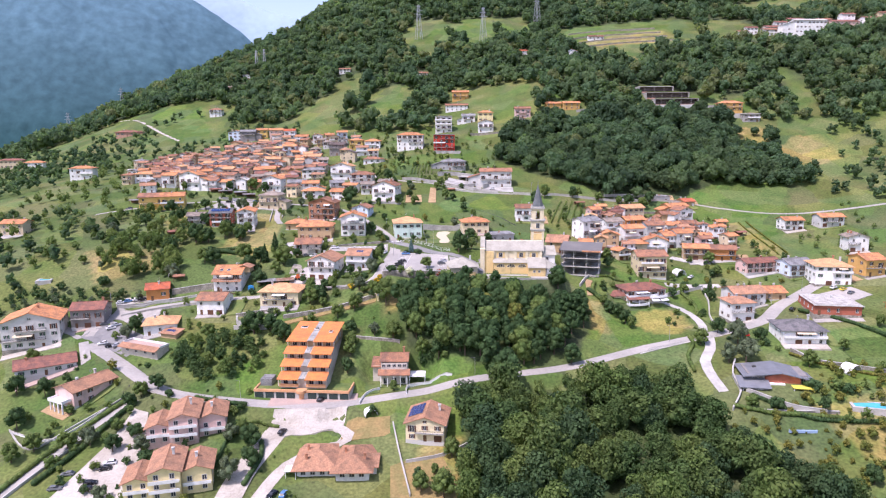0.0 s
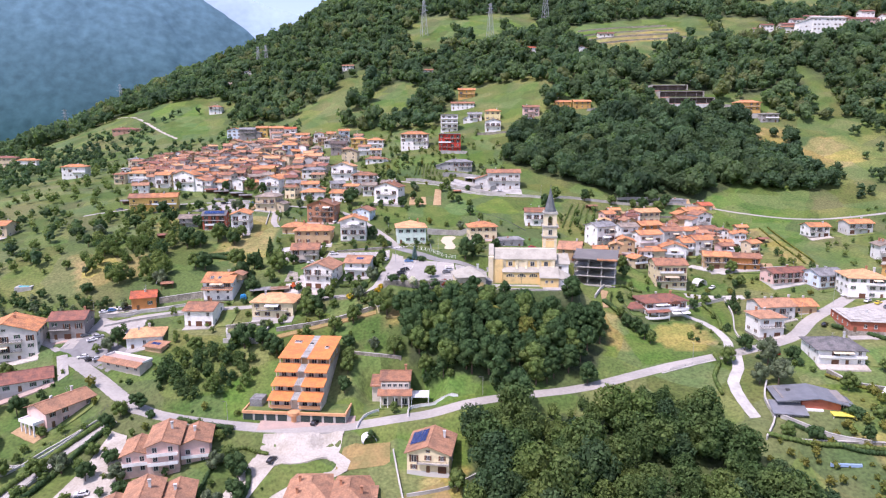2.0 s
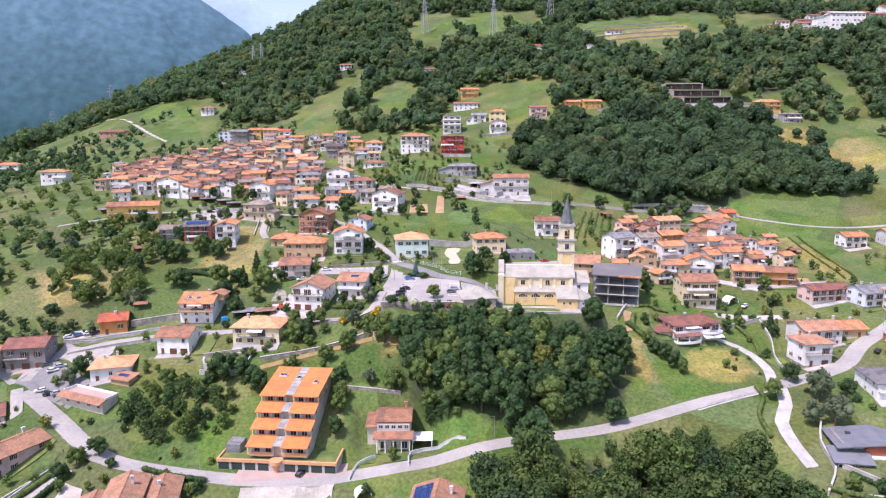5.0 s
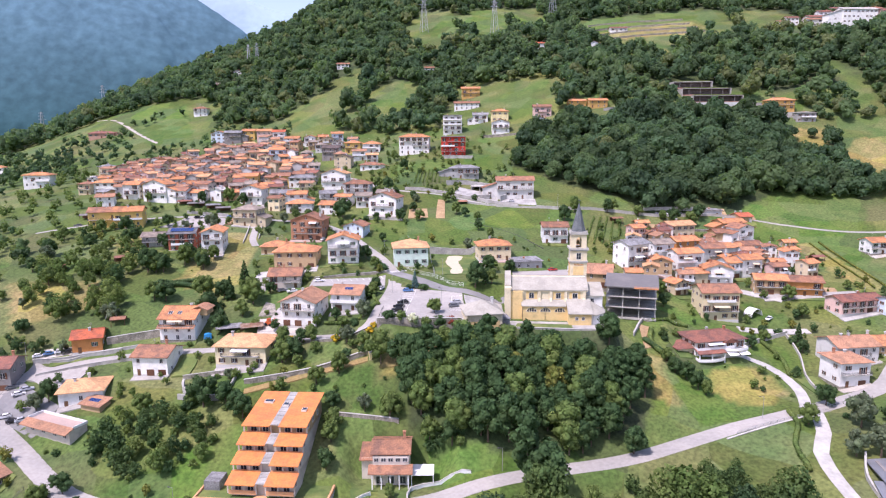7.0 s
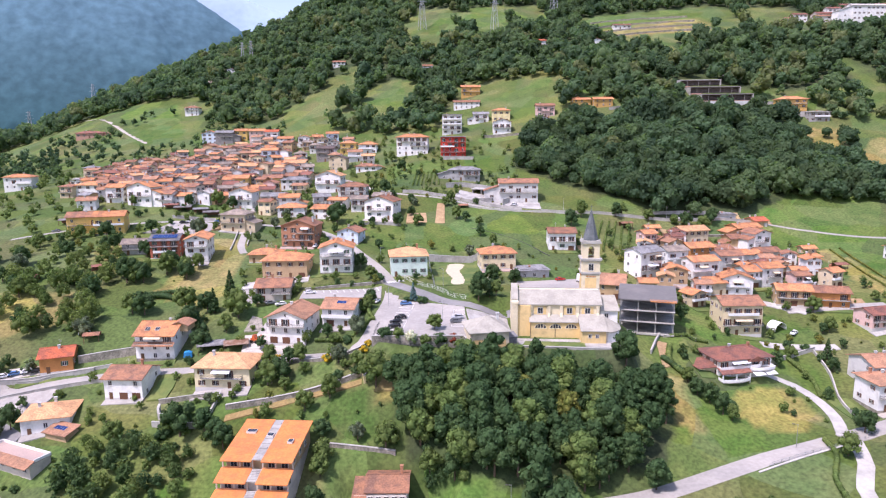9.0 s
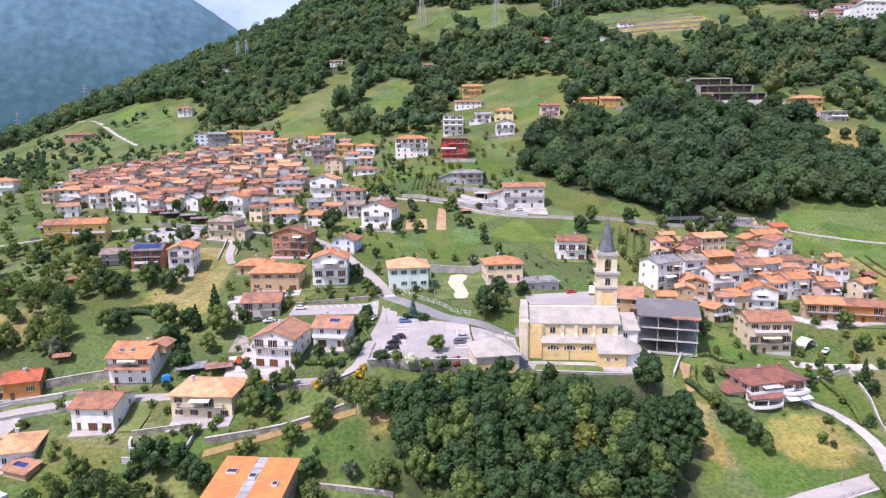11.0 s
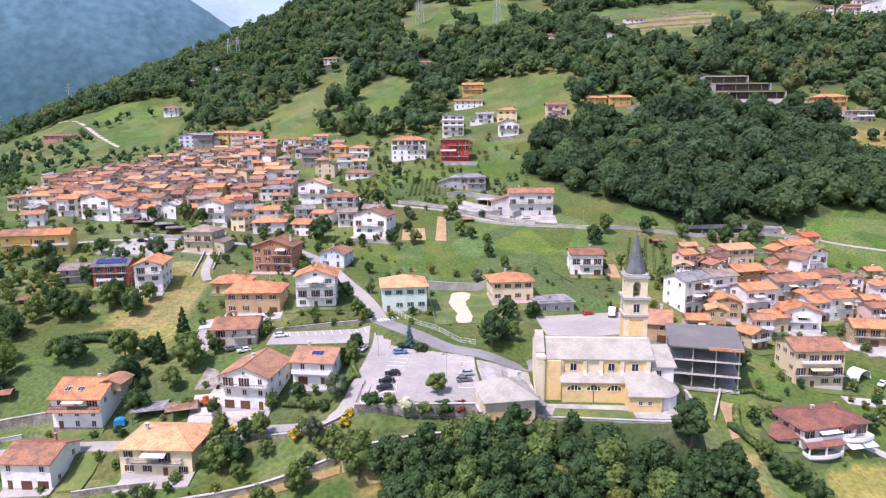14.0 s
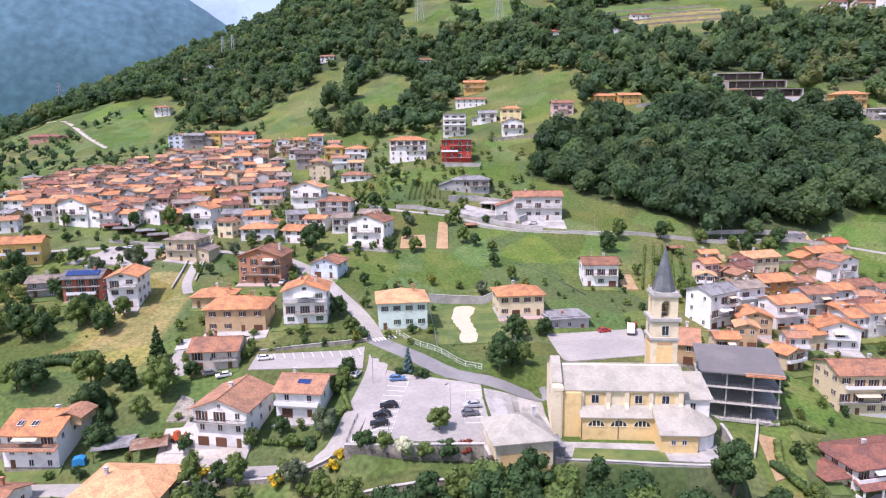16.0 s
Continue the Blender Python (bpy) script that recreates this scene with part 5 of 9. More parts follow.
def church():
    root = thing("church", 38.0, 19.0, -8.0, -8, "cream parish church with grey stone roofs and a bell tower", "church")
    bm = bmesh.new()                                              # nave with its gabled ends
    prism(bm, ((2.5, -6), (15.5, -6), (15.5, 10.6), (9, 14.3), (2.5, 10.6)), "x", 0.6, 27.5)
    part("nave_wall", bm, CREAM, root)
    bm = bmesh.new()
    e = 0.55
    prism(bm, ((2.5 - e, 10.3), (9, 14.0), (15.5 + e, 10.3), (15.5 + e, 10.55), (9, 14.28), (2.5 - e, 10.55)), "x", 0.9, 28.0)
    box(bm, 0.9, 8.85, 14.2, 28.0, 9.15, 14.42)
    part("nave_roof", bm, ROOFS["stone"], root)
    bm = bmesh.new()                                              # facade, higher than the roof behind it
    prism(bm, ((0.6, -6), (17.4, -6), (17.4, 11.2), (15.2, 11.8), (9, 15.6), (2.8, 11.8), (0.6, 11.2)), "x", -1.0, 0.9)
    box(bm, -1.25, 0.4, 10.9, 1.1, 2.6, 11.6)
    box(bm, -1.2, 0.5, -6, 0.6, 1.6, 10.9)
    part("facade", bm, CREAM, root)
    bm = bmesh.new()
    prism(bm, ((2.6, 11.85), (9, 15.75), (15.4, 11.85), (15.4, 12.1), (9, 16.0), (2.6, 12.1)), "x", -1.15, 1.05)
    part("coping", bm, ROOFS["stone"], root)
    bm = bmesh.new()                                              # south aisle
    box(bm, 5.0, 0.0, -6, 21.0, 2.7, 5.3)
    part("aisle_wall", bm, CREAM_FIELD, root)
    lean_roof(root, 4.6, 20.2, -0.55, 5.15, 2.6, 6.9, ROOFS["stone"], name="aisle_roof")
    bm = bmesh.new()
    box(bm, 0.6, 1.2, -6, 5.0, 2.6, 10.2)
    part("bay_wall", bm, CREAM_FIELD, root)
    bm = bmesh.new()                                              # side chapel
    box(bm, 20.6, -5.6, -6, 28.2, 2.6, 4.3)
    part("chapel_wall", bm, CREAM_FIELD, root)
    lean_roof(root, 20.2, 28.6, -6.2, 4.0, 2.6, 7.2, ROOFS["stone"], name="chapel_roof")
    bm = bmesh.new()                                              # rounded end wall
    arc = [(28.2 + 5.2 * math.sin(a), 1.5 - 6.2 * math.cos(a)) for a in np.linspace(0.15, 1.5, 7)]
    prism(bm, [(28.2, 6.0), (28.2, -4.4)] + arc + [(33.6, 6.0)], "z", -6, 3.4)
    part("apse_wall", bm, WALLS["white"], root)
    bm = bmesh.new()
    lo = [bm.verts.new((28.2 + 5.7 * math.sin(a), 1.5 - 6.7 * math.cos(a), 3.35)) for a in np.linspace(0.05, 1.55, 9)] + [bm.verts.new((34.0, 6.4, 3.35))]
    hi = [bm.verts.new((v.co.x, v.co.y, 3.6)) for v in lo]
    top = bm.verts.new((28.0, 4.0, 7.0))
    low = bm.verts.new((28.0, 4.0, 3.35))
    for i in range(len(lo) - 1):
        bm.faces.new((lo[i], lo[i + 1], hi[i + 1], hi[i]))
        bm.faces.new((hi[i], hi[i + 1], top))
        bm.faces.new((lo[i + 1], lo[i], low))
    part("apse_roof", bm, ROOFS["stone"], root)
    bm = bmesh.new()                                              # sacristy
    box(bm, 27.5, 3.4, -6, 33.2, 12.5, 8.3)
    part("sacristy_wall", bm, WALLS["white"], root)
    lean_roof(root, 27.3, 33.8, 2.8, 8.2, 12.8, 11.0, ROOFS["stone"], name="sacristy_roof")
    bm = bmesh.new()                                              # cornices and pilasters of the nave wall
    box(bm, 0.9, 2.15, 9.95, 27.8, 2.5, 10.35)
    part("cornice", bm, CREAM, root)
    for x in (5.2, 11.0, 15.0, 20.2, 26.6):
        bm = bmesh.new()
        box(bm, x - 0.5, 2.05, 5.4, x + 0.5, 2.5, 9.95)
        prism(bm, ((0.9, 5.4), (2.5, 5.4), (2.5, 8.6)), "x", x - 0.4, x + 0.4)
        part("buttress", bm, CREAM, root)
    for x in (8.2, 17.6, 23.4):
        bm = bmesh.new()
        box(bm, x - 1.9, 2.42, 7.0, x + 1.9, 2.52, 9.7)
        part("wall_panel", bm, CREAM_FIELD, root)
        framed_window(root, x, 2.42, 8.4, 1.5, 1.8)
    for x in (8.2, 13.0, 18.0):                                    # half-round aisle windows in four lights
        o = new("lunette_window")
        o.parent = root
        o.matrix_basis = pose(x, 0, 3.2)
        ring = bmesh.new()
        k = [math.pi * i / 12 for i in range(13)]
        prism(ring, [(1.95 * math.cos(a), 1.5 * math.sin(a)) for a in k] + [(1.75 * math.cos(a), 1.33 * math.sin(a)) for a in reversed(k)], "y", -0.10, 0.03)
        box(ring, -1.95, -0.12, -0.15, 1.95, 0.03, 0.0)
        for b in (-0.85, 0.0, 0.85):
            box(ring, b - 0.09, -0.09, 0, b + 0.09, 0.03, 1.32 * math.sqrt(max(0, 1 - (b / 1.75) ** 2)))
        part("frame", ring, CREAM, o)
        gl = bmesh.new()
        prism(gl, [(1.76 * math.cos(a), 1.34 * math.sin(a)) for a in k], "y", -0.04, 0.02)
        part("pane", gl, GLASS, o)
    for x in (23.2, 25.4):
        framed_window(root, x, -5.6, 2.4, 0.8, 0.9)
    framed_window(root, 29.6, 3.4, 6.4, 1.1, 1.8)
    framed_window(root, -1.0, 9, 8.0, 1.6, 2.6, -90)
    for x in (5.0, 12.9, 20.7, 27.4):
        bm = bmesh.new()
        tube(bm, x, -0.12 if x < 20 else 2.2, 0.2, 5.2 if x < 20 else 9.8, 0.07, n=6)
        part("downpipe", bm, METAL, root)
    # bell tower
    tower = new("bell_tower")
    tower.parent = root
    tower.matrix_basis = pose(26.0, 17.8, 0)
    bm = bmesh.new()
    box(bm, -3.0, -3.0, -6, 3.0, 3.0, 22.6)
    part("tower_wall", bm, CREAM, tower)
    for s, (dx, dy, turn) in enumerate(((0, -3.0, 0), (-3.0, 0, -90), (3.0, 0, 90))):
        bm = bmesh.new()
        box(bm, -1.9, -0.06, 2.0, 1.9, 0.0, 16.5)
        part("tower_field", bm, CREAM_FIELD, tower, "", pose(dx, dy, 0, 0, 0, turn))
        bm = bmesh.new()
        for i in range(7):
            prism(bm, ((-1.75 + i * 0.5, 16.9), (-1.25 + i * 0.5, 16.9), (-1.5 + i * 0.5, 17.5)), "y", -0.12, -0.05)
        part("frieze", bm, WALLS["orangewall"], tower, "", pose(dx, dy, 0, 0, 0, turn))
    for z0, z1, r in ((18.0, 18.6, 3.35), (22.6, 23.3, 3.55)):
        bm = bmesh.new()
        box(bm, -r, -r, z0, r, r, z1)
        box(bm, -r + 0.25, -r + 0.25, z0 - 0.3, r - 0.25, r - 0.25, z0)
        part("cornice", bm, PALE_CONCRETE, tower)
    bm = bmesh.new()                                              # belfry: corner piers, arches left open
    for sx in (-1, 1):
        for sy in (-1, 1):
            a, b = sorted((sx * 1.0, sx * 2.75))
            c, d = sorted((sy * 1.0, sy * 2.75))
            box(bm, a, c, 23.3, b, d, 28.3)
    arch = [(1.0 * math.cos(math.pi * i / 8), 26.4 + 1.0 * math.sin(math.pi * i / 8)) for i in range(9)]
    for ax in "xy":
        for w in (-2.75, 1.75):
            prism(bm, [(1.02, 28.3), (1.02, 26.4)] + arch[1:-1] + [(-1.02, 26.4), (-1.02, 28.3)], ax, w, w + 1.0)
    part("belfry", bm, CREAM, tower)
    bm = bmesh.new()
    box(bm, -0.8, -0.8, 23.3, 0.8, 0.8, 23.6)
    tube(bm, 0, 0, 24.4, 24.6, 0.85, 0.8, 12)
    tube(bm, 0, 0, 24.6, 25.8, 0.75, 0.35, 12)
    box(bm, -1.6, -0.08, 25.8, 1.6, 0.08, 26.0)
    part("bell", bm, material("bronze", (0.18, 0.12, 0.05), 0.4, 0.2, 3, metal=0.8), tower)
    bm = bmesh.new()
    box(bm, -3.2, -3.2, 28.3, 3.2, 3.2, 28.9)
    box(bm, -2.95, -2.95, 28.9, 2.95, 2.95, 29.3)
    part("cornice", bm, PALE_CONCRETE, tower)
    for sx in (-1, 1):
        for sy in (-1, 1):
            bm = bmesh.new()
            tube(bm, sx * 2.75, sy * 2.75, 29.3, 30.2, 0.22, 0.05, 6)
            part("pinnacle", bm, PALE_CONCRETE, tower)
    bm = bmesh.new()
    rings = [(2.75, 29.3), (2.25, 31.2), (1.25, 35.2), (0.12, 39.6)]
    prev = None
    for r, z in rings:
        cur = [bm.verts.new((r * math.cos(math.pi / 8 + i * math.pi / 4), r * math.sin(math.pi / 8 + i * math.pi / 4), z)) for i in range(8)]
        if prev:
            for i in range(8):
                bm.faces.new((prev[i], prev[(i + 1) % 8], cur[(i + 1) % 8], cur[i]))
        else:
            bm.faces.new(cur[::-1])
        prev = cur
    bm.faces.new(prev)
    box(bm, -0.05, -0.05, 39.4, 0.05, 0.05, 41.4)
    box(bm, -0.5, -0.05, 40.5, 0.5, 0.05, 40.65)
    part("spire", bm, SPIRE, tower, "dark slate spire with a cross")
    for dx, dy, turn in ((0, -3.0, 0), (-3.0, 0, -90), (3, 0, 90)):
        o = framed_window(tower, dx, dy, 20.3, 1.5, 2.2, turn, "bifora_window")
    bm = bmesh.new()                                              # low annexe beside the tower
    prism(bm, ((-1.0, -6), (6.0, -6), (6.0, 5.5), (-1.0, 7.0)), "x", 18.2, 22.6)
    part("annexe_wall", bm, CREAM_FIELD, root, "", pose(0, 16, 0))
    bm = bmesh.new()
    prism(bm, ((-1.5, 7.15), (6.5, 5.45), (6.5, 5.7), (-1.5, 7.4)), "x", 17.8, 23.0)
    part("annexe_roof", bm, ROOFS["stone"], root, "", pose(0, 16, 0))
    FOOT.append((52, 24, 17))
    FOOT.append((66, 14, 10))


church()

canonry = thing("canonry", 27.7, 12.6, -8.0, 5, "square cream canonry with a pale stone pyramid roof beside the church", "house")
cbm = bmesh.new()
box(cbm, -5.9, -5.8, -5, 5.9, 5.8, 6.1)
part("wall", cbm, CREAM, canonry)
cbm = bmesh.new()
box(cbm, -5.0, -5.86, -0.5, 5.0, -5.8, 3.4)
part("wall_panel", cbm, CREAM_FIELD, canonry)
roof_part(canonry, 11.8, 11.6, 6.1, "hip", "x", "stone", 27, 0.8)
chimney(canonry, 4.2, 2.4, 6.0, 9.0)
for px in (-3, 0.5):
    framed_window(canonry, px, 5.8, 3.4, 1.0, 1.4, 180)
cbm = bmesh.new()
box(cbm, 5.9, -5.4, -5, 8.6, 0.0, 3.6)
box(cbm, 5.8, -5.6, 3.6, 8.8, 0.2, 3.85)
part("porch", cbm, ROOFS["greyroof"], canonry)
FOOT.append((27.7, 12.6, 8))

# ---- open parking structure ----
deck = thing("parking_structure", 79.5, 39.6, -13.6, -20.5, "unfinished grey concrete parking structure with open decks", "parking structure")
for k, z in enumerate((0.0, 4.1, 8.2)):
    dbm = bmesh.new()
    box(dbm, 0.0, 0.0, z - (6 if k == 0 else 0.35), 19.0, 17.0, z)
    part("deck", dbm, CONCRETE, deck)
    dbm = bmesh.new()
    box(dbm, 0.0, -0.9, z + (0.0 if k else -0.4), 19.0, -0.02, z + 0.28)
    part("parapet", dbm, PALE_CONCRETE, deck)
    for px in (0.3, 6.3, 12.4, 18.4):
        for py in (0.2, 8.0):
            dbm = bmesh.new()
            box(dbm, px, py, z, px + 0.35, py + 0.4, z + 3.8)
            part("column", dbm, PALE_CONCRETE, deck)
    dbm = bmesh.new()
    for i in range(16):
        box(dbm, 0.4 + i * 1.2, -0.5, z + 0.28, 0.46 + i * 1.2, -0.45, z + 1.2)
    box(dbm, 0.2, -0.52, z + 1.15, 18.8, -0.43, z + 1.22)
    part("railing", dbm, METAL, deck)
    # dark wall across each deck, the interior's shade put into its colour
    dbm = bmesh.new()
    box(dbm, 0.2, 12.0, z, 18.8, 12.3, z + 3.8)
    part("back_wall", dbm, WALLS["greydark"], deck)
dbm = bmesh.new()
prism(dbm, ((-1.0, 12.0), (17.5, 13.4), (17.5, 13.75), (-1.0, 12.35)), "x", -0.6, 19.6)
part("roof", dbm, material("bitumen_sheet", (0.165, 0.16, 0.155), 0.9, 0.08, 0.7, 0.01, (0.20, 0.19, 0.18), 0.12), deck)
dbm = bmesh.new()
prism(dbm, ((-1.25, 11.8), (-0.2, 12.1), (-0.2, 12.5), (-1.25, 12.2)), "x", 10.5, 19.4)
part("tile_edge", dbm, ROOFS["orange"], deck)
FOOT.append((91, 43, 14))

# ---- stepped flats over garages ----
GARAGE = material("green_garage_door", (0.035, 0.055, 0.05), 0.5, 0.15, 3)
FLATS = material("bright_orange_tiles", (0.66, 0.235, 0.07), 0.8, 0.2, 1.6, 0.04, (0.52, 0.19, 0.07), 0.4, waves=0.6, wave_step=0.24)
BAND = plaster("orange_band", (0.62, 0.33, 0.17))
flats = thing("stepped_flats", -37.6, -43.0, -40.0, -9, "block of flats stepping uphill under bright orange tiled roofs", "apartment block")
fbm = bmesh.new()
box(fbm, -17.8, 0.0, -3, 17.8, 9.0, 2.75)
part("garage_wall", fbm, PALE_CONCRETE, flats)
fbm = bmesh.new()
box(fbm, -18.0, -0.35, 2.6, 18.0, 0.3, 3.5)
box(fbm, -18.0, 0.3, 2.6, -17.5, 9.0, 3.5)
box(fbm, 17.5, 0.3, 2.6, 18.0, 9.0, 3.5)
part("parapet", fbm, BAND, flats)
fbm = bmesh.new()
box(fbm, -17.4, 0.4, 2.75, 17.4, 9.0, 3.0)
part("roof_lawn", fbm, PITCH, flats)
for i in range(9):
    if i == 4:
        continue
    px = -16.0 + i * 4.0
    fbm = bmesh.new()
    for k in range(5):
        box(fbm, px - 1.6, -0.06 - 0.015 * (k % 2), 0.1 + k * 0.46, px + 1.6, 0.02, 0.53 + k * 0.46)
    part("garage_door", fbm, GARAGE, flats)
fbm = bmesh.new()                                     # planted oriel over the entry
tube(fbm, 0, 0.1, 2.6, 3.6, 2.0, 2.0, 14)
tube(fbm, 0, 0.1, 0.0, 2.6, 0.9, 0.9, 12)
part("entry_drum", fbm, BAND, flats)
for k in range(4):
    ey, ez = 1.2 + 4.3 * k, 7.3 + 3.5 * k
    back = ey + 4.4 if k < 3 else ey + 18
    fbm = bmesh.new()
    box(fbm, -8.6, ey + 1.5, 2.8 if k == 0 else ez - 3.9, 8.6, 31.0, ez + 0.2)
    part("storey_wall", fbm, WALLS["whitebrown"] if k < 3 else WALLS["tan"], flats)
    rise = 0.95 if k < 3 else 2.2
    for x0, x1 in ((-9.3, -1.25), (1.25, 9.3)):
        fbm = bmesh.new()
        prism(fbm, ((ey - 0.9, ez - 0.25), (back, ez + rise), (back, ez + rise + 0.22), (ey - 0.9, ez - 0.03)), "x", x0, x1)
        part("roof", fbm, FLATS, flats)
    fbm = bmesh.new()
    prism(fbm, ((ey - 0.1, ez - 0.1), (back, ez + rise - 0.1), (back, ez + rise + 0.1), (ey - 0.1, ez + 0.1)), "x", -1.25, 1.25)
    for s in range(8):
        yy = ey + (back - ey) * s / 8
        zz = ez + rise * s / 8
        box(fbm, -1.0, yy, zz + 0.08, 1.0, yy + (back - ey) / 16, zz + 0.26)
    part("stair_strip", fbm, CONCRETE, flats, "grey concrete stair strip")
    for px in (-9.0, -4.6, -1.3, 1.3, 4.6, 9.0):
        fbm = bmesh.new()
        box(fbm, px - 0.16, ey + 0.25, ez - 3.0, px + 0.16, ey + 0.55, ez + 0.05)
        part("post", fbm, WALLS["whitebrown"], flats)
    for x0, x1 in ((-8.8, -1.4), (1.4, 8.8)):
        fbm = bmesh.new()
        box(fbm, x0, ey + 0.2, ez - 3.3, x1, ey + 1.6, ez - 3.05)
        box(fbm, x0, ey + 0.2, ez - 3.05, x1, ey + 0.32, ez - 2.1)
        part("balcony", fbm, BAND, flats)
    for px in (-6.6, -3.2, 3.2, 6.6):
        framed_window(flats, px, ey + 1.5, ez - 1.7, 1.6, 2.0)
    for py in np.arange(ey + 3, 30, 4.6 if k == 3 else 40):
        framed_window(flats, 8.6, py, ez - 1.3, 1.2, 1.4, 90)
for px, py, w in ((-5.6, 26.0, 1.3), (0.0, 24.5, 0.9), (6.2, 22.0, 0.7)):
    zz = 17.8 + 2.2 * (py - 14.1) / 18 + 0.2
    fbm = bmesh.new()
    box(fbm, px - w, py - 0.9, zz - 0.3, px + w, py + 0.9, zz + 0.35)
    lightwell = part("roof_light", fbm, FRAME, flats, "pale framed roof light")
    fbm = bmesh.new()
    box(fbm, px - w + 0.15, py - 0.75, zz + 0.35, px + w - 0.15, py + 0.75, zz + 0.39)
    part("pane", fbm, GLASS, lightwell)
fbm = bmesh.new()
box(fbm, -17.0, 4.5, 2.9, -12.6, 9.6, 5.6)
part("garden_room", fbm, ROOFS["greyroof"], flats)
FOOT.append((-36, -28, 20))


# ---- houses with shapes of their own ----
def tile_house():
    root = thing("house", -3.0, -27.5, -39.6, -4, "white house with two tiers of mottled terracotta roof and a canopy", "house", "village houses")
    bm = bmesh.new()
    box(bm, -5.0, -5.5, -3, 5.0, 5.5, 8.6)
    box(bm, -8.6, -2.0, -3, -5.0, 5.5, 6.4)
    part("wall", bm, WALLS["whitebrown"], root)
    roof_part(root, 10.0, 9.5, 9.3, "gable", "x", "brown", 18)
    lean_roof(root, -6.2, 6.2, -8.4, 4.6, -5.3, 6.0, ROOFS["brown"], name="skirt_roof")
    lean_roof(root, -9.2, -4.9, -3.0, 6.0, 5.6, 7.4, ROOFS["brown"], name="wing_roof")
    for i in range(5):
        framed_window(root, -4.0 + i * 2.0, -5.5, 7.6, 1.2, 1.0)
    for i in range(3):
        framed_window(root, -3.3 + i * 3.3, -5.5, 1.6, 1.6, 2.2)
    for i in range(5):
        bm = bmesh.new()
        box(bm, -5.2 + i * 2.5, -8.0, -2, -4.9 + i * 2.5, -7.7, 4.8)
        part("post", bm, WALLS["white"], root)
    can = new("canopy")
    can.parent = root
    can.matrix_basis = pose(8.8, -3.6, 0)
    bm = bmesh.new()
    box(bm, -3.2, -3.0, 3.4, 3.2, 3.0, 3.62)
    part("canopy_roof", bm, WHITE, can)
    for sx in (-3.0, 3.0):
        for sy in (-2.8, 2.8):
            bm = bmesh.new()
            box(bm, sx - 0.1, sy - 0.1, -2, sx + 0.1, sy + 0.1, 3.4)
            part("post", bm, WHITE, can)
    chimney(root, 3.5, 1.5, 9, 12.3, True)
    FOOT.append((-2, -28, 9))
    FOOT.append((6, -31, 5))


def three_gables(x, y, z, yaw, wall, word):
    """A terrace of three gabled volumes, the middle one higher and set forward, with balconies and panels on the low left roof."""
    root = thing("terraced_house", x, y, z, yaw, f"{word} terraced house with three brown gable roofs", "house", "village houses")
    for k, (cx, cy, w, d, h) in enumerate(((-8.6, 1.5, 7.5, 11, 5.8), (-0.5, 0.0, 9.0, 15, 8.6), (8.4, 2.5, 8.5, 12, 7.0))):
        rise = w / 2 * math.tan(radians(20))
        bm = bmesh.new()
        prism(bm, ((-w / 2, -3), (w / 2, -3), (w / 2, h), (0, h + rise), (-w / 2, h)), "y", -d / 2, d / 2)
        wing = part("wing", bm, WALLS[wall], root, "", pose(cx, cy + d / 2, 0))
        roof_part(wing, w, d, h, "gable", "y", "brownlight", 20, 0.8)
        for zc in [1.5 + 2.9 * s for s in range(int((h + 0.6) / 2.9))]:
            for px in (-w * 0.25, w * 0.25):
                framed_window(wing, px, -d / 2, zc, 1.2, 1.5)
            for py in (-d * 0.25, d * 0.25):
                framed_window(wing, w / 2, py, zc, 1.0, 1.3, 90)
        for s in range(1, int((h + 0.6) / 2.9)):
            bm = bmesh.new()
            box(bm, -w / 2 + 0.2, -d / 2 - 1.5, 2.9 * s - 0.1, w / 2 - 0.2, -d / 2, 2.9 * s + 0.08)
            box(bm, -w / 2 + 0.2, -d / 2 - 1.5, 2.9 * s + 0.08, w / 2 - 0.2, -d / 2 - 1.38, 2.9 * s + 1.0)
            part("balcony", bm, WALLS["white"], wing)
    a = panels_on_roof(root, -10.4, 7.0, 6.75, 2, 3, 0)
    a.matrix_basis = pose(-10.4, 6.6, 6.35, 0, -20, 0)
    chimney(root, 1.2, 9, 8.5, 11.6)
    chimney(root, 8.0, 8, 7.0, 9.8)
    for dx in (-8, 0, 8):
        FOOT.append((x + dx, y + 7, 7))


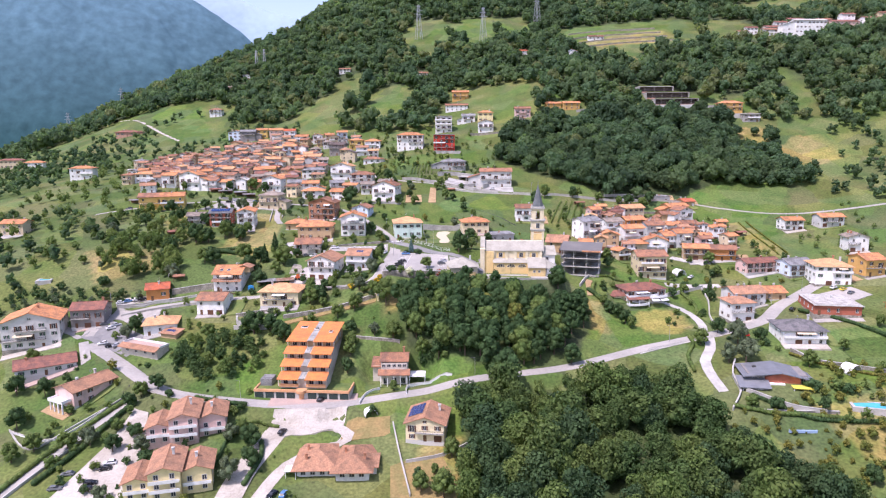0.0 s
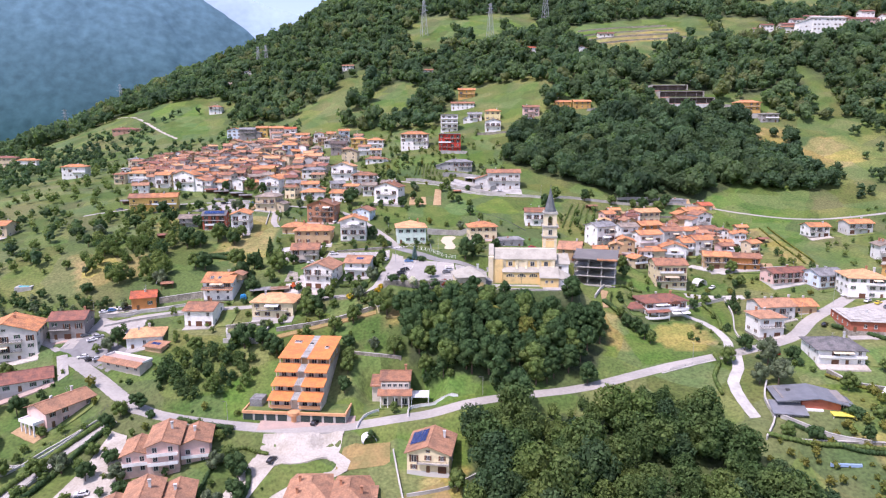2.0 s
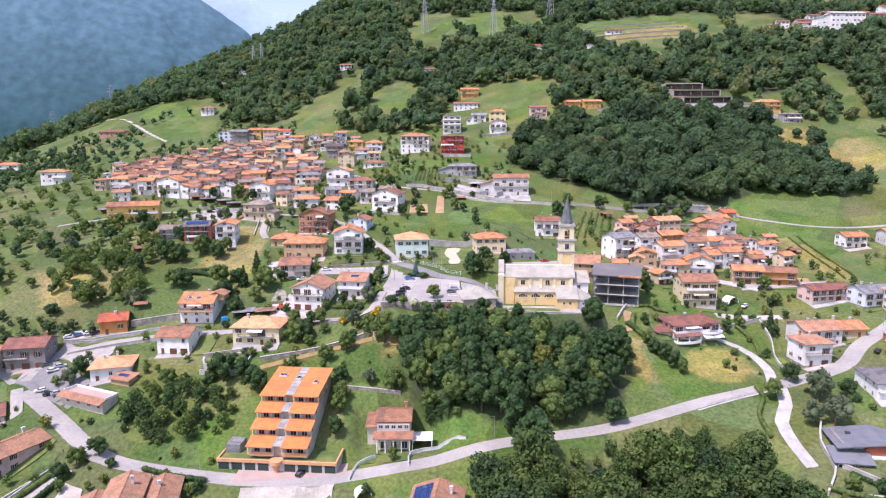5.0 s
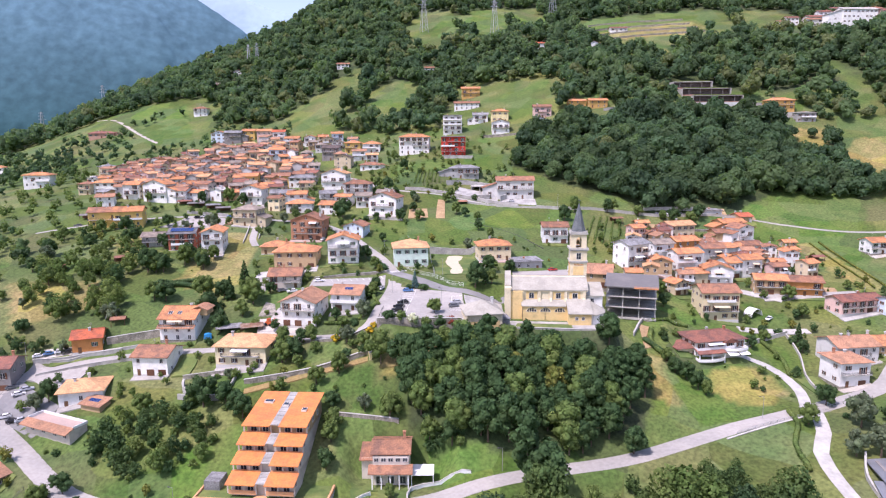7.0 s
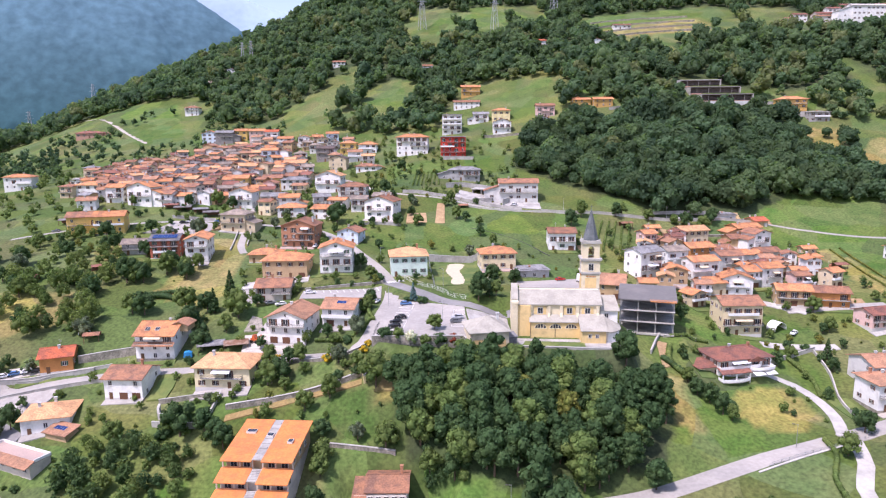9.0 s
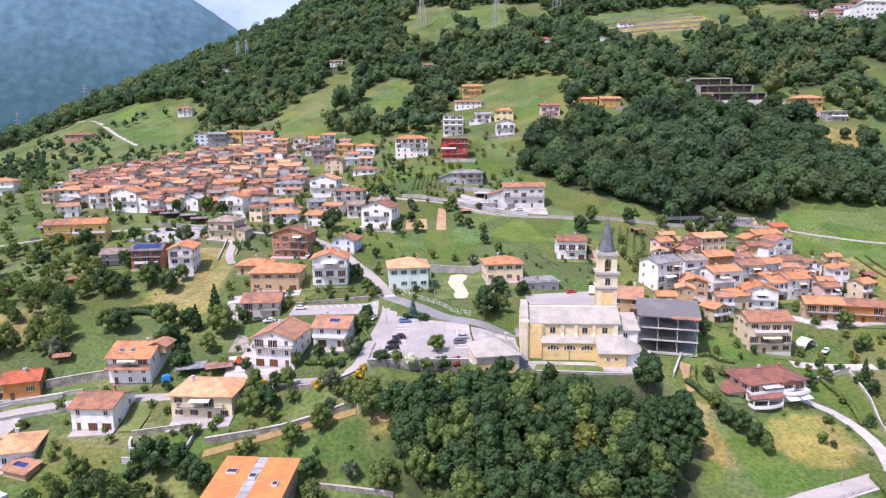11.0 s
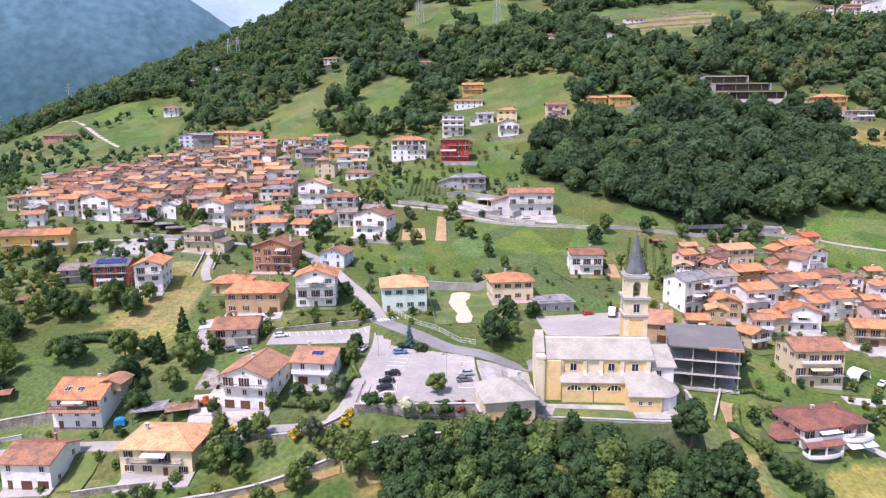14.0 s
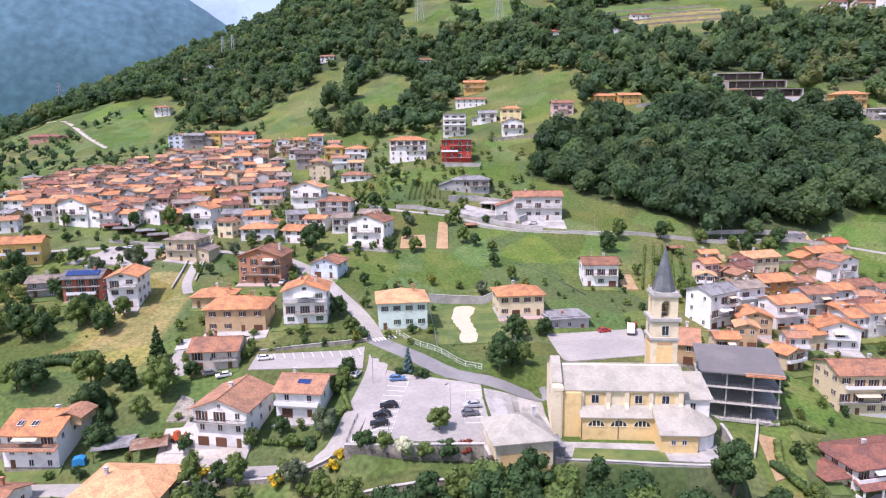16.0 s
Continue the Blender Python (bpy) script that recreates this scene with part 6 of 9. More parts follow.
def bungalow():
    root = thing("bungalow", -22.0, -76.0, -49.8, -3, "wide low house under two weathered terracotta hipped roofs", "house", "village houses")
    bm = bmesh.new()
    box(bm, -12.0, -6.0, -3, 0.5, 8.2, 3.0)
    box(bm, 0.5, -8.0, -3, 10.8, 6.5, 3.2)
    box(bm, 10.8, -5.5, -3, 13.0, 1.5, 2.8)
    part("wall", bm, WALLS["whitegrey"], root)
    for cx, cy, w, d, h in ((-5.75, 1.6, 13.2, 16.4, 3.0), (5.6, -0.3, 11.2, 16.8, 3.2)):
        pivot = new("roof_wing")
        pivot.parent = root
        pivot.matrix_basis = pose(cx, cy, 0)
        roof_part(pivot, w, d, h, "hip", "y", "brownlight", 24, 1.2)
    lean_roof(root, 10.4, 13.8, -6.2, 2.5, 2.0, 3.3, ROOFS["brownlight"], name="side_roof")
    for px in (-10, -7, -4, -1.5):
        framed_window(root, px, -6.0, 1.5, 1.4, 1.9)
    for px in (2.5, 5.5, 8.5):
        framed_window(root, px, -8.0, 1.6, 1.5, 1.9)
    for px, py in ((-9.6, 3.0), (-9.2, -3.5), (2.8, 0.5), (9.3, -3.4)):
        chimney(root, px, py, 3.4, 5.9, True)
    bm = bmesh.new()
    box(bm, -15.6, -7.5, 2.4, -11.8, -3.5, 2.6)
    for sx in (-15.3, -12.2):
        box(bm, sx, -7.2, -2, sx + 0.12, -7.08, 2.4)
    part("awning", bm, WHITE, root)
    FOOT.append((-22, -77, 15))


def villa():
    root = thing("villa", 136.0, -53.5, -36.0, -14, "modern red and grey villa with low metal roofs", "house", "village houses")
    metal = material("grey_seamed_metal", (0.25, 0.26, 0.28), 0.5, 0.10, 1.2, 0.02, (0.20, 0.21, 0.23), 0.3, metal=0.3, waves=0.5, wave_step=0.5)
    bm = bmesh.new()
    box(bm, -9.5, -4.0, -4, 11.0, 6.0, 4.6)
    part("wall", bm, WALLS["greydark"], root)
    bm = bmesh.new()
    prism(bm, ((-3.5, -3), (8.5, -3), (8.5, 3.6), (2.0, 5.4), (-3.5, 3.9)), "y", -5.0, -4.02)
    part("gable_wall", bm, WALLS["redwall"], root)
    bm = bmesh.new()
    prism(bm, ((-11.5, 3.9), (1.6, 5.7), (13.0, 3.3), (13.0, 3.6), (1.6, 6.0), (-11.5, 4.2)), "y", -6.4, 7.2)
    part("roof", bm, metal, root)
    bm = bmesh.new()
    box(bm, -12.5, -9.0, -4, -3.5, -4.05, 1.2)
    part("annexe_wall", bm, WALLS["greydark"], root)
    lean_roof(root, -13.5, -2.6, -10.0, 1.2, -3.2, 3.2, metal, name="annexe_roof")
    bm = bmesh.new()
    box(bm, -2.2, -6.2, -3, 3.0, -5.02, 1.9)
    part("white_bay", bm, WHITE, root)
    bm = bmesh.new()
    box(bm, 5.0, -9.0, 1.4, 11.5, -4.2, 1.6)
    part("terrace_awning", bm, material("yellow_canvas", (0.70, 0.62, 0.10), 0.8, 0.08, 3), root, "yellow canvas awning")
    bm = bmesh.new()
    box(bm, 5.4, -8.6, -3, 11.0, -8.3, 0.2)
    for sx in (5.1, 11.2):
        box(bm, sx, -8.8, -3, sx + 0.15, -8.65, 1.4)
    part("terrace_wall", bm, WHITE, root)
    for px in (-7, -4.8, 9.6):
        framed_window(root, px, -4.05, 2.6, 1.4, 1.6)
    for px in (-11, -8.5, -6):
        framed_window(root, px, -9.0, -0.2, 1.6, 1.4)
    bm = bmesh.new()
    box(bm, -6.4, 1.6, 4.6, -5.2, 2.6, 5.6)
    part("chimney", bm, METAL, root)
    FOOT.append((131, -56, 14))


tile_house()
three_gables(-73.0, -64.5, -45.0, 10, "pink", "pink")
three_gables(-71.5, -89.0, -51.0, 10, "yellowlight", "pale yellow")
bungalow()
villa()
sol = house(6.6, -70.2, -45.4, -12, 13.4, 10.5, 6.3, "gable", "y", "yellowwhite", "brownlight", 2, 2, 20, "brown", label="cream house with a brown gable roof carrying blue solar panels")
arr = panels_on_roof(sol, 0, 0, 0, 5, 5, 0)
arr.matrix_basis = pose(-3.8, 1.0, 7.58, 0, -20, 0)
house(160.0, -35.0, -28.6, -10, 17.0, 11, 6.2, "hip", "x", "white", "solar", 2, 1, 20, "", wing=False, label="white villa with a dark grey hipped roof beside a lawn")
house(186.0, -17.0, -22.3, -14, 19.0, 15, 4.4, "flat", "x", "redwall", "greylight", 1, 0, 10, "", label="low brick-red workshop with a pale flat roof")
house(215.0, -30.0, -22.5, -10, 16.0, 12, 4.5, "gable", "x", "orangewall", "orange", 1, 0, 16, "", label="orange walled house with an orange tiled roof")
house(58.0, 84.5, -4.4, 6, 14.0, 8, 4.2, "flat", "x", "greystone", "greyroof", 1, 0, 8, "", label="grey open-fronted garage with a flat roof", name="garage")
back = house(82.0, 58.0, -6.5, -22, 11.0, 10, 6.0, "gable", "x", "tan", "brownlight", 2, 0, 22, "", label="house with a brown roof covered in solar panels behind the church")
arr = panels_on_roof(back, 0, 0, 0, 6, 2, 0)
arr.matrix_basis = pose(-0.3, -2.6, 7.35, 22, 0, 0)
arr = panels_on_roof([o for o in bpy.data.objects if o.name.startswith("house") and o.get("label", "").startswith("dull red plastered house with a dark slate")][0], 0, 0, 0, 10, 2, 0)
arr.matrix_basis = pose(0.0, -2.9, 9.60, 19, 0, 0)
arr = panels_on_roof(min((o for o in bpy.data.objects if o.type == "EMPTY" and not o.parent and o.name.startswith("house")), key=lambda o: math.hypot(o.location.x + 20, o.location.y - 38)), 0, 0, 0, 3, 1, 0)
arr.matrix_basis = pose(0.6, -2.6, 7.75, 19, 0, 0)
# glasshouse terraces on the upper hill
g = thing("terraced_building", 254.0, 311.0, 76.0, -6, "grey concrete building in three terraces dug into the hillside", "building")
gb = bmesh.new()
box(gb, -21, -1.0, -6, 22, 0, 3.0)
part("front_wall", gb, WALLS["greywhite"], g, "long pale retaining wall")
for k, (x0, x1) in enumerate(((-20, 18), (-24, 14), (-27, 4))):
    y0, z0 = 2.0 + 15 * k, 2.6 + 6.4 * k
    tier = new("terrace")
    tier.parent = g
    tier.matrix_basis = pose(0, y0, z0)
    # dark tile colour put on the wall as glass and shadow of the openings
    gb = bmesh.new()
    box(gb, x0, 2.6, -8, x1, 15, 5.4)
    part("back_wall", gb, ROOFS["darkroof"], tier)
    gb = bmesh.new()
    box(gb, x0 - 0.8, -0.6, 5.4, x1 + 0.8, 15.5, 6.0)
    part("slab", gb, CONCRETE if k == 2 else WALLS["greydark"], tier)
    gb = bmesh.new()
    box(gb, x0 + 1.5, 0.2, 6.0, x1 - 1.5, 6.6, 6.7)
    part("planting_bed", gb, PITCH, tier)
    for px in (x0 - 0.8, x1):
        gb = bmesh.new()
        box(gb, px, -0.6, -8, px + 0.8, 15.4, 5.4)
        part("end_wall", gb, CONCRETE, tier)
    for i in range(int((x1 - x0) / 9)):
        gb = bmesh.new()
        box(gb, x0 + 5 + i * 9, -0.1, -8, x0 + 5.3 + i * 9, 0.2, 5.4)
        part("column", gb, WALLS["greydark"], tier)
    gb = bmesh.new()
    box(gb, x0, -0.5, 0.0, x1, -0.35, 1.0)
    part("parapet", gb, WALLS["pinkbrown"], tier)
for px, py in ((236, 316), (254, 314), (272, 312), (236, 334), (256, 332), (270, 330), (236, 352), (254, 350)):
    FOOT.append((px, py, 10.5))
shed = thing("shed", 195.0, 317.5, 79.0, -6, "white upright shed on the hillside road", "shed")
gb = bmesh.new()
prism(gb, ((-2, -3), (2, -3), (2, 5.6), (0, 6.4), (-2, 5.6)), "y", -1.6, 1.6)
part("wall", gb, WHITE, shed)
gb = bmesh.new()
prism(gb, ((-2.3, 5.5), (0, 6.45), (2.3, 5.5), (2.3, 5.7), (0, 6.65), (-2.3, 5.7)), "y", -1.9, 1.9)
part("roof", gb, ROOFS["greylight"], shed)
tank = thing("water_tank", 277.0, 368.0, 101.5, 0, "white cylindrical water tank on the hill", "tank")
gb = bmesh.new()
tube(gb, 0, 0, -3, 9.0, 1.6, 1.6, 16)
tube(gb, 0, 0, 9.0, 9.8, 1.7, 0.4, 16)
part("shell", gb, WHITE, tank)


works = thing("concrete_works", 52.0, 198.0, ground_at(52, 196) - 0.4, -26, "unfinished grey concrete building with open bays above the road", "building")
wb = bmesh.new()
for x0 in (-8, -2.6, 2.4, 7.6):
    box(wb, x0, 0, -3, x0 + 0.5, 8, 4.4)
box(wb, -8, 7.5, -3, 8.1, 8, 4.4)
part("wall", wb, CONCRETE, works)
wb = bmesh.new()
box(wb, -8.6, -0.8, 4.4, 8.7, 8.4, 4.8)
part("slab", wb, PALE_CONCRETE, works)
wb = bmesh.new()
box(wb, -14, 1.0, -3, -8.05, 8, 2.2)
part("lower_block", wb, CONCRETE, works)
wb = bmesh.new()
for k in range(9):
    box(wb, 8.3, 0.9 * k - 3, -3, 10.3, 0.9 * k - 2.1, 0.2 + 0.45 * k)
part("steps", wb, PALE_CONCRETE, works)
FOOT.append((50, 200, 9))

# attic house: two skylights, a dormer and a lower skirt roof over the garages
for px in (-3.2, 0.2):
    sk = bmesh.new()
    box(sk, -0.75, -0.9, 0.0, 0.75, 0.9, 0.14)
    light = part("skylight", sk, FRAME, attic, "pale framed roof light", pose(px, -4.4, 9.98, 21, 0, 0))
    sk = bmesh.new()
    for s in (-0.36, 0.36):
        box(sk, s - 0.3, -0.75, 0.14, s + 0.3, 0.75, 0.17)
    part("pane", sk, GLASS, light)
lean_roof(attic, -7.0, 7.0, -9.2, 5.2, -7.1, 6.1, ROOFS["brownlight"], name="skirt_roof")
sk = bmesh.new()
prism(sk, ((3.4, 8.2), (9.2, 8.2), (9.2, 10.4), (6.3, 11.6), (3.4, 10.4)), "y", -1.5, 4.5)
part("dormer", sk, WALLS["tan"], attic)
sk = bmesh.new()
prism(sk, ((2.8, 10.2), (6.3, 11.65), (9.9, 10.2), (9.9, 10.42), (6.3, 11.87), (2.8, 10.42)), "y", -2.3, 5.0)
part("dormer_roof", sk, ROOFS["brownlight"], attic)

# brown-roofed villa: a lower wing, a skirt roof on posts, white curved balconies
vb = bmesh.new()
box(vb, -15.5, -4.0, -4, -8.9, 4.4, 3.9)
part("wing_wall", vb, WALLS["yellowwhite"], brown_villa)
pivot = new("wing_roof")
pivot.parent = brown_villa
pivot.matrix_basis = pose(-12.0, 0.2, 0)
roof_part(pivot, 7.4, 8.8, 3.9, "hip", "y", "redbrown", 17, 1.0)
lean_roof(brown_villa, -10.5, 0.5, -9.4, 2.5, -5.9, 3.6, ROOFS["redbrown"], name="porch_roof")
for px in (-10, -5, 0):
    vb = bmesh.new()
    box(vb, px - 0.17, -9.1, -3, px + 0.17, -8.75, 2.65)
    part("post", vb, WHITE, brown_villa)
for x0, x1, y0, z0 in ((-10.4, -0.4, -9.6, -0.2), (1.0, 9.6, -8.6, 2.7)):
    vb = bmesh.new()
    bend = [(x0 + (x1 - x0) * i / 10, y0 - 1.0 * math.sin(math.pi * i / 10)) for i in range(11)]
    pr = [(x0, y0 + 2.6), *bend, (x1, y0 + 2.6)]
    prism(vb, pr, "z", z0, z0 + 0.25)
    part("slab", vb, PALE_CONCRETE, brown_villa)
    vb = bmesh.new()
    inner = [(x0 + 0.15, y0 + 2.6)] + [(x0 + 0.15 + (x1 - x0 - 0.3) * i / 10, y0 + 0.15 - 1.0 * math.sin(math.pi * i / 10)) for i in range(11)] + [(x1 - 0.15, y0 + 2.6)]
    prism(vb, pr + inner[::-1], "z", z0 + 0.25, z0 + 1.15)
    part("parapet", vb, WHITE, brown_villa)
for px in (3.0, 7.4):
    vb = bmesh.new()
    prism(vb, ((-10.6, 1.7), (-8.0, 2.5), (-8.0, 2.57), (-10.6, 1.77)), "x", px - 1.9, px + 1.9)
    part("awning", vb, WHITE, brown_villa)
vb = bmesh.new()
prism(vb, ((-0.2, 5.4), (3.6, 7.2), (7.4, 5.4)), "y", -7.4, 0)
part("gable", vb, ROOFS["redbrown"], brown_villa)
FOOT.append((103, 18, 6))

# low flat-roofed block with a tiled edge round a garden terrace
den = thing("terrace_block", -105.0, -5.5, -31.6, -28, "low white block with a flat roof terrace and tiled edge", "outbuilding", "village houses")
db = bmesh.new()
box(db, -10.5, -4.5, -5, 9.5, 1.5, 2.6)
part("wall", db, WALLS["whitebrown"], den)
db = bmesh.new()
box(db, -10.7, -3.2, 2.6, 9.7, 1.7, 2.8)
part("roof_terrace", db, PAVING, den)
lean_roof(den, -11.0, 10.0, -6.2, 2.0, -3.2, 3.1, ROOFS["brownlight"], name="tiled_edge")
for x0, x1, y0, y1 in ((-10.7, 9.7, 1.5, 1.75), (9.45, 9.7, -3.2, 1.5), (-10.7, -10.45, -3.2, 1.5)):
    db = bmesh.new()
    box(db, x0, y0, 2.8, x1, y1, 3.6)
    part("parapet", db, WALLS["white"], den)
for px in (-7, -2, 3, 7.5):
    framed_window(den, px, -4.5, 0.9, 1.4, 1.2)
FOOT.append((-106, -5, 9))
den = thing("garden_shed", -97.5, 1.5, -28.6, -24, "low tiled garden shed with solar panels on its roof", "shed")
db = bmesh.new()
box(db, -4.0, -2.2, -3, 4.0, 2.2, 2.2)
part("wall", db, WALLS["tan"], den)
lean_roof(den, -4.6, 4.6, -2.9, 2.1, 2.8, 3.3, ROOFS["brownlight"])
arr = panels_on_roof(den, 0, 0, 0, 4, 1, 0)
arr.matrix_basis = pose(-0.4, 0.2, 2.85, 12, 0, 0)

# ---- trees ----
def icosphere(sub):
    bm = bmesh.new()
    bmesh.ops.create_icosphere(bm, subdivisions=sub, radius=1.0)
    v = np.array([x.co[:] for x in bm.verts])
    f = np.array([[q.index for q in g.verts] for g in bm.faces])
    bm.free()
    return v, f


ICO1, ICO1F = icosphere(1)
ICO2, ICO2F = icosphere(2)


def leaf_cloud(rng, centres, radii, count, size, loose=0.36):
    """Many small bent leaf sprays over the shells of a set of lobes: vertices and triangles."""
    c, r = np.array(centres), np.array(radii)
    pick = rng.choice(len(c), count, p=r**2 / (r**2).sum())
    dirs = rng.normal(size=(count, 3))
    dirs[:, 2] = dirs[:, 2] * 0.85 + 0.25
    dirs /= np.linalg.norm(dirs, axis=1)[:, None]
    p = c[pick] + dirs * (r[pick] * rng.uniform(0.78, 1.12, count))[:, None]
    nrm = dirs + rng.normal(size=(count, 3)) * loose
    nrm /= np.linalg.norm(nrm, axis=1)[:, None]
    a = np.cross(nrm, rng.normal(size=(count, 3)))
    a /= np.linalg.norm(a, axis=1)[:, None]
    b = np.cross(nrm, a)
    s = (size * rng.uniform(0.6, 1.4, count))[:, None]
    v = np.stack([p - a * s, p - b * s * 0.7 - nrm * s * 0.25, p + a * s, p + b * s * 0.7 - nrm * s * 0.25], 1).reshape(-1, 3)
    k = np.arange(count)[:, None] * 4
    f = np.concatenate([k + np.array([[0, 1, 2]]), k + np.array([[0, 2, 3]])])
    return v, f


def merge(pieces):
    vs, fs, n = [], [], 0
    for v, f in pieces:
        vs.append(v)
        fs.append(f + n)
        n += len(v)
    return np.concatenate(vs), np.concatenate(fs)


def np_mesh(name, v, f, mat, which=None):
    me = bpy.data.meshes.new(name)
    me.vertices.add(len(v))
    me.vertices.foreach_set("co", np.asarray(v, np.float32).ravel())
    me.loops.add(f.size)
    me.loops.foreach_set("vertex_index", np.asarray(f, np.int32).ravel())
    me.polygons.add(len(f))
    me.polygons.foreach_set("loop_start", np.arange(0, f.size, f.shape[1], dtype=np.int32))
    me.polygons.foreach_set("loop_total", np.full(len(f), f.shape[1], np.int32))
    me.update(calc_edges=True)
    for m in (mat if isinstance(mat, (list, tuple)) else [mat]):
        me.materials.append(m)
    if which is not None:
        me.polygons.foreach_set("material_index", np.asarray(which, np.int32))
    me.validate()
    return me


def lobes(rng, n, wide, tall, base):
    """Lobes of a crown about a middle axis, uneven in height and reach."""
    cs, rs = [], []
    for i in range(n):
        a = i * 2.4 + rng.uniform(-0.5, 0.5)
        u = (i + 0.5) / n
        zz = base + tall * (u ** 0.8)
        reach = wide * math.sin(math.pi * min(0.93, 0.18 + 0.75 * u)) * rng.uniform(0.45, 0.85)
        cs.append((reach * math.cos(a), reach * math.sin(a), zz))
        rs.append(wide * rng.uniform(0.30, 0.48))
    cs.append((0, 0, base + tall * 0.5))
    rs.append(wide * 0.55)
    return cs, rs


def crown_mesh(name, seed, kind, mat, leaves, size):
    rng = np.random.default_rng(seed)
    if kind == "broad":
        cs, rs = lobes(rng, 16, 4.6, 8.0, 3.2)
    elif kind == "tall":
        cs, rs = lobes(rng, 15, 3.2, 10.0, 3.0)
    elif kind == "round":
        cs, rs = lobes(rng, 11, 2.2, 3.0, 1.2)
    elif kind == "bush":
        cs, rs = lobes(rng, 8, 1.3, 1.2, 0.3)
    else:                                    # conifer: rings of drooping sprays
        cs, rs = [], []
        for i in range(34):
            u = i / 33
            a = i * 2.4
            reach = 2.3 * (1 - u) ** 0.85 + 0.1
            cs.append((reach * 0.7 * math.cos(a), reach * 0.7 * math.sin(a), 0.8 + u * 8.6))
            rs.append(0.28 + 0.55 * (1 - u))
    core = []
    for c, r in zip(cs, rs):
        jit = 1 + rng.uniform(-0.18, 0.18, (len(ICO1), 1))
        core.append((ICO1 * jit * r * 0.86 + np.array(c), ICO1F))
    v, f = merge(core + [leaf_cloud(rng, cs, rs, leaves, size)])
    return np_mesh(name, v, f, mat)


def trunk_mesh(seed, height, r, limbs):
    rng = random.Random(seed)
    bm = bmesh.new()
    tube(bm, 0, 0, -0.6, height * 0.5, r * 1.25, r * 0.85, 7)
    tube(bm, 0.02, 0, height * 0.5, height, r * 0.85, r * 0.35, 6)
    for i in range(limbs):
        a = rng.uniform(0, 6.28)
        z = height * rng.uniform(0.35, 0.8)
        l = height * 0.32
        lo = [bm.verts.new((0.02 + r * 0.4 * math.cos(k * 2.09) * math.sin(a), r * 0.4 * math.cos(k * 2.09) * math.cos(a), z + r * 0.4 * math.sin(k * 2.09))) for k in range(3)]
        tip = bm.verts.new((l * math.cos(a), l * math.sin(a), z + l * 0.6))
        for k in range(3):
            bm.faces.new((lo[k], lo[(k + 1) % 3], tip))
    return mesh_of("trunk", bm, BARK)


TREES = {}
for kind, mat, word, height, r, n, size in (
        ("broad", LEAF, "broadleaf tree with a wide green crown", 9, 0.28, 1500, 0.42), ("broad", LEAF_DARK, "dark green broadleaf woodland tree", 9, 0.28, 1500, 0.42),
        ("tall", LEAF, "tall green broadleaf tree", 10, 0.25, 1300, 0.40), ("tall", LEAF_DARK, "tall dark green woodland tree", 10, 0.25, 1300, 0.40),
        ("broad", LEAF_OLIVE, "broadleaf tree with yellowing leaves", 9, 0.28, 1500, 0.42), ("round", LEAF, "small round green garden tree", 3, 0.12, 700, 0.22),
        ("round", LEAF_GREY, "small grey-green olive tree", 3, 0.14, 700, 0.22), ("round", LEAF_DARK, "small dark green fruit tree", 3, 0.12, 700, 0.22),
        ("bush", LEAF, "green leafy garden bush", 0.9, 0.06, 420, 0.14), ("bush", LEAF_DARK, "dark green clipped bush", 0.9, 0.06, 420, 0.14),
        ("bush", LEAF_RED, "bush with copper-red leaves", 0.9, 0.06, 420, 0.14), ("bush", LEAF_FLOWER, "bush covered in pale blossom", 0.9, 0.06, 420, 0.14),
        ("conifer", LEAF_DARK, "dark green conifer with drooping boughs", 9, 0.2, 1400, 0.28), ("conifer", LEAF_BLUE, "small pale blue spruce tree", 9, 0.2, 1400, 0.28)):
    forms = [crown_mesh("crown", 11 + len(TREES) * 7 + k, kind, mat, n, size) for k in range(2 if kind in ("broad", "tall", "round") else 1)]
    TREES[(kind, mat.name)] = (word, forms, trunk_mesh(3 + len(TREES), height, r, 5))
grow = random.Random(21)


def tree(x, y, kind, mat, size=1.0, z=None, group="", name=None):
    word, forms, trunk = TREES[(kind, mat.name)]
    nm = name or ("bush" if kind == "bush" else "tree")
    root = thing(nm, x, y, ground_at(x, y) if z is None else z, grow.uniform(0, 360), word, "bush" if kind == "bush" else "tree", group)
    sz = size * grow.uniform(0.9, 1.1)
    m = Matrix.Diagonal((sz, sz, sz * grow.uniform(0.92, 1.1), 1))
    hang("crown", grow.choice(forms), root, m)
    hang("trunk", trunk, root, m)
    return root


def clear_of(x, y, gap=1.0):
    for a, b, r in FOOT:
        if abs(x - a) < r + gap and abs(y - b) < r + gap and math.hypot(x - a, y - b) < r + gap:
            return False
    for c, z, w in ROADS:
        if np.min(np.hypot(c[:, 0] - x, c[:, 1] - y)) < w / 2 + 1.0 + gap:
            return False
    return True


def wood(poly, step, kinds, group, size=(0.9, 1.25), gap=1.5):
    p = np.array(poly, float)
    y = p[:, 1].min()
    odd = 0
    while y < p[:, 1].max():
        x = p[:, 0].min() + (step / 2 if odd else 0)
        while x < p[:, 0].max():
            px, py = x + grow.uniform(-0.35, 0.35) * step, y + grow.uniform(-0.35, 0.35) * step
            if inside(np.array([px]), np.array([py]), p)[0] and clear_of(px, py, gap):
                k, m = grow.choice(kinds)
                tree(px, py, k, m, grow.uniform(*size), None, group)
            x += step
        y += step * 0.87
        odd ^= 1


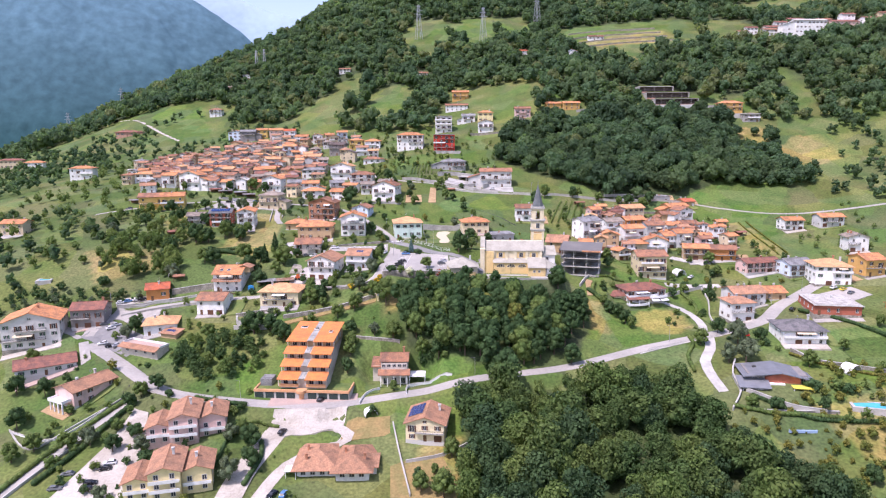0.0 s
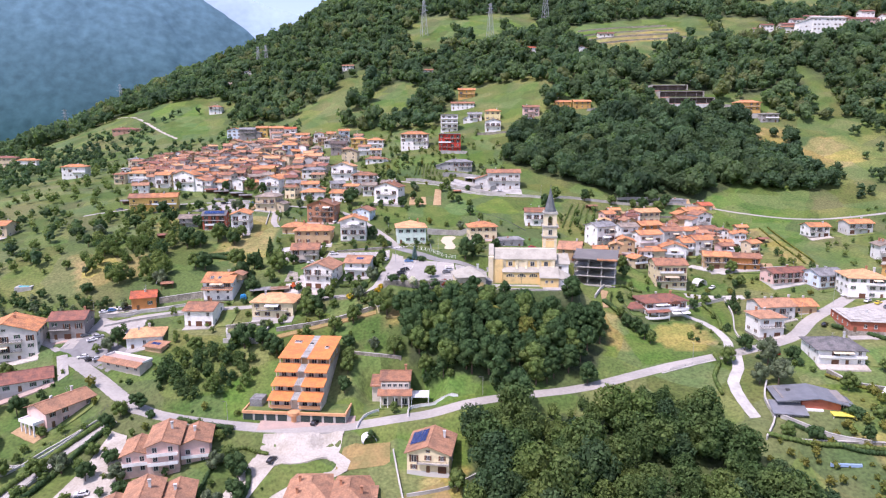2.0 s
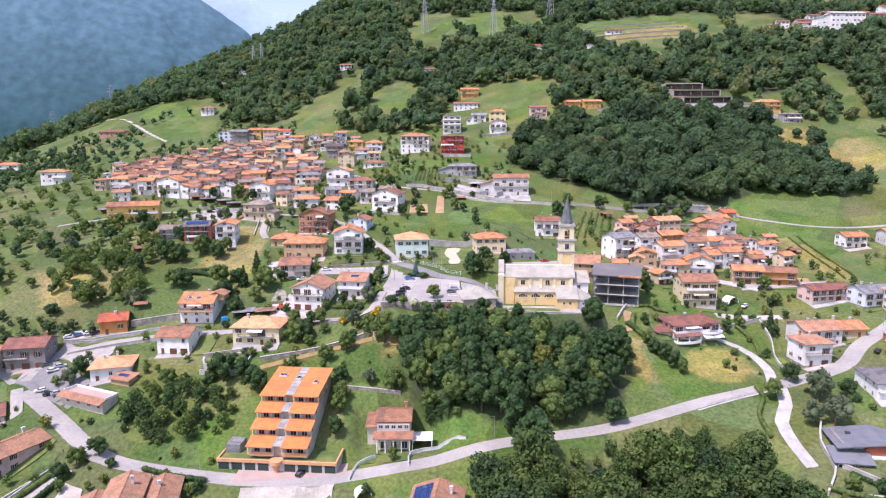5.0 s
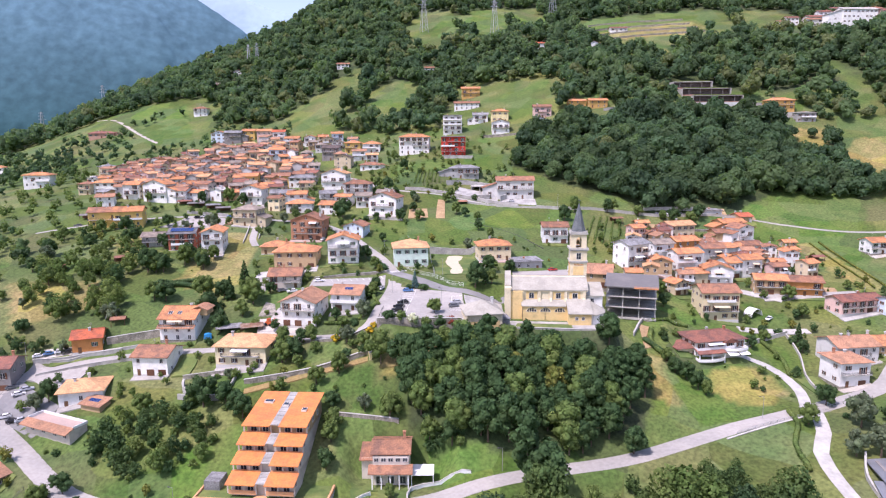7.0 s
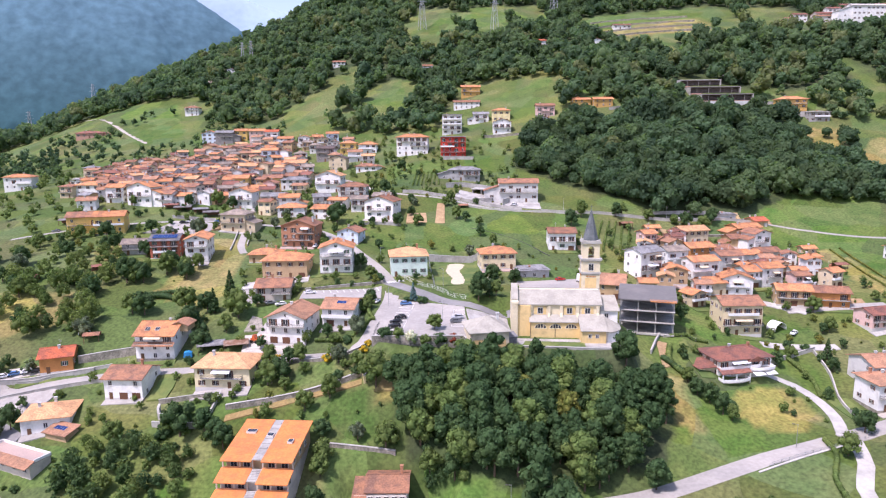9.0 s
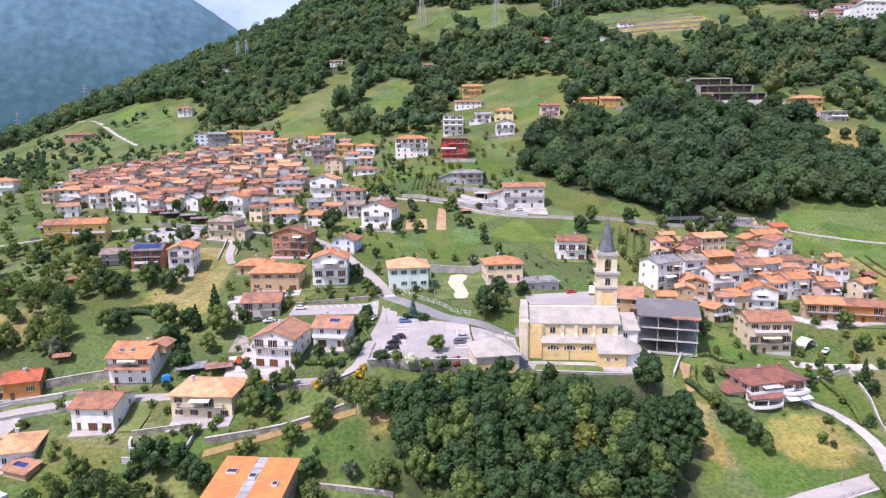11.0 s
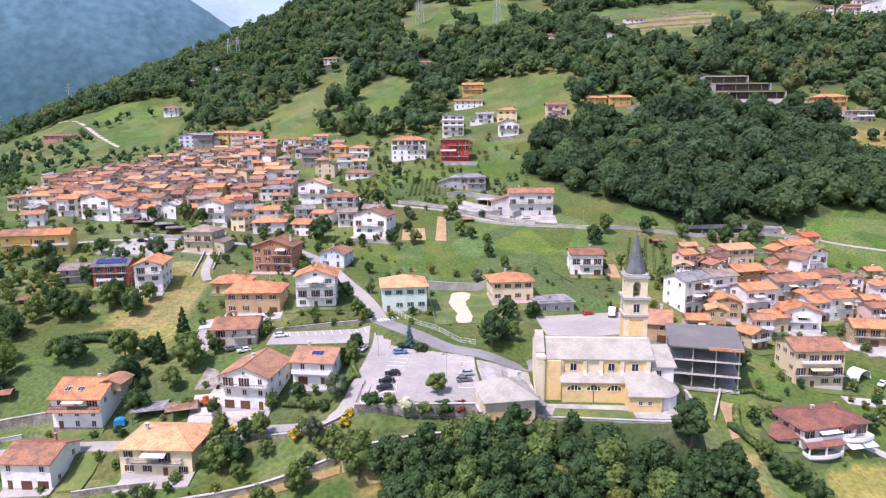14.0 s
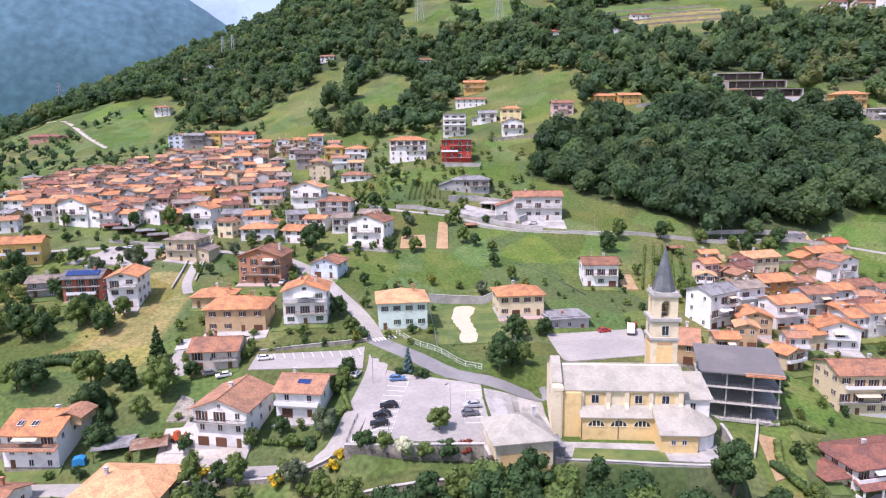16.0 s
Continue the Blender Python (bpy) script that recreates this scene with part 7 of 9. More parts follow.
DARKS = [("broad", LEAF_DARK), ("tall", LEAF_DARK), ("broad", LEAF_DARK), ("broad", LEAF), ("broad", LEAF_DARK)]
wood([(-4, -4), (3, -16), (2, -22), (23, -27), (47, -29), (71, -23), (82, -6), (80, 4), (60, 1), (47, 2), (17, -1)], 5.6, DARKS, "wood below the church", (0.78, 1.08))
# woods of the hillside and above the upper road: too many to count
FOREST = np.random.default_rng(5)


def forest(name, poly, step, label, clearings=(), leaves=46, size=1.0, height=(0.75, 1.25), mat=None, spray=1.05, lobe=5, gap=3.0, word="woodland", dome=False, bias=0.0):
    p = np.array(poly, float)
    xs, ys = np.meshgrid(np.arange(p[:, 0].min(), p[:, 0].max(), step), np.arange(p[:, 1].min(), p[:, 1].max(), step))
    x = (xs + FOREST.uniform(-0.45, 0.45, xs.shape) * step).ravel()
    y = (ys + FOREST.uniform(-0.45, 0.45, ys.shape) * step).ravel()
    ok = inside(x, y, p)
    for cx, cy, rx, ry in clearings:
        ok &= ((x - cx) / rx) ** 2 + ((y - cy) / ry) ** 2 > FOREST.uniform(0.8, 1.2, len(x))
    for ring in MEADOWS:
        ok &= ~inside(x, y, ring) | (FOREST.uniform(0, 1, len(x)) < 0.03)
    for a, b, r in FOOT:
        ok &= np.hypot(x - a, y - b) > r + gap
        if b > 300:                                   # yards and drives on the downhill side
            ok &= ~((np.abs(x - a) < r + 3) & (y < b) & (y > b - 24))
    for c, z, w in ROADS:
        for q in c:
            ok &= np.hypot(x - q[0], y - q[1]) > w / 2 + gap + 0.5
    x, y = x[ok], y[ok]
    z = land(x, y)
    forms = []
    for k in range(9):
        if dome:                                      # one broad uneven dome with shoulders
            cs = [(0, 0, FOREST.uniform(4.6, 6.2))] + [(FOREST.uniform(1.4, 2.9) * math.cos(q * 1.05 + k), FOREST.uniform(1.4, 2.9) * math.sin(q * 1.05 + k), FOREST.uniform(2.8, 6.8)) for q in range(6)]
            rs = [FOREST.uniform(2.6, 3.2)] + [FOREST.uniform(1.3, 2.3) for q in range(6)]
            core = [(ICO1 * (1 + FOREST.uniform(-0.25, 0.25, (len(ICO1), 1))) * r * 0.86 + np.array(c), ICO1F) for c, r in zip(cs[:5], rs[:5])]
        else:
            cs, rs = lobes(FOREST, lobe, 4.4, 6.5, 2.6)
            core = [(ICO1 * (1 + FOREST.uniform(-0.2, 0.2, (len(ICO1), 1))) * r * 0.84 + np.array(c), ICO1F) for c, r in zip(cs[-1:] + cs[:4], rs[-1:] + rs[:4])]
        forms.append(merge(core + [leaf_cloud(FOREST, cs, rs, leaves, spray, 0.45 if dome else 0.36)]))
    pieces, which = [], []
    mats = mat or FOREST_MIX
    for i in range(len(x)):
        v, f = forms[FOREST.integers(9)]
        a, s = FOREST.uniform(0, 6.28), size * (height[0] + (height[1] - height[0]) * (FOREST.beta(1.6, 2.4) if dome else FOREST.uniform()))
        ca, sa = math.cos(a) * s, math.sin(a) * s
        q = np.stack([v[:, 0] * ca - v[:, 1] * sa + x[i], v[:, 0] * sa + v[:, 1] * ca + y[i], v[:, 2] * s * FOREST.uniform(0.85, 1.2) + z[i] - 0.4], 1)
        pieces.append((q, f))
        kind = noise.noise(Vector((x[i] * 0.012, y[i] * 0.012, 3.0))) * 0.9 + FOREST.uniform(-0.8, 0.8)
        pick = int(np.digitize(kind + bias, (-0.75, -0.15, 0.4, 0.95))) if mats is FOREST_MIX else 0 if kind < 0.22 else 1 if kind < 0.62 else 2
        which.append(np.full(len(f), pick))
    v, f = merge(pieces)
    return tagged(new(name, np_mesh(name, v, f, mats, np.concatenate(which))), label, word, kind="stuff")


# bias puts distance haze into leaf colour: near wood darker, hill woods paler
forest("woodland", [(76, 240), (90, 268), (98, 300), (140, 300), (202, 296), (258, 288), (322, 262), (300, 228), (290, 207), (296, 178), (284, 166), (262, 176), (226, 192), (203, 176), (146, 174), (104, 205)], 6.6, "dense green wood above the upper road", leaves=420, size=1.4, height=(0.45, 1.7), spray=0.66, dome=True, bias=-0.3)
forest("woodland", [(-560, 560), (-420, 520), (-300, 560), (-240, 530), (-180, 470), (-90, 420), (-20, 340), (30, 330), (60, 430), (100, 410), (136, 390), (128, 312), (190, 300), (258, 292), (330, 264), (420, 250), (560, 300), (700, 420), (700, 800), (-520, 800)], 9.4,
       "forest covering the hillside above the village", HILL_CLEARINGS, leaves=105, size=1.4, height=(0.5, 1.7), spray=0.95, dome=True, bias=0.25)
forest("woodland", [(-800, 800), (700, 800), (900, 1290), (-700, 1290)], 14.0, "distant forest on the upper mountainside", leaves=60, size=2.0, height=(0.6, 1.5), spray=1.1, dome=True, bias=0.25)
forest("woodland", [(240, 180), (270, 215), (330, 250), (420, 250), (560, 300), (600, 120), (330, 110), (300, 150)], 14, "scattered trees on the right hand hillside", [(310, 225, 40, 30), (262, 170, 30, 30)], leaves=60, size=0.9)
forest("woodland", [(-560, 560), (-400, 500), (-270, 380), (-240, 300), (-290, 200), (-400, 200), (-700, 500)], 13, "trees on the falling spur of the hill", [(-255, 270, 25, 16), (-305, 500, 30, 16)], leaves=50, size=0.9)
forest("woodland", [(-300, 40), (-185, 40), (-165, 100), (-200, 160), (-300, 190)], 14, "trees between the terraced meadows", [(-225, 122, 16, 12)], leaves=110, size=0.6, height=(0.5, 1.7))
forest("woodland", [(-160, 70), (-151, 98), (-122, 82), (-108, 50), (-140, 52)], 7.0, "copse of broadleaf trees among the meadows", leaves=620, size=0.85, height=(0.6, 1.2), mat=[LEAF, LEAF_DARK, LEAF_WOOD_LIGHT], spray=0.42, lobe=10, gap=1.5)
forest("woodland", [(-147, 106), (-131, 126), (-100, 100), (-100, 77), (-132, 89)], 8.0, "copse of smaller trees among the meadows", leaves=620, size=0.62, height=(0.6, 1.3), mat=[LEAF, LEAF_DARK, LEAF_WOOD_LIGHT], spray=0.42, lobe=10, gap=1.5)
forest("shrubbery", [(-9, -12), (8, -12), (30, -13), (34, -24), (16, -28), (0, -22)], 4.2, "low dark thicket below the church wood", leaves=420, size=0.42, height=(0.6, 1.3), mat=[LEAF_DARK, LEAF_WOOD, LEAF], spray=0.5, lobe=10, gap=0.8, word="shrubs")
forest("shrubbery", [(-92, -24), (-88, -4), (-60, -12), (-52, -17), (-52, -26), (-75, -30)], 4.8, "dense bushes on the slope beside the flats", leaves=520, size=0.56, height=(0.5, 1.3), mat=[LEAF_DARK, LEAF, LEAF_WOOD], spray=0.5, lobe=12, gap=0.8, word="shrubs")
# shrubs that fill the gaps between the gardens
shrubs = dict(leaves=230, size=0.24, height=(0.35, 1.9), mat=[LEAF, LEAF_DARK, LEAF_OLIVE], spray=0.75, lobe=8, gap=0.3, name="shrubbery", word="shrubs")
forest(poly=[(-175, 120), (-165, 196), (-84, 200), (20, 150), (60, 145), (70, 110), (40, 60), (-10, 60), (-80, 50), (-100, 110)], step=8.0, label="mixed shrubs and fruit bushes between the gardens", clearings=[(62, 70, 17, 17), (26, 88, 13, 25), (-20, 60, 18, 10), (8, 33, 20, 24), (-78, 105, 13, 34), (-80, 75, 14, 12), (40, 140, 30, 22)], **shrubs)
forest(poly=[(60, 60), (75, 130), (150, 150), (210, 120), (210, 40), (150, -20), (100, 10), (92, 40)], step=8.0, label="garden shrubs between the eastern houses", clearings=[(62, 70, 17, 17)], **shrubs)
forest(poly=[(-190, 205), (-180, 320), (-100, 390), (-40, 330), (40, 330), (60, 240), (70, 165), (-20, 200), (-90, 205)], step=9.0, label="shrubs on the slopes round the old village", **shrubs)
forest(poly=[(-100, -100), (-140, -20), (-120, 20), (-60, 50), (0, 45), (-4, -10), (-45, -20), (-20, -60), (10, -110)], step=8.0, label="shrubs on the lower garden slopes", clearings=[(-34, -57, 15, 8)], **shrubs)
forest(poly=[(120, -135), (108, -84), (114, -66), (128, -60), (175, -48), (230, -80), (230, -140)], step=5.0, label="yellow-green scrub beside the valley wood", clearings=(), leaves=260, size=0.26, height=(0.3, 1.8), mat=[LEAF_OLIVE, LEAF_OLIVE, LEAF], spray=0.6, lobe=8, gap=1.0, name="shrubbery", word="shrubs")

forest(poly=[(-215, 40), (-160, 47), (-124, 36), (-118, 32), (-160, 30), (-215, 26)], step=4.2, label="dark scrub on the rough bank beside the street", leaves=230, size=0.34, height=(0.3, 1.7), mat=[LEAF_DARK, LEAF_GREY, LEAF], spray=0.6, lobe=8, gap=0.6, name="shrubbery", word="shrubs")
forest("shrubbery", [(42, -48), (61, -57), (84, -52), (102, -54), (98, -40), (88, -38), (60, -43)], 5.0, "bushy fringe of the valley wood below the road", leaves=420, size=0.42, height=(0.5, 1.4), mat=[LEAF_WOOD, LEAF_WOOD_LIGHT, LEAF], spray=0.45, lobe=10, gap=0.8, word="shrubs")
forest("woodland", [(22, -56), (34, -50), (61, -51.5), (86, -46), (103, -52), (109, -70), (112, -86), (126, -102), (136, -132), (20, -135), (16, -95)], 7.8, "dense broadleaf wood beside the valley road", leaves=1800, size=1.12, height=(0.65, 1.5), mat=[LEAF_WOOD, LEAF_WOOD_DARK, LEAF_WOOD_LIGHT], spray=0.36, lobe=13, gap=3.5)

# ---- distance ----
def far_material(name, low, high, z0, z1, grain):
    """Wooded slopes far off, haze painted into the colour: dark in the valley, paler blue above, mottled with crowns
    and gullies.
    """
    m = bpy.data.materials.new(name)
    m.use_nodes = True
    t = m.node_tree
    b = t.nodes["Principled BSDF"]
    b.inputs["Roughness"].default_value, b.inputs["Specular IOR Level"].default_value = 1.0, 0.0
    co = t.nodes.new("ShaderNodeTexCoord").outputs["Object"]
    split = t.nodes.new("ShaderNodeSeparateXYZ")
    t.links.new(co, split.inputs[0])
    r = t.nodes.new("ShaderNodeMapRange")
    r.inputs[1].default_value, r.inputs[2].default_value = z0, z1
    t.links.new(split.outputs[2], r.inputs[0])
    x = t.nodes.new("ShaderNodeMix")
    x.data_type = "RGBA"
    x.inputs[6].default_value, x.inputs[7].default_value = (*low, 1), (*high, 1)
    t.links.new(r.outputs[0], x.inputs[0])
    value = None
    for sc, spread in ((0.004, 0.09), (0.03, grain)):
        n = t.nodes.new("ShaderNodeTexNoise")
        n.inputs["Scale"].default_value, n.inputs["Detail"].default_value = sc, 6
        t.links.new(co, n.inputs["Vector"])
        q = t.nodes.new("ShaderNodeMapRange")
        for k, v in zip((1, 2, 3, 4), (0.3, 0.7, 1 - spread, 1 + spread)):
            q.inputs[k].default_value = v
        t.links.new(n.outputs["Fac"], q.inputs[0])
        if value is None:
            value = q.outputs[0]
        else:
            p = t.nodes.new("ShaderNodeMath")
            p.operation = "MULTIPLY"
            t.links.new(value, p.inputs[0])
            t.links.new(q.outputs[0], p.inputs[1])
            value = p.outputs[0]
    hsv = t.nodes.new("ShaderNodeHueSaturation")
    t.links.new(value, hsv.inputs["Value"])
    t.links.new(x.outputs[2], hsv.inputs["Color"])
    t.links.new(hsv.outputs[0], b.inputs["Base Color"])
    return m


def mountain(name, y, xs, crest, mat, label, seed, foot=-400.0, deep=900.0, spur=60.0, crag=9.0):
    """A far mountainside: crest heights over x, falling towards the viewer in spurs and gullies."""
    fx = np.linspace(xs[0], xs[-1], 300)
    top = np.interp(fx, xs, crest)
    rows = 110
    V = []
    for j in range(rows):
        u = j / (rows - 1)
        for i in range(len(fx)):
            n = noise.fractal(Vector((fx[i] * 0.0018, u * 2.2, seed)), 0.9, 2.1, 5)
            g = noise.noise(Vector((fx[i] * 0.03, u * 30.0, seed + 5)))
            V.append((fx[i] + 40 * n, y - deep * u + 90 * n * u, top[i] * (1 - u) + foot * u + (spur * n + crag * g) * math.sin(math.pi * min(1, u + 0.03))))
    m = len(fx)
    F = [(j * m + i, (j + 1) * m + i, (j + 1) * m + i + 1, j * m + i + 1) for j in range(rows - 1) for i in range(m - 1)]
    me = bpy.data.meshes.new(name)
    me.from_pydata(V, [], F)
    me.shade_smooth()
    me.materials.append(mat)
    return tagged(new(name, me), label, "mountain", kind="structure")


# aerial haze painted as base colour, bluer and paler with height
HAZE_NEAR = far_material("wooded_slope_hazed", (0.020, 0.060, 0.063), (0.112, 0.205, 0.262), -20, 620, 0.20)
HAZE_FAR = far_material("far_slope_hazed", (0.30, 0.42, 0.54), (0.40, 0.52, 0.63), 400, 1000, 0.05)
mountain("backdrop", 2750, (-4200, -2450, -1720, -1320, -950, -660, -520, -370, -150), (1500, 1350, 1120, 930, 690, 490, 340, 250, 100), HAZE_NEAR, "wooded mountainside across the valley with blue haze painted in", 2.0)
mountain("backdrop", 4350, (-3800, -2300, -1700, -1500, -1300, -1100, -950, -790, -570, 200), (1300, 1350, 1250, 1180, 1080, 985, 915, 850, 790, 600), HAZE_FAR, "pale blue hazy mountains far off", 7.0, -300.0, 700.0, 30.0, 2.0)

# ---- single trees of the gardens and streets ----
tree(29.5, 46.5, "broad", LEAF_DARK, 0.85)
tree(33.6, 47.5, "conifer", LEAF_DARK, 0.7)
tree(5.9, 49.1, "conifer", LEAF_BLUE, 0.62)
tree(9.3, 45.6, "bush", LEAF_DARK, 1.6)
tree(3.5, 49.1, "bush", LEAF_DARK, 1.1)
tree(12.0, 19.0, "round", LEAF, 1.2)
tree(37.9, 70.1, "round", LEAF_DARK, 1.7)
tree(36.3, 48.7, "round", LEAF, 1.2)
tree(33.3, 50.8, "round", LEAF_DARK, 1.3)
tree(48.7, 80.7, "round", LEAF_DARK, 1.2)
tree(-65.2, 71.7, "conifer", LEAF_DARK, 1.0)
tree(-58.2, 53.5, "round", LEAF, 2.2)
tree(-68.1, 58.1, "conifer", LEAF_DARK, 0.9)
tree(-79.2, 60.9, "round", LEAF, 2.0)
tree(-70.5, 58.5, "round", LEAF_DARK, 1.6)
tree(-94.6, 61.7, "round", LEAF_DARK, 2.0)
tree(-99.3, 62.2, "round", LEAF, 1.8)
tree(-96.4, 93.2, "round", LEAF, 1.7)
tree(-87.0, 88.9, "round", LEAF_DARK, 1.8)
tree(-85.2, 100.0, "round", LEAF, 1.4)
tree(-110.6, 87.5, "round", LEAF_DARK, 1.9)
tree(-103.7, 86.9, "round", LEAF_DARK, 1.8)
tree(-66.7, 35.9, "round", LEAF_DARK, 1.6)
tree(-74.5, 48.5, "round", LEAF_DARK, 1.8)
tree(-69.0, 41.8, "conifer", LEAF_DARK, 0.7)
tree(-60.6, 44.9, "round", LEAF, 1.3)
tree(-52.4, 60.0, "round", LEAF_DARK, 1.2)
tree(-13.2, 23.9, "round", LEAF_GREY, 1.4)
tree(-16.4, 22.8, "bush", LEAF_DARK, 1.5)
tree(-20.7, 24.5, "bush", LEAF, 1.6)
tree(-23.3, 28.9, "round", LEAF_DARK, 0.9)
tree(-10.0, 42.7, "round", LEAF, 1.1)
tree(-9.7, 48.5, "round", LEAF_DARK, 1.1)
tree(-11.5, 40.5, "round", LEAF, 1.0)
tree(-15.3, 92.4, "round", LEAF_DARK, 1.3)
tree(-10.8, 78.5, "round", LEAF, 1.2)
tree(-7.2, 73.6, "bush", LEAF_DARK, 2.0)
tree(-29.1, 88.8, "round", LEAF_GREY, 1.0)
tree(-4.0, 14.2, "bush", LEAF_DARK, 1.7)
tree(0.3, 13.1, "bush", LEAF, 1.6)
tree(4.3, 12.5, "bush", LEAF_FLOWER, 1.8)
tree(8.5, 12.3, "bush", LEAF, 1.6)
tree(12.9, 12.3, "bush", LEAF_DARK, 1.8)
tree(17.2, 12.5, "bush", LEAF_RED, 1.7)
tree(-40.1, 16.1, "round", LEAF, 1.3)
tree(-34.0, 15.1, "round", LEAF_DARK, 1.2)
tree(-30.3, 14.2, "round", LEAF, 1.3)
tree(-18.2, 10.8, "round", LEAF_GREY, 1.2)
tree(-39.6, 8.8, "round", LEAF, 1.5)
tree(-35.5, 9.6, "round", LEAF_DARK, 1.5)
tree(-30.9, 16.5, "round", LEAF, 1.2)
tree(-17.9, 5.1, "bush", LEAF_DARK, 1.6)
tree(-12.4, 7.2, "round", LEAF, 1.3)
tree(-6.5, -0.8, "round", LEAF, 2.0)
tree(14.2, 0.6, "round", LEAF, 1.6)
tree(4.5, 0.2, "bush", LEAF, 1.4)
tree(89.3, 144.0, "round", LEAF_DARK, 1.8)
tree(156.2, 158.9, "round", LEAF_DARK, 1.6)
tree(172.6, 162.7, "round", LEAF_DARK, 1.6)
tree(135.7, 159.2, "round", LEAF, 1.4)
tree(122.8, 165.0, "round", LEAF, 1.3)
tree(0.9, 152.0, "round", LEAF_DARK, 1.4)
tree(11.3, 152.2, "round", LEAF, 1.2)
tree(-6.0, 204.9, "round", LEAF_DARK, 1.8)
tree(-13.0, 208.3, "round", LEAF, 1.6)
tree(-31.3, 162.8, "round", LEAF_DARK, 2.2)
tree(8.5, 182.0, "round", LEAF_DARK, 1.2)
tree(42.4, 148.4, "round", LEAF, 1.0)
tree(41.5, 134.8, "round", LEAF_DARK, 1.0)
tree(45.9, 122.3, "round", LEAF, 1.0)
tree(31.8, 158.6, "round", LEAF, 1.3)
tree(36.2, 155.1, "round", LEAF_DARK, 1.1)
tree(3.9, 245.6, "round", LEAF_DARK, 1.5)
tree(-2.4, 270.1, "round", LEAF, 1.4)
tree(-161.7, 107.6, "broad", LEAF_DARK, 0.75)
tree(-147.1, 116.2, "round", LEAF_DARK, 1.6)
tree(-132.3, 122.2, "round", LEAF_DARK, 1.4)
tree(-111.7, 113.7, "round", LEAF_DARK, 1.6)
tree(-107.0, 87.1, "round", LEAF, 1.5)
tree(-95.9, 98.5, "round", LEAF_DARK, 1.8)
tree(-87.8, 91.1, "round", LEAF, 1.6)
tree(-74.4, 63.1, "conifer", LEAF_DARK, 0.5)
tree(67.3, -29.0, "broad", LEAF_DARK, 0.72)
tree(48.8, -26.8, "round", LEAF, 1.6)
tree(33.5, -41.5, "tall", LEAF_DARK, 1.45)
tree(38.5, -43.5, "broad", LEAF_DARK, 1.2)
tree(151.7, 28.7, "conifer", LEAF_DARK, 0.75)
tree(149.0, 21.3, "round", LEAF_DARK, 1.0)
tree(94.0, 6.1, "round", LEAF_DARK, 1.3)
tree(96.9, 3.4, "round", LEAF_DARK, 1.3)
tree(98.8, -1.4, "round", LEAF_DARK, 1.4)
tree(93.0, 11.1, "round", LEAF, 1.2)
tree(100.4, -4.2, "round", LEAF, 1.0)
tree(-61.6, -6.1, "round", LEAF_DARK, 2.0)
tree(-54.3, -7.5, "broad", LEAF_DARK, 0.7)
tree(-48.1, -12.7, "broad", LEAF_DARK, 0.65)
tree(-19.9, -1.5, "round", LEAF, 1.3)
tree(-26.8, -4.4, "round", LEAF, 1.3)
tree(-20.3, -19.9, "round", LEAF, 1.4)
tree(-20.8, -13.0, "round", LEAF_DARK, 1.3)
tree(-3.6, -18.4, "round", LEAF, 1.6)
tree(8.0, -22.4, "round", LEAF, 1.5)
tree(14.5, -24.2, "round", LEAF_DARK, 1.6)
tree(-50.2, -11.3, "broad", LEAF_DARK, 0.7)
tree(-38.2, -16.3, "round", LEAF_DARK, 1.2)
tree(-21.4, -31.9, "round", LEAF_DARK, 1.3)
tree(-20.7, -23.7, "round", LEAF, 1.3)
tree(135.1, -30.2, "round", LEAF_GREY, 1.8)
tree(125.9, -41.4, "round", LEAF_GREY, 1.5)
tree(131.7, -43.2, "round", LEAF_GREY, 1.8)
tree(144.6, -30.0, "round", LEAF_DARK, 1.5)
tree(134.5, -14.8, "round", LEAF_DARK, 1.4)
tree(122.1, -25.4, "round", LEAF, 1.3)
tree(129.0, -69.6, "bush", LEAF_DARK, 2.2)
tree(121.5, -66.6, "bush", LEAF, 2.0)
tree(143.7, -73.6, "round", LEAF_DARK, 1.2)
tree(156.8, -66.1, "bush", LEAF_DARK, 1.8)
tree(146.0, -63.5, "bush", LEAF_DARK, 2.2)
tree(153.8, -64.3, "bush", LEAF, 2.0)
tree(206.1, 21.9, "round", LEAF_DARK, 1.2)
tree(-39.6, -13.3, "round", LEAF, 1.2)
tree(-99.7, -52.5, "bush", LEAF, 2.0)
tree(-87.3, -65.8, "round", LEAF_GREY, 1.3)
tree(-97.1, -64.1, "round", LEAF_DARK, 1.3)
tree(-106.3, -59.7, "round", LEAF_GREY, 1.4)
tree(-92.4, -56.7, "bush", LEAF_DARK, 2.2)
tree(-86.7, -38.0, "bush", LEAF_DARK, 1.5)
tree(-92.7, -32.1, "round", LEAF_DARK, 1.3)
tree(-98.3, -34.3, "round", LEAF, 1.3)
tree(-100.3, -40.3, "round", LEAF_DARK, 1.2)
tree(-51.1, -67.2, "round", LEAF_DARK, 1.6)
tree(-49.2, -77.1, "round", LEAF_DARK, 1.5)
tree(-55.3, -81.2, "round", LEAF_GREY, 1.6)
tree(-54.9, -61.8, "round", LEAF, 1.2)
tree(-58.2, -64.2, "round", LEAF_GREY, 1.3)
tree(-11.1, -54.9, "round", LEAF_DARK, 0.9)
tree(4.4, -90.0, "round", LEAF, 1.2)
tree(9.1, -83.5, "round", LEAF, 0.8)
tree(11.1, -92.7, "round", LEAF, 1.7)
tree(3.7, -85.4, "round", LEAF_DARK, 0.8)
tree(15.1, -76.8, "round", LEAF, 1.5)
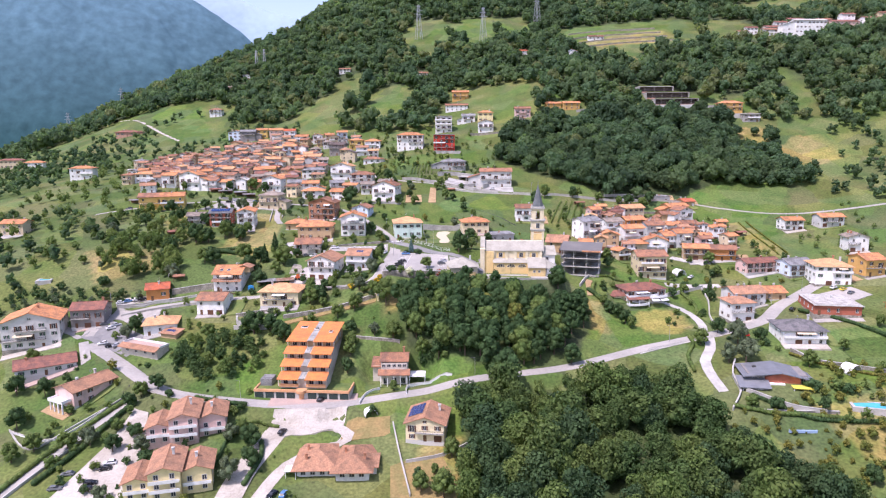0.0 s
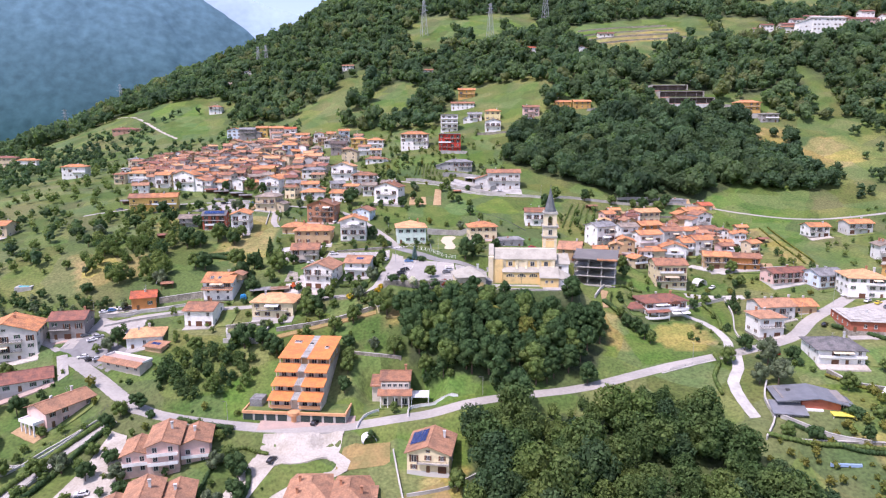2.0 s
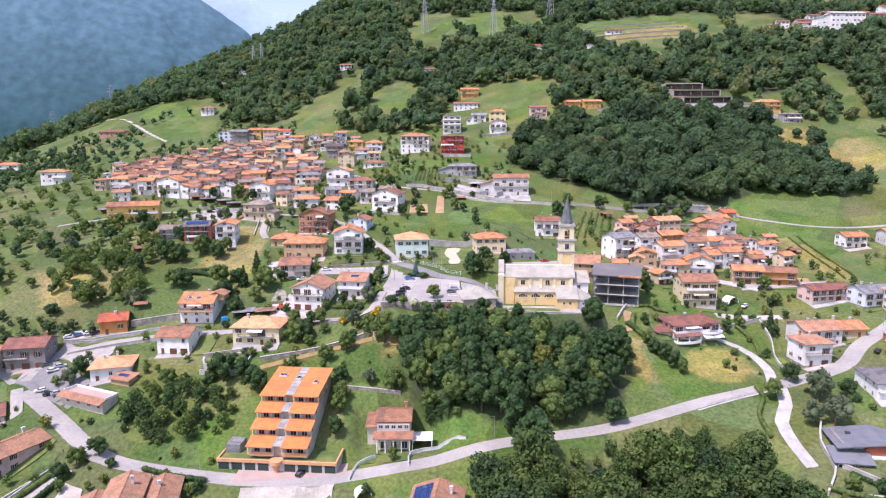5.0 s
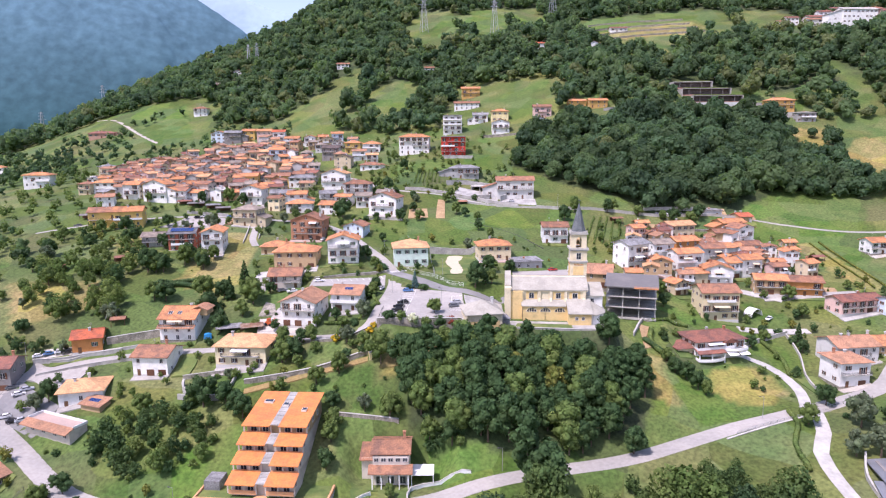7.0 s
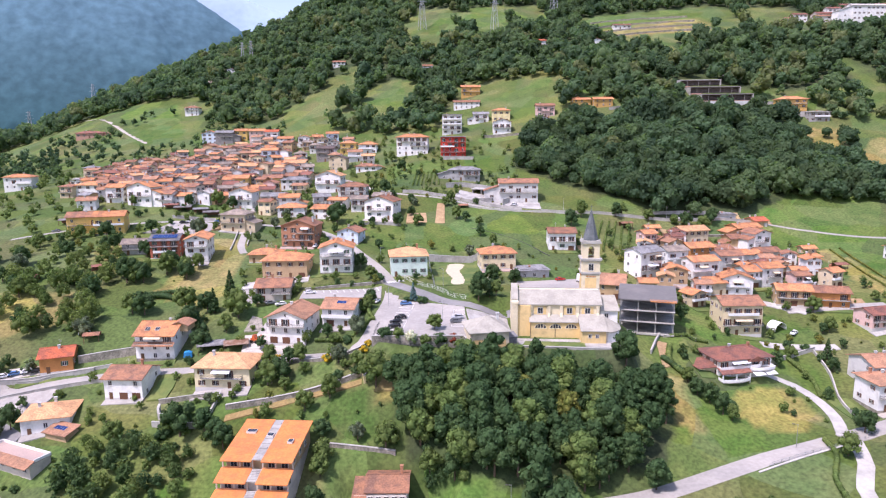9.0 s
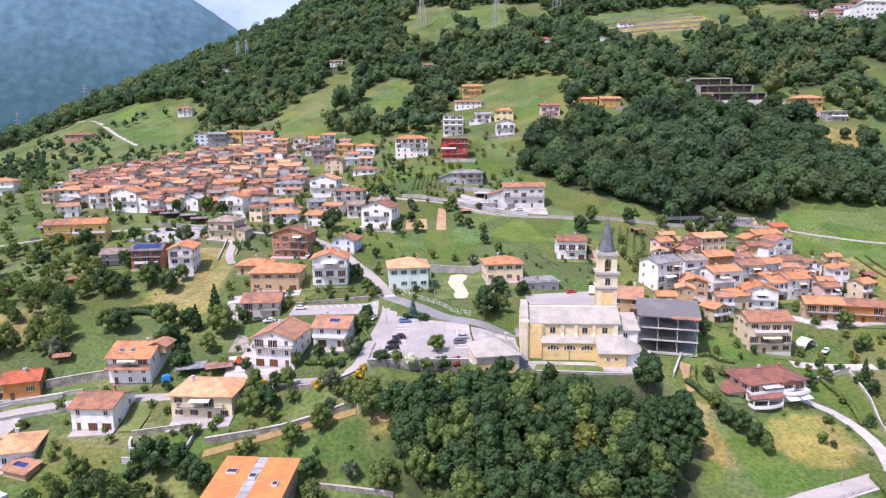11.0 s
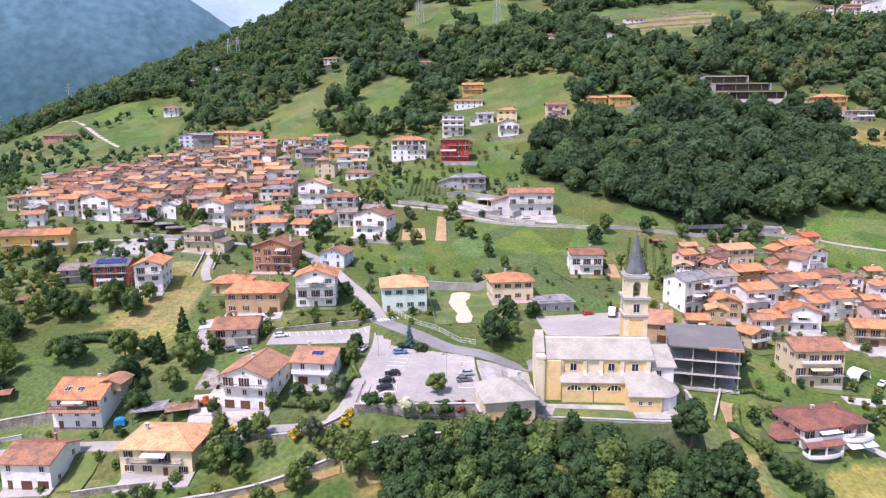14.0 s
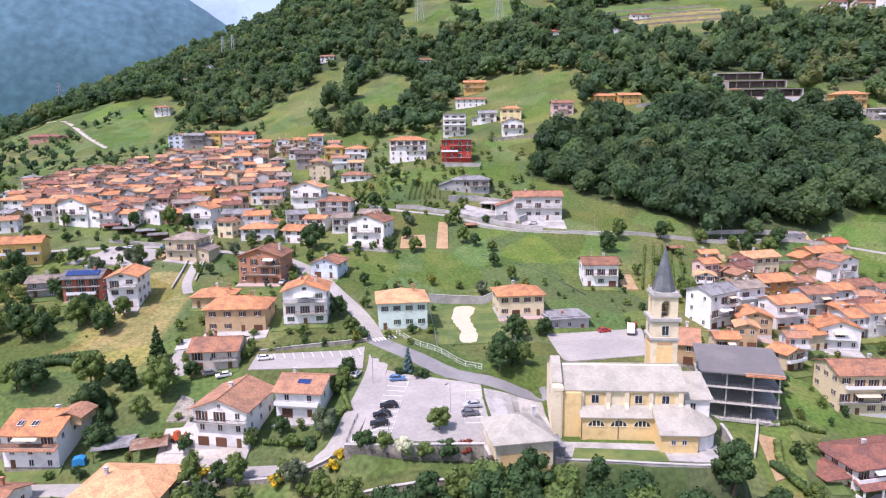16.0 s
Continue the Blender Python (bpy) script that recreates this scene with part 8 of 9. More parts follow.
tree(-114.7, 6.8, "round", LEAF_DARK, 1.6)
tree(-117.0, 3.2, "round", LEAF_GREY, 1.2)
tree(-80.4, -5.0, "round", LEAF, 1.2)
tree(-136.5, -27.5, "round", LEAF_DARK, 1.4)
tree(-149.9, -8.6, "round", LEAF, 1.4)
tree(-148.1, -25.3, "round", LEAF_DARK, 1.6)
tree(-137.6, -45.6, "round", LEAF_DARK, 1.6)
tree(-130.0, -63.8, "round", LEAF, 1.6)
tree(-125.1, -59.2, "round", LEAF, 1.4)
tree(-113.0, -61.2, "round", LEAF, 1.3)
tree(-114.9, -68.9, "bush", LEAF, 2.0)


def gardens(poly, count, kinds, size):
    p = np.array(poly, float)
    made = tries = 0
    while made < count and tries < count * 12:
        tries += 1
        x, y = grow.uniform(p[:, 0].min(), p[:, 0].max()), grow.uniform(p[:, 1].min(), p[:, 1].max())
        if inside(np.array([x]), np.array([y]), p)[0] and clear_of(x, y, 0.6) and not any(inside(np.array([x]), np.array([y]), q)[0] for q in OPEN):
            k, m = grow.choice(kinds)
            tree(x, y, k, m, grow.uniform(*size) * (1.3 if k == "bush" else 1), None, "garden trees")
            made += 1


OPEN = [[(-9, 12), (24, 11), (25, 52), (-4, 56)], [(13, 64), (40, 64), (40, 112), (13, 112)], [(-38, 52), (-4, 52), (-4, 70), (-38, 70)], [(46, 54), (78, 56), (78, 86), (46, 86)],
        [(58, -30), (88, 10), (128, 14), (130, -16), (98, -26)], [(-15, 147), (55, 170), (84, 150), (67, 118), (-9, 124)], [(-52, -52), (-14, -50), (-14, -38), (-52, -38)],
        [(-90, 140), (-66, 138), (-60, 96), (-66, 62), (-78, 60), (-98, 76)], [(-33, -4), (-10, 1), (-8, -10), (-24, -12)], [(-34, 5), (-32, 13), (-20, 11), (-18, 6)], [(-18, -17), (-1, -17), (-2, -22), (-16, -22)], [(136, 38), (150, 62), (160, 46), (158, 40)], [(16, 112), (60, 120), (66, 150), (30, 165), (0, 140)], [(205, 190), (280, 190), (230, 110), (200, 60), (190, 150)], [(36, 5), (88, 5), (88, 40), (40, 56)], [(160, -72), (172, -62), (172, -46), (160, -46)]]
SMALL = [("round", LEAF), ("round", LEAF_DARK), ("round", LEAF), ("round", LEAF_GREY), ("bush", LEAF_DARK), ("bush", LEAF)]
gardens([(-170, 40), (-60, 40), (-60, 150), (-170, 150)], 26, SMALL + [("round", LEAF_DARK)], (0.8, 1.9))
gardens([(-62, 78), (32, 78), (40, 205), (-80, 205)], 26, SMALL, (0.7, 1.3))
forest("garden_trees", [(-70, 205), (40, 195), (80, 215), (120, 330), (-60, 335)], 11, "small trees scattered among the upper houses", [(18, 224, 16, 16), (52, 246, 12, 16)], leaves=150, size=0.42, mat=LEAF, spray=0.55, lobe=8, gap=0.5)
gardens([(90, 20), (200, 20), (200, 110), (90, 110)], 20, SMALL, (0.7, 1.3))
forest("garden_trees", [(95, 110), (200, 110), (200, 60), (270, 40), (300, 150), (200, 160), (95, 160)], 12, "small trees among the houses and meadows", [(230, 120, 20, 30), (240, 150, 40, 40), (212, 95, 12, 40), (102, 135, 18, 24)], leaves=150, size=0.38, mat=LEAF, spray=0.5, lobe=8, gap=0.5)
gardens([(-150, -130), (30, -130), (30, 0), (-150, 0)], 28, SMALL, (0.6, 1.3))
gardens([(120, -110), (240, -110), (240, 20), (120, 20)], 22, SMALL, (0.7, 1.4))
forest("garden_trees", [(-260, 60), (-165, 60), (-150, 120), (-165, 180), (-210, 230), (-205, 330), (-260, 330)], 13, "trees on the meadows beside the village", [], leaves=150, size=0.5, height=(0.5, 1.6), mat=LEAF, spray=0.6, lobe=8, gap=0.5)
gardens([(-70, 0), (-8, 0), (-8, 14), (-70, 26)], 9, SMALL, (0.5, 0.9))
gardens([(-14, -30), (30, -36), (20, 6), (-10, 8)], 4, SMALL, (0.6, 1.1))
gardens([(140, -112), (170, -92), (235, -95), (230, -120), (150, -125)], 14, [("round", LEAF), ("broad", LEAF_DARK), ("broad", LEAF_OLIVE)], (0.6, 1.0))
tree(36, -9, "broad", LEAF_OLIVE, 0.9)
tree(47, -13, "broad", LEAF_OLIVE, 0.8)
forest("woodland", [(-290, 340), (-110, 345), (-60, 400), (-170, 470), (-240, 520), (-330, 480)], 13, "loose trees on the meadows above the old village", [(-215, 450, 40, 60), (-130, 395, 26, 20), (-300, 500, 26, 18)], leaves=60, size=0.7)
forest("woodland", [(120, 300), (330, 290), (420, 262), (300, 322), (160, 345)], 11, "trees between the hillside houses", [(300, 290, 24, 16), (150, 316, 30, 10)], leaves=60, size=0.85)
forest("woodland", [(-160, -160), (-60, -140), (-20, -140), (-20, -260), (-200, -260)], 16, "trees below the gardens", leaves=80, size=0.8)


def hedge(points, w, h, label, mat=LEAF_DARK, dense=9.0):
    """A clipped hedge of leaf sprays along a line."""
    rng = np.random.default_rng(int(abs(points[0][0] * 13 + points[0][1] * 7)))
    c = smooth_line(points, 0.9)
    z = land(c[:, 0], c[:, 1])
    cs = np.stack([c[:, 0] + rng.uniform(-0.1, 0.1, len(c)), c[:, 1] + rng.uniform(-0.1, 0.1, len(c)), z + h * 0.5], 1)
    core = [(ICO1 * (1 + rng.uniform(-0.1, 0.1, (len(ICO1), 1))) * np.array([0.75, 0.75, 1]) * np.array([w * 0.75, w * 0.75, h * 0.55]) + p, ICO1F) for p in cs]
    v, f = leaf_cloud(rng, cs, np.full(len(cs), max(w, h) * 0.56), int(len(cs) * dense * 3), 0.2)
    v, f = merge(core + [(v, f)])
    return tagged(new("hedge", np_mesh("hedge", v, f, mat)), label, "hedge")


hedge([(176, -6), (186, -20), (196, -40), (204, -58)], 1.4, 1.8, "tall clipped green hedge along the villa lawn")
hedge([(150, -42), (158, -50), (172, -58), (186, -60)], 1.2, 1.2, "low brown-green hedge below the white villa", LEAF_OLIVE)
hedge([(-76, -41), (-66, -45.5), (-57, -48)], 1.4, 1.8, "thick dark garden hedge beside the road")
hedge([(-103, 73), (-94, 75), (-84, 76)], 1.6, 1.8, "dark hedge across the meadow")
hedge([(88, 19), (93, 14), (99, 8), (104, 2)], 2.0, 2.0, "dark hedge at the edge of the meadow")
hedge([(-8, 30), (-9.5, 36), (-10.5, 44)], 1.2, 1.4, "green hedge round the corner garden", LEAF)
hedge([(-27, 27), (-18, 24), (-12, 25.5), (-9, 30)], 1.0, 1.2, "green hedge round the corner garden", LEAF)
hedge([(-33, 70), (-20, 72), (-8, 72)], 1.2, 1.4, "green hedge above the parking terrace", LEAF)
hedge([(-104, -38), (-112, -50), (-121, -66), (-128, -84)], 1.8, 1.8, "row of shrubs along the lane", LEAF)
hedge([(-58, -56), (-60, -68), (-62, -84)], 1.2, 1.6, "tall dark hedge beside the gravel drive")
hedge([(116, -66), (126, -72), (140, -76), (150, -79)], 1.6, 1.6, "hedge below the villa terrace", LEAF)
hedge([(121, -17), (119, -25), (113, -34), (111, -44)], 1.4, 1.6, "hedge along the concrete lane", LEAF)
hedge([(42, 84), (40, 74), (39, 64)], 1.0, 1.3, "hedge beside the playing field")


# ---- walls, fences, marks ----
def wall_run(points, height, thick, mat, label, down=3.0, top=None, category="wall", coping=True):
    """A wall along a line: height over the ground (or up to a level top), and down into it."""
    c = smooth_line(points, 3.0)
    z = land(c[:, 0], c[:, 1])
    d = np.gradient(c, axis=0)
    d /= np.hypot(d[:, 0], d[:, 1])[:, None]
    n = np.stack([-d[:, 1], d[:, 0]], 1) * thick / 2
    root = thing("wall", c[0, 0], c[0, 1], z[0], 0, label, category)
    for nm, grow_by, lo, hi, mt in (("wall_body", 1.0, -down, 0.0, mat), ("coping", 1.35, 0.0, 0.12, PALE_CONCRETE)):
        if nm == "coping" and not coping:
            continue
        bm = bmesh.new()
        prev = None
        for i in range(len(c)):
            t = (z[i] + height) if top is None else top
            a, b = c[i] + n[i] * grow_by, c[i] - n[i] * grow_by
            base = min(z[i], t) + lo if nm == "wall_body" else t + lo
            q = [bm.verts.new((p[0] - c[0, 0], p[1] - c[0, 1], h - z[0])) for p, h in ((a, base), (b, base), (b, t + hi), (a, t + hi))]
            if prev:
                for k in range(4):
                    bm.faces.new((prev[k], prev[(k + 1) % 4], q[(k + 1) % 4], q[k]))
            else:
                bm.faces.new(q)
            prev = q
        bm.faces.new(prev[::-1])
        part(nm, bm, mt, root)
    return root


wall_run([(-8, 13.6), (2, 12.6), (12, 12.0), (20.8, 11.2)], 0, 0.6, STONE_WALL, "long rubble stone retaining wall under the car park", 5, -4.4)
wall_run([(20.8, 11.2), (21.2, 6.5)], 0, 0.5, STONE_WALL, "rubble stone wall end beside the canonry", 6, -4.6)
wall_run([(35, 9.4), (46, 7.6), (57, 5.4), (66, 4.0), (71, 6.5), (75, 14), (76.5, 22)], 0, 0.5, CONCRETE, "grey wall round the church terrace", 6, -7.6)
wall_run([(4, 204), (28, 193.5), (55, 179), (69, 172)], 1.9, 0.5, CONCRETE, "grey retaining wall above the upper road", 1)
wall_run([(78, 164), (92, 161), (110, 162.4), (141, 161.4), (184, 165.5), (203, 160)], 1.3, 0.5, PALE_CONCRETE, "pale parapet wall along the upper road", 4)
wall_run([(60, 182), (66, 188), (64, 196)], 3.0, 0.5, CONCRETE, "tall grey concrete wall beside the road")
wall_run([(44, 186), (54, 186), (56, 192)], 2.6, 0.5, CONCRETE, "tall grey concrete wall beside the road")
wall_run([(14.5, 110.5), (38.5, 109.5)], 3.0, 0.5, CONCRETE, "grey concrete back wall of the playing field")
wall_run([(-50.5, 1.2), (-34, 0.8), (-24.2, 1.8), (-10.9, 4.8)], 1.3, 0.6, STONE_WALL, "brown rubble wall along the garden path")
wall_run([(-71, 6), (-70, 1.8), (-64, -0.4), (-58, -1.6)], 1.8, 0.5, PALE_CONCRETE, "pale plastered garden terrace wall", 4)
wall_run([(-130, 30), (-119, 30.5), (-111, 32.8), (-96, 34)], 1.0, 0.4, CONCRETE, "low grey wall along the street")
wall_run([(-126, 21), (-118, 21.8), (-97, 23.6), (-82, 22.5)], 0.8, 0.4, CONCRETE, "low grey parapet below the street", 3)
wall_run([(96, -27.5), (104, -25.2), (113.5, -22.7), (124, -20.6)], 0.1, 0.5, CONCRETE, "grey retaining wall under the valley road", 4.5)
wall_run([(124, 24), (136, 30), (151, 35)], 1.4, 0.4, PALE_CONCRETE, "pale wall below the lawn")
wall_run([(150, 34), (147, 20), (141, 6), (139, -4)], 0.9, 0.35, PALE_CONCRETE, "pale garden wall down the slope")
wall_run([(-140, -46), (-127, -58), (-116, -47), (-104, -33)], 0.5, 0.3, PALE_CONCRETE, "low pale wall round a lawn")
wall_run([(-109, -55), (-119, -73), (-127, -92)], 0.9, 0.3, PALE_CONCRETE, "pale wall along the lane")
wall_run([(-16, -50), (-14, -41.5), (-9, -37.5)], 0.8, 0.3, WHITE, "low white garden wall")
wall_run([(1, -44), (2, -36.5), (10, -34.2), (19, -34.0)], 1.0, 0.3, WHITE, "low white garden wall")
wall_run([(2, -54), (2, -63)], 0.8, 0.25, PALE_CONCRETE, "low pale wall between gardens")
wall_run([(0, -78), (12, -76), (22, -71)], 1.0, 0.25, PALE_CONCRETE, "pale garden wall behind the tilled plot")
wall_run([(-4, -60), (-2, -74), (1, -92)], 0.9, 0.3, PALE_CONCRETE, "pale garden wall beside the yard")
wall_run([(116, -66), (124, -70), (136, -73), (148, -75)], 0.6, 0.6, STONE_WALL, "stone terrace wall below the villa", 3)
wall_run([(-77, 122), (-80, 150), (-84, 178)], 0.8, 0.3, CONCRETE, "low wall beside the lane")
wall_run([(-71, 130), (-74, 155), (-77.5, 180)], 0.8, 0.3, CONCRETE, "low wall beside the lane")
wall_run([(-36, 69.5), (-20, 70.5), (-5.5, 71)], 0.9, 0.4, STONE_WALL, "stone wall behind the parking terrace")
wall_run([(-10, 16.0), (-20, 13.2), (-34, 15.6), (-50, 19.8), (-62, 20.8)], 0.7, 0.35, STONE_WALL, "low stone parapet of the street", 4)
wall_run([(40, 176), (60, 168.5), (78, 163.5)], 0.7, 0.4, PALE_CONCRETE, "pale parapet of the upper road", 3)
wall_run([(150, 145), (163, 150), (176, 152)], 1.0, 0.4, STONE_WALL, "stone terrace wall above the houses")
wall_run([(95, 262), (104, 268), (116, 272)], 1.8, 0.5, CONCRETE, "grey retaining wall under the houses")
wall_run([(64, 298), (92, 292), (120, 284)], 1.6, 0.5, STONE_WALL, "long stone terrace wall on the hill")
wall_run([(268, 289), (288, 286), (310, 283)], 3.6, 0.6, PALE_CONCRETE, "tall pale retaining wall below the orange house")
wall_run([(277, 309), (290, 306), (300, 303)], 2.2, 0.6, CONCRETE, "grey retaining wall beside the terraced building")
wall_run([(160, 308), (200, 310), (228, 309)], 1.6, 0.5, CONCRETE, "grey retaining wall along the hillside road")
for k in range(4):
    wall_run([(222, 505 + k * 24), (262, 512 + k * 22), (330, 508 + k * 20)], 1.4, 0.6, STONE_WALL, "long dry stone terrace wall across a meadow")
wall_run([(30, 262), (52, 256)], 1.8, 0.5, CONCRETE, "grey wall below the red house")
wall_run([(-20, 155), (-14, 158), (2, 153)], 0.9, 0.4, CONCRETE, "low wall round a garden")
wall_run([(38, 145), (58, 128), (70, 108)], 0.1, 0.15, METAL, "thin garden boundary line", 0.3, None, "fence", False)


def fence(points, h, label, mat=GALV, step=2.4):
    c = smooth_line(points, step)
    z = land(c[:, 0], c[:, 1])
    root = thing("fence", c[0, 0], c[0, 1], z[0], 0, label, "fence")
    pb = bmesh.new()
    box(pb, -0.05, -0.05, -0.4, 0.05, 0.05, h)
    post = mesh_of("post", pb, mat)
    for i in range(len(c)):
        hang("post", post, root, pose(c[i, 0] - c[0, 0], c[i, 1] - c[0, 1], z[i] - z[0]))
    bm = bmesh.new()
    for i in range(len(c) - 1):
        a, b = Vector((*c[i], z[i])) - Vector((*c[0], z[0])), Vector((*c[i + 1], z[i + 1])) - Vector((*c[0], z[0]))
        for u in (0.15, 0.5, 0.95):
            m = Matrix.Translation(a + Vector((0, 0, h * u))) @ (b - a).to_track_quat("X", "Z").to_matrix().to_4x4()
            box(bm, 0, -0.025, -0.03, (b - a).length, 0.025, 0.03, 0, m)
    part("rails", bm, mat, root)
    return root


fence([(100, -25.5), (112, -22.4), (124, -20.3), (134, -17.5)], 1.0, "grey steel guard rail on the valley road")
fence([(3, 77), (8, 67.5), (13.5, 61.5), (19, 54), (25, 48)], 1.6, "white mesh fence along the playing field", WHITE)
fence([(14.5, 63.5), (14.5, 108)], 2.2, "tall wire fence of the playing field", GALV, 3.5)
fence([(37, 63), (37.5, 108)], 2.2, "tall wire fence of the playing field", GALV, 3.5)
fence([(-7, 12.8), (4, 11.9), (19.5, 10.6)], 1.0, "iron railing over the retaining wall", METAL)
fence([(-9, 17.5), (-14, 13.4), (-24, 14.2), (-36, 16.8)], 0.9, "iron railing along the street", METAL)
fence([(-6, 27), (-8, 19.5)], 0.9, "iron railing at the road bend", METAL)
fence([(-104, -30), (-122, -52), (-138, -72)], 1.0, "thin wire garden fence", METAL, 4)


def stripes(name, a, b, c, d, n, w, label):
    """Painted lines from the edge a-b to the edge c-d."""
    a, b, c, d = (Vector((*p, 0)) for p in (a, b, c, d))
    root = thing(name, a.x, a.y, ground_at(a.x, a.y), 0, label, "marking", "", "structure")
    for i in range(n):
        p, q = a.lerp(b, i / (n - 1)), c.lerp(d, i / (n - 1))
        m = 5
        bm = bmesh.new()
        side = (q - p).normalized().cross(Vector((0, 0, 1))) * w / 2
        prev = None
        for k in range(m + 1):
            r = p.lerp(q, k / m)
            z = ground_at(r.x, r.y) + 0.135
            cur = [bm.verts.new((r.x + s * side.x - a.x, r.y + s * side.y - a.y, z - ground_at(a.x, a.y) - dz)) for s, dz in ((-1, 0), (1, 0), (1, 0.2), (-1, 0.2))]
            if prev:
                for e in range(4):
                    bm.faces.new((prev[e], prev[(e + 1) % 4], cur[(e + 1) % 4], cur[e]))
            prev = cur
        part("line", bm, LINE, root)
    return root


stripes("road_marking", (1.6, 47), (-3.8, 18.5), (6.2, 46), (1.4, 18), 12, 0.14, "white painted parking bay lines")
stripes("road_marking", (6.2, 46), (6.2, 46), (1.4, 18), (1.4, 18), 2, 0.16, "white painted parking bay edge")
stripes("road_marking", (19.6, 37.2), (17.6, 21.5), (23.2, 36.6), (21.8, 21.2), 7, 0.14, "white painted parking bay lines")
stripes("road_marking", (19.6, 37.2), (19.6, 37.2), (17.6, 21.5), (17.6, 21.5), 2, 0.16, "white painted parking bay edge")
stripes("road_marking", (-34, 66), (-8, 66.6), (-32.8, 61.5), (-6.8, 62), 11, 0.14, "white painted parking bay lines")
stripes("road_marking", (-4.6, 74.6), (1.6, 76.4), (-3.0, 70.6), (3.0, 73.2), 7, 0.5, "white zebra crossing stripes")


# ---- cars ----
PAINTS = {n: material("car_paint_" + n, c, 0.25, 0.03, 2, spec=0.6) for n, c in (("black", (0.012, 0.013, 0.015)), ("white", (0.78, 0.78, 0.77)), ("silver", (0.45, 0.47, 0.50)), ("grey", (0.14, 0.15, 0.16)),
                                                                           ("blue", (0.10, 0.22, 0.42)), ("red", (0.50, 0.03, 0.025)), ("yellow", (0.65, 0.50, 0.04)), ("orange", (0.48, 0.10, 0.03)))}
TYRE = material("tyre_rubber", (0.015, 0.015, 0.016), 0.85, 0.1, 6)
RIM = material("alloy_rim", (0.5, 0.5, 0.52), 0.35, 0.1, 6, metal=0.8)
LAMP = material("lamp_glass", (0.65, 0.65, 0.62), 0.15, 0.05, 4, spec=0.6)
CAR = {}


def car_meshes(paint):
    if paint in CAR:
        return CAR[paint]
    bm = bmesh.new()
    prism(bm, ((-2.05, 0.32), (2.05, 0.32), (2.10, 0.62), (1.95, 0.82), (0.95, 0.93), (-1.75, 0.97), (-2.08, 0.85)), "y", -0.86, 0.86)
    prism(bm, ((0.98, 0.90), (0.30, 1.42), (-1.25, 1.46), (-1.85, 0.95)), "y", -0.70, 0.70)
    bmesh.ops.bevel(bm, geom=bm.edges[:], offset=0.07, segments=1, affect="EDGES")
    body = mesh_of("body", bm, PAINTS[paint])
    bm = bmesh.new()
    prism(bm, ((0.86, 0.98), (0.30, 1.37), (-1.20, 1.40), (-1.66, 1.0)), "y", -0.725, 0.725)
    prism(bm, ((0.99, 0.96), (0.36, 1.40), (0.30, 1.40), (0.90, 0.96)), "y", -0.60, 0.60)
    prism(bm, ((-1.87, 1.0), (-1.33, 1.43), (-1.28, 1.43), (-1.78, 1.0)), "y", -0.60, 0.60)
    glass = mesh_of("glass", bm, GLASS)
    if "wheel" not in CAR:
        bm = bmesh.new()
        bmesh.ops.create_cone(bm, cap_ends=True, segments=14, radius1=0.32, radius2=0.32, depth=0.2, matrix=pose(0, 0, 0, 90))
        wheel = mesh_of("wheel", bm, TYRE)
        bm = bmesh.new()
        bmesh.ops.create_cone(bm, cap_ends=True, segments=10, radius1=0.2, radius2=0.2, depth=0.215, matrix=pose(0, 0, 0, 90))
        CAR["wheel"] = (wheel, mesh_of("rim", bm, RIM))
        bm = bmesh.new()
        box(bm, -0.04, -0.16, -0.07, 0.04, 0.16, 0.07)
        CAR["lamp"] = mesh_of("headlight", bm, LAMP)
    CAR[paint] = (body, glass)
    return CAR[paint]


def car(x, y, yaw, paint):
    body, glass = car_meshes(paint)
    on_paving = -8 < x < 25 and 11 < y < 52 or -37 < x < -5 and 52 < y < 68
    root = thing("car", x, y, ground_at(x, y) + (0.10 if on_paving else 0.06), yaw + grow.choice((0, 180)), f"{paint} parked hatchback car", "car", "parked cars")
    hang("body", body, root)
    hang("glass", glass, root)
    for sx in (-1.28, 1.3):
        for sy in (-0.78, 0.78):
            w = hang("wheel", CAR["wheel"][0], root, pose(sx, sy, 0.32))
            hang("rim", CAR["wheel"][1], w)
    for sy in (-0.6, 0.6):
        hang("headlight", CAR["lamp"], root, pose(2.03, sy, 0.68))
    return root


car(-1.0, 22.3, 5, "black")
car(-0.5, 26.1, 5, "black")
car(1.0, 30.4, 5, "black")
car(3.1, 44.7, 5, "blue")
car(20.2, 28.9, 4, "silver")
car(19.4, 24.9, 4, "grey")
car(-4.8, 17.3, 5, "white")
car(-32.9, 61.2, 10, "white")
car(-7.5, 48.4, 70, "white")
car(79.4, 85.8, 60, "red")
car(68.7, 82.6, 10, "red")
car(-47.7, 60.6, 20, "grey")
car(-43.6, 58.6, 20, "white")
car(-110.4, 163.5, 8, "black")
car(-107.4, 165.1, 8, "white")
car(-43.9, 126.4, 80, "black")
car(-38.2, 124.2, 80, "silver")
car(-47.5, 88.8, 8, "white")
car(-30.3, -45.3, 70, "black")
car(-41.7, -61.9, 70, "black")
car(-127.1, 12.3, 30, "white")
car(-127.0, 2.9, 30, "white")
car(-123.2, 1.0, 30, "black")
car(-120.1, 0.4, 30, "silver")
car(-130.3, 32.2, 25, "white")
car(-127.0, 33.1, 25, "blue")
car(-123.3, 33.6, 25, "white")
car(-108.7, -79.4, 5, "grey")
car(-107.7, -73.2, 5, "grey")
car(-96.4, -72.4, 8, "black")
car(-95.7, -70.0, 8, "white")
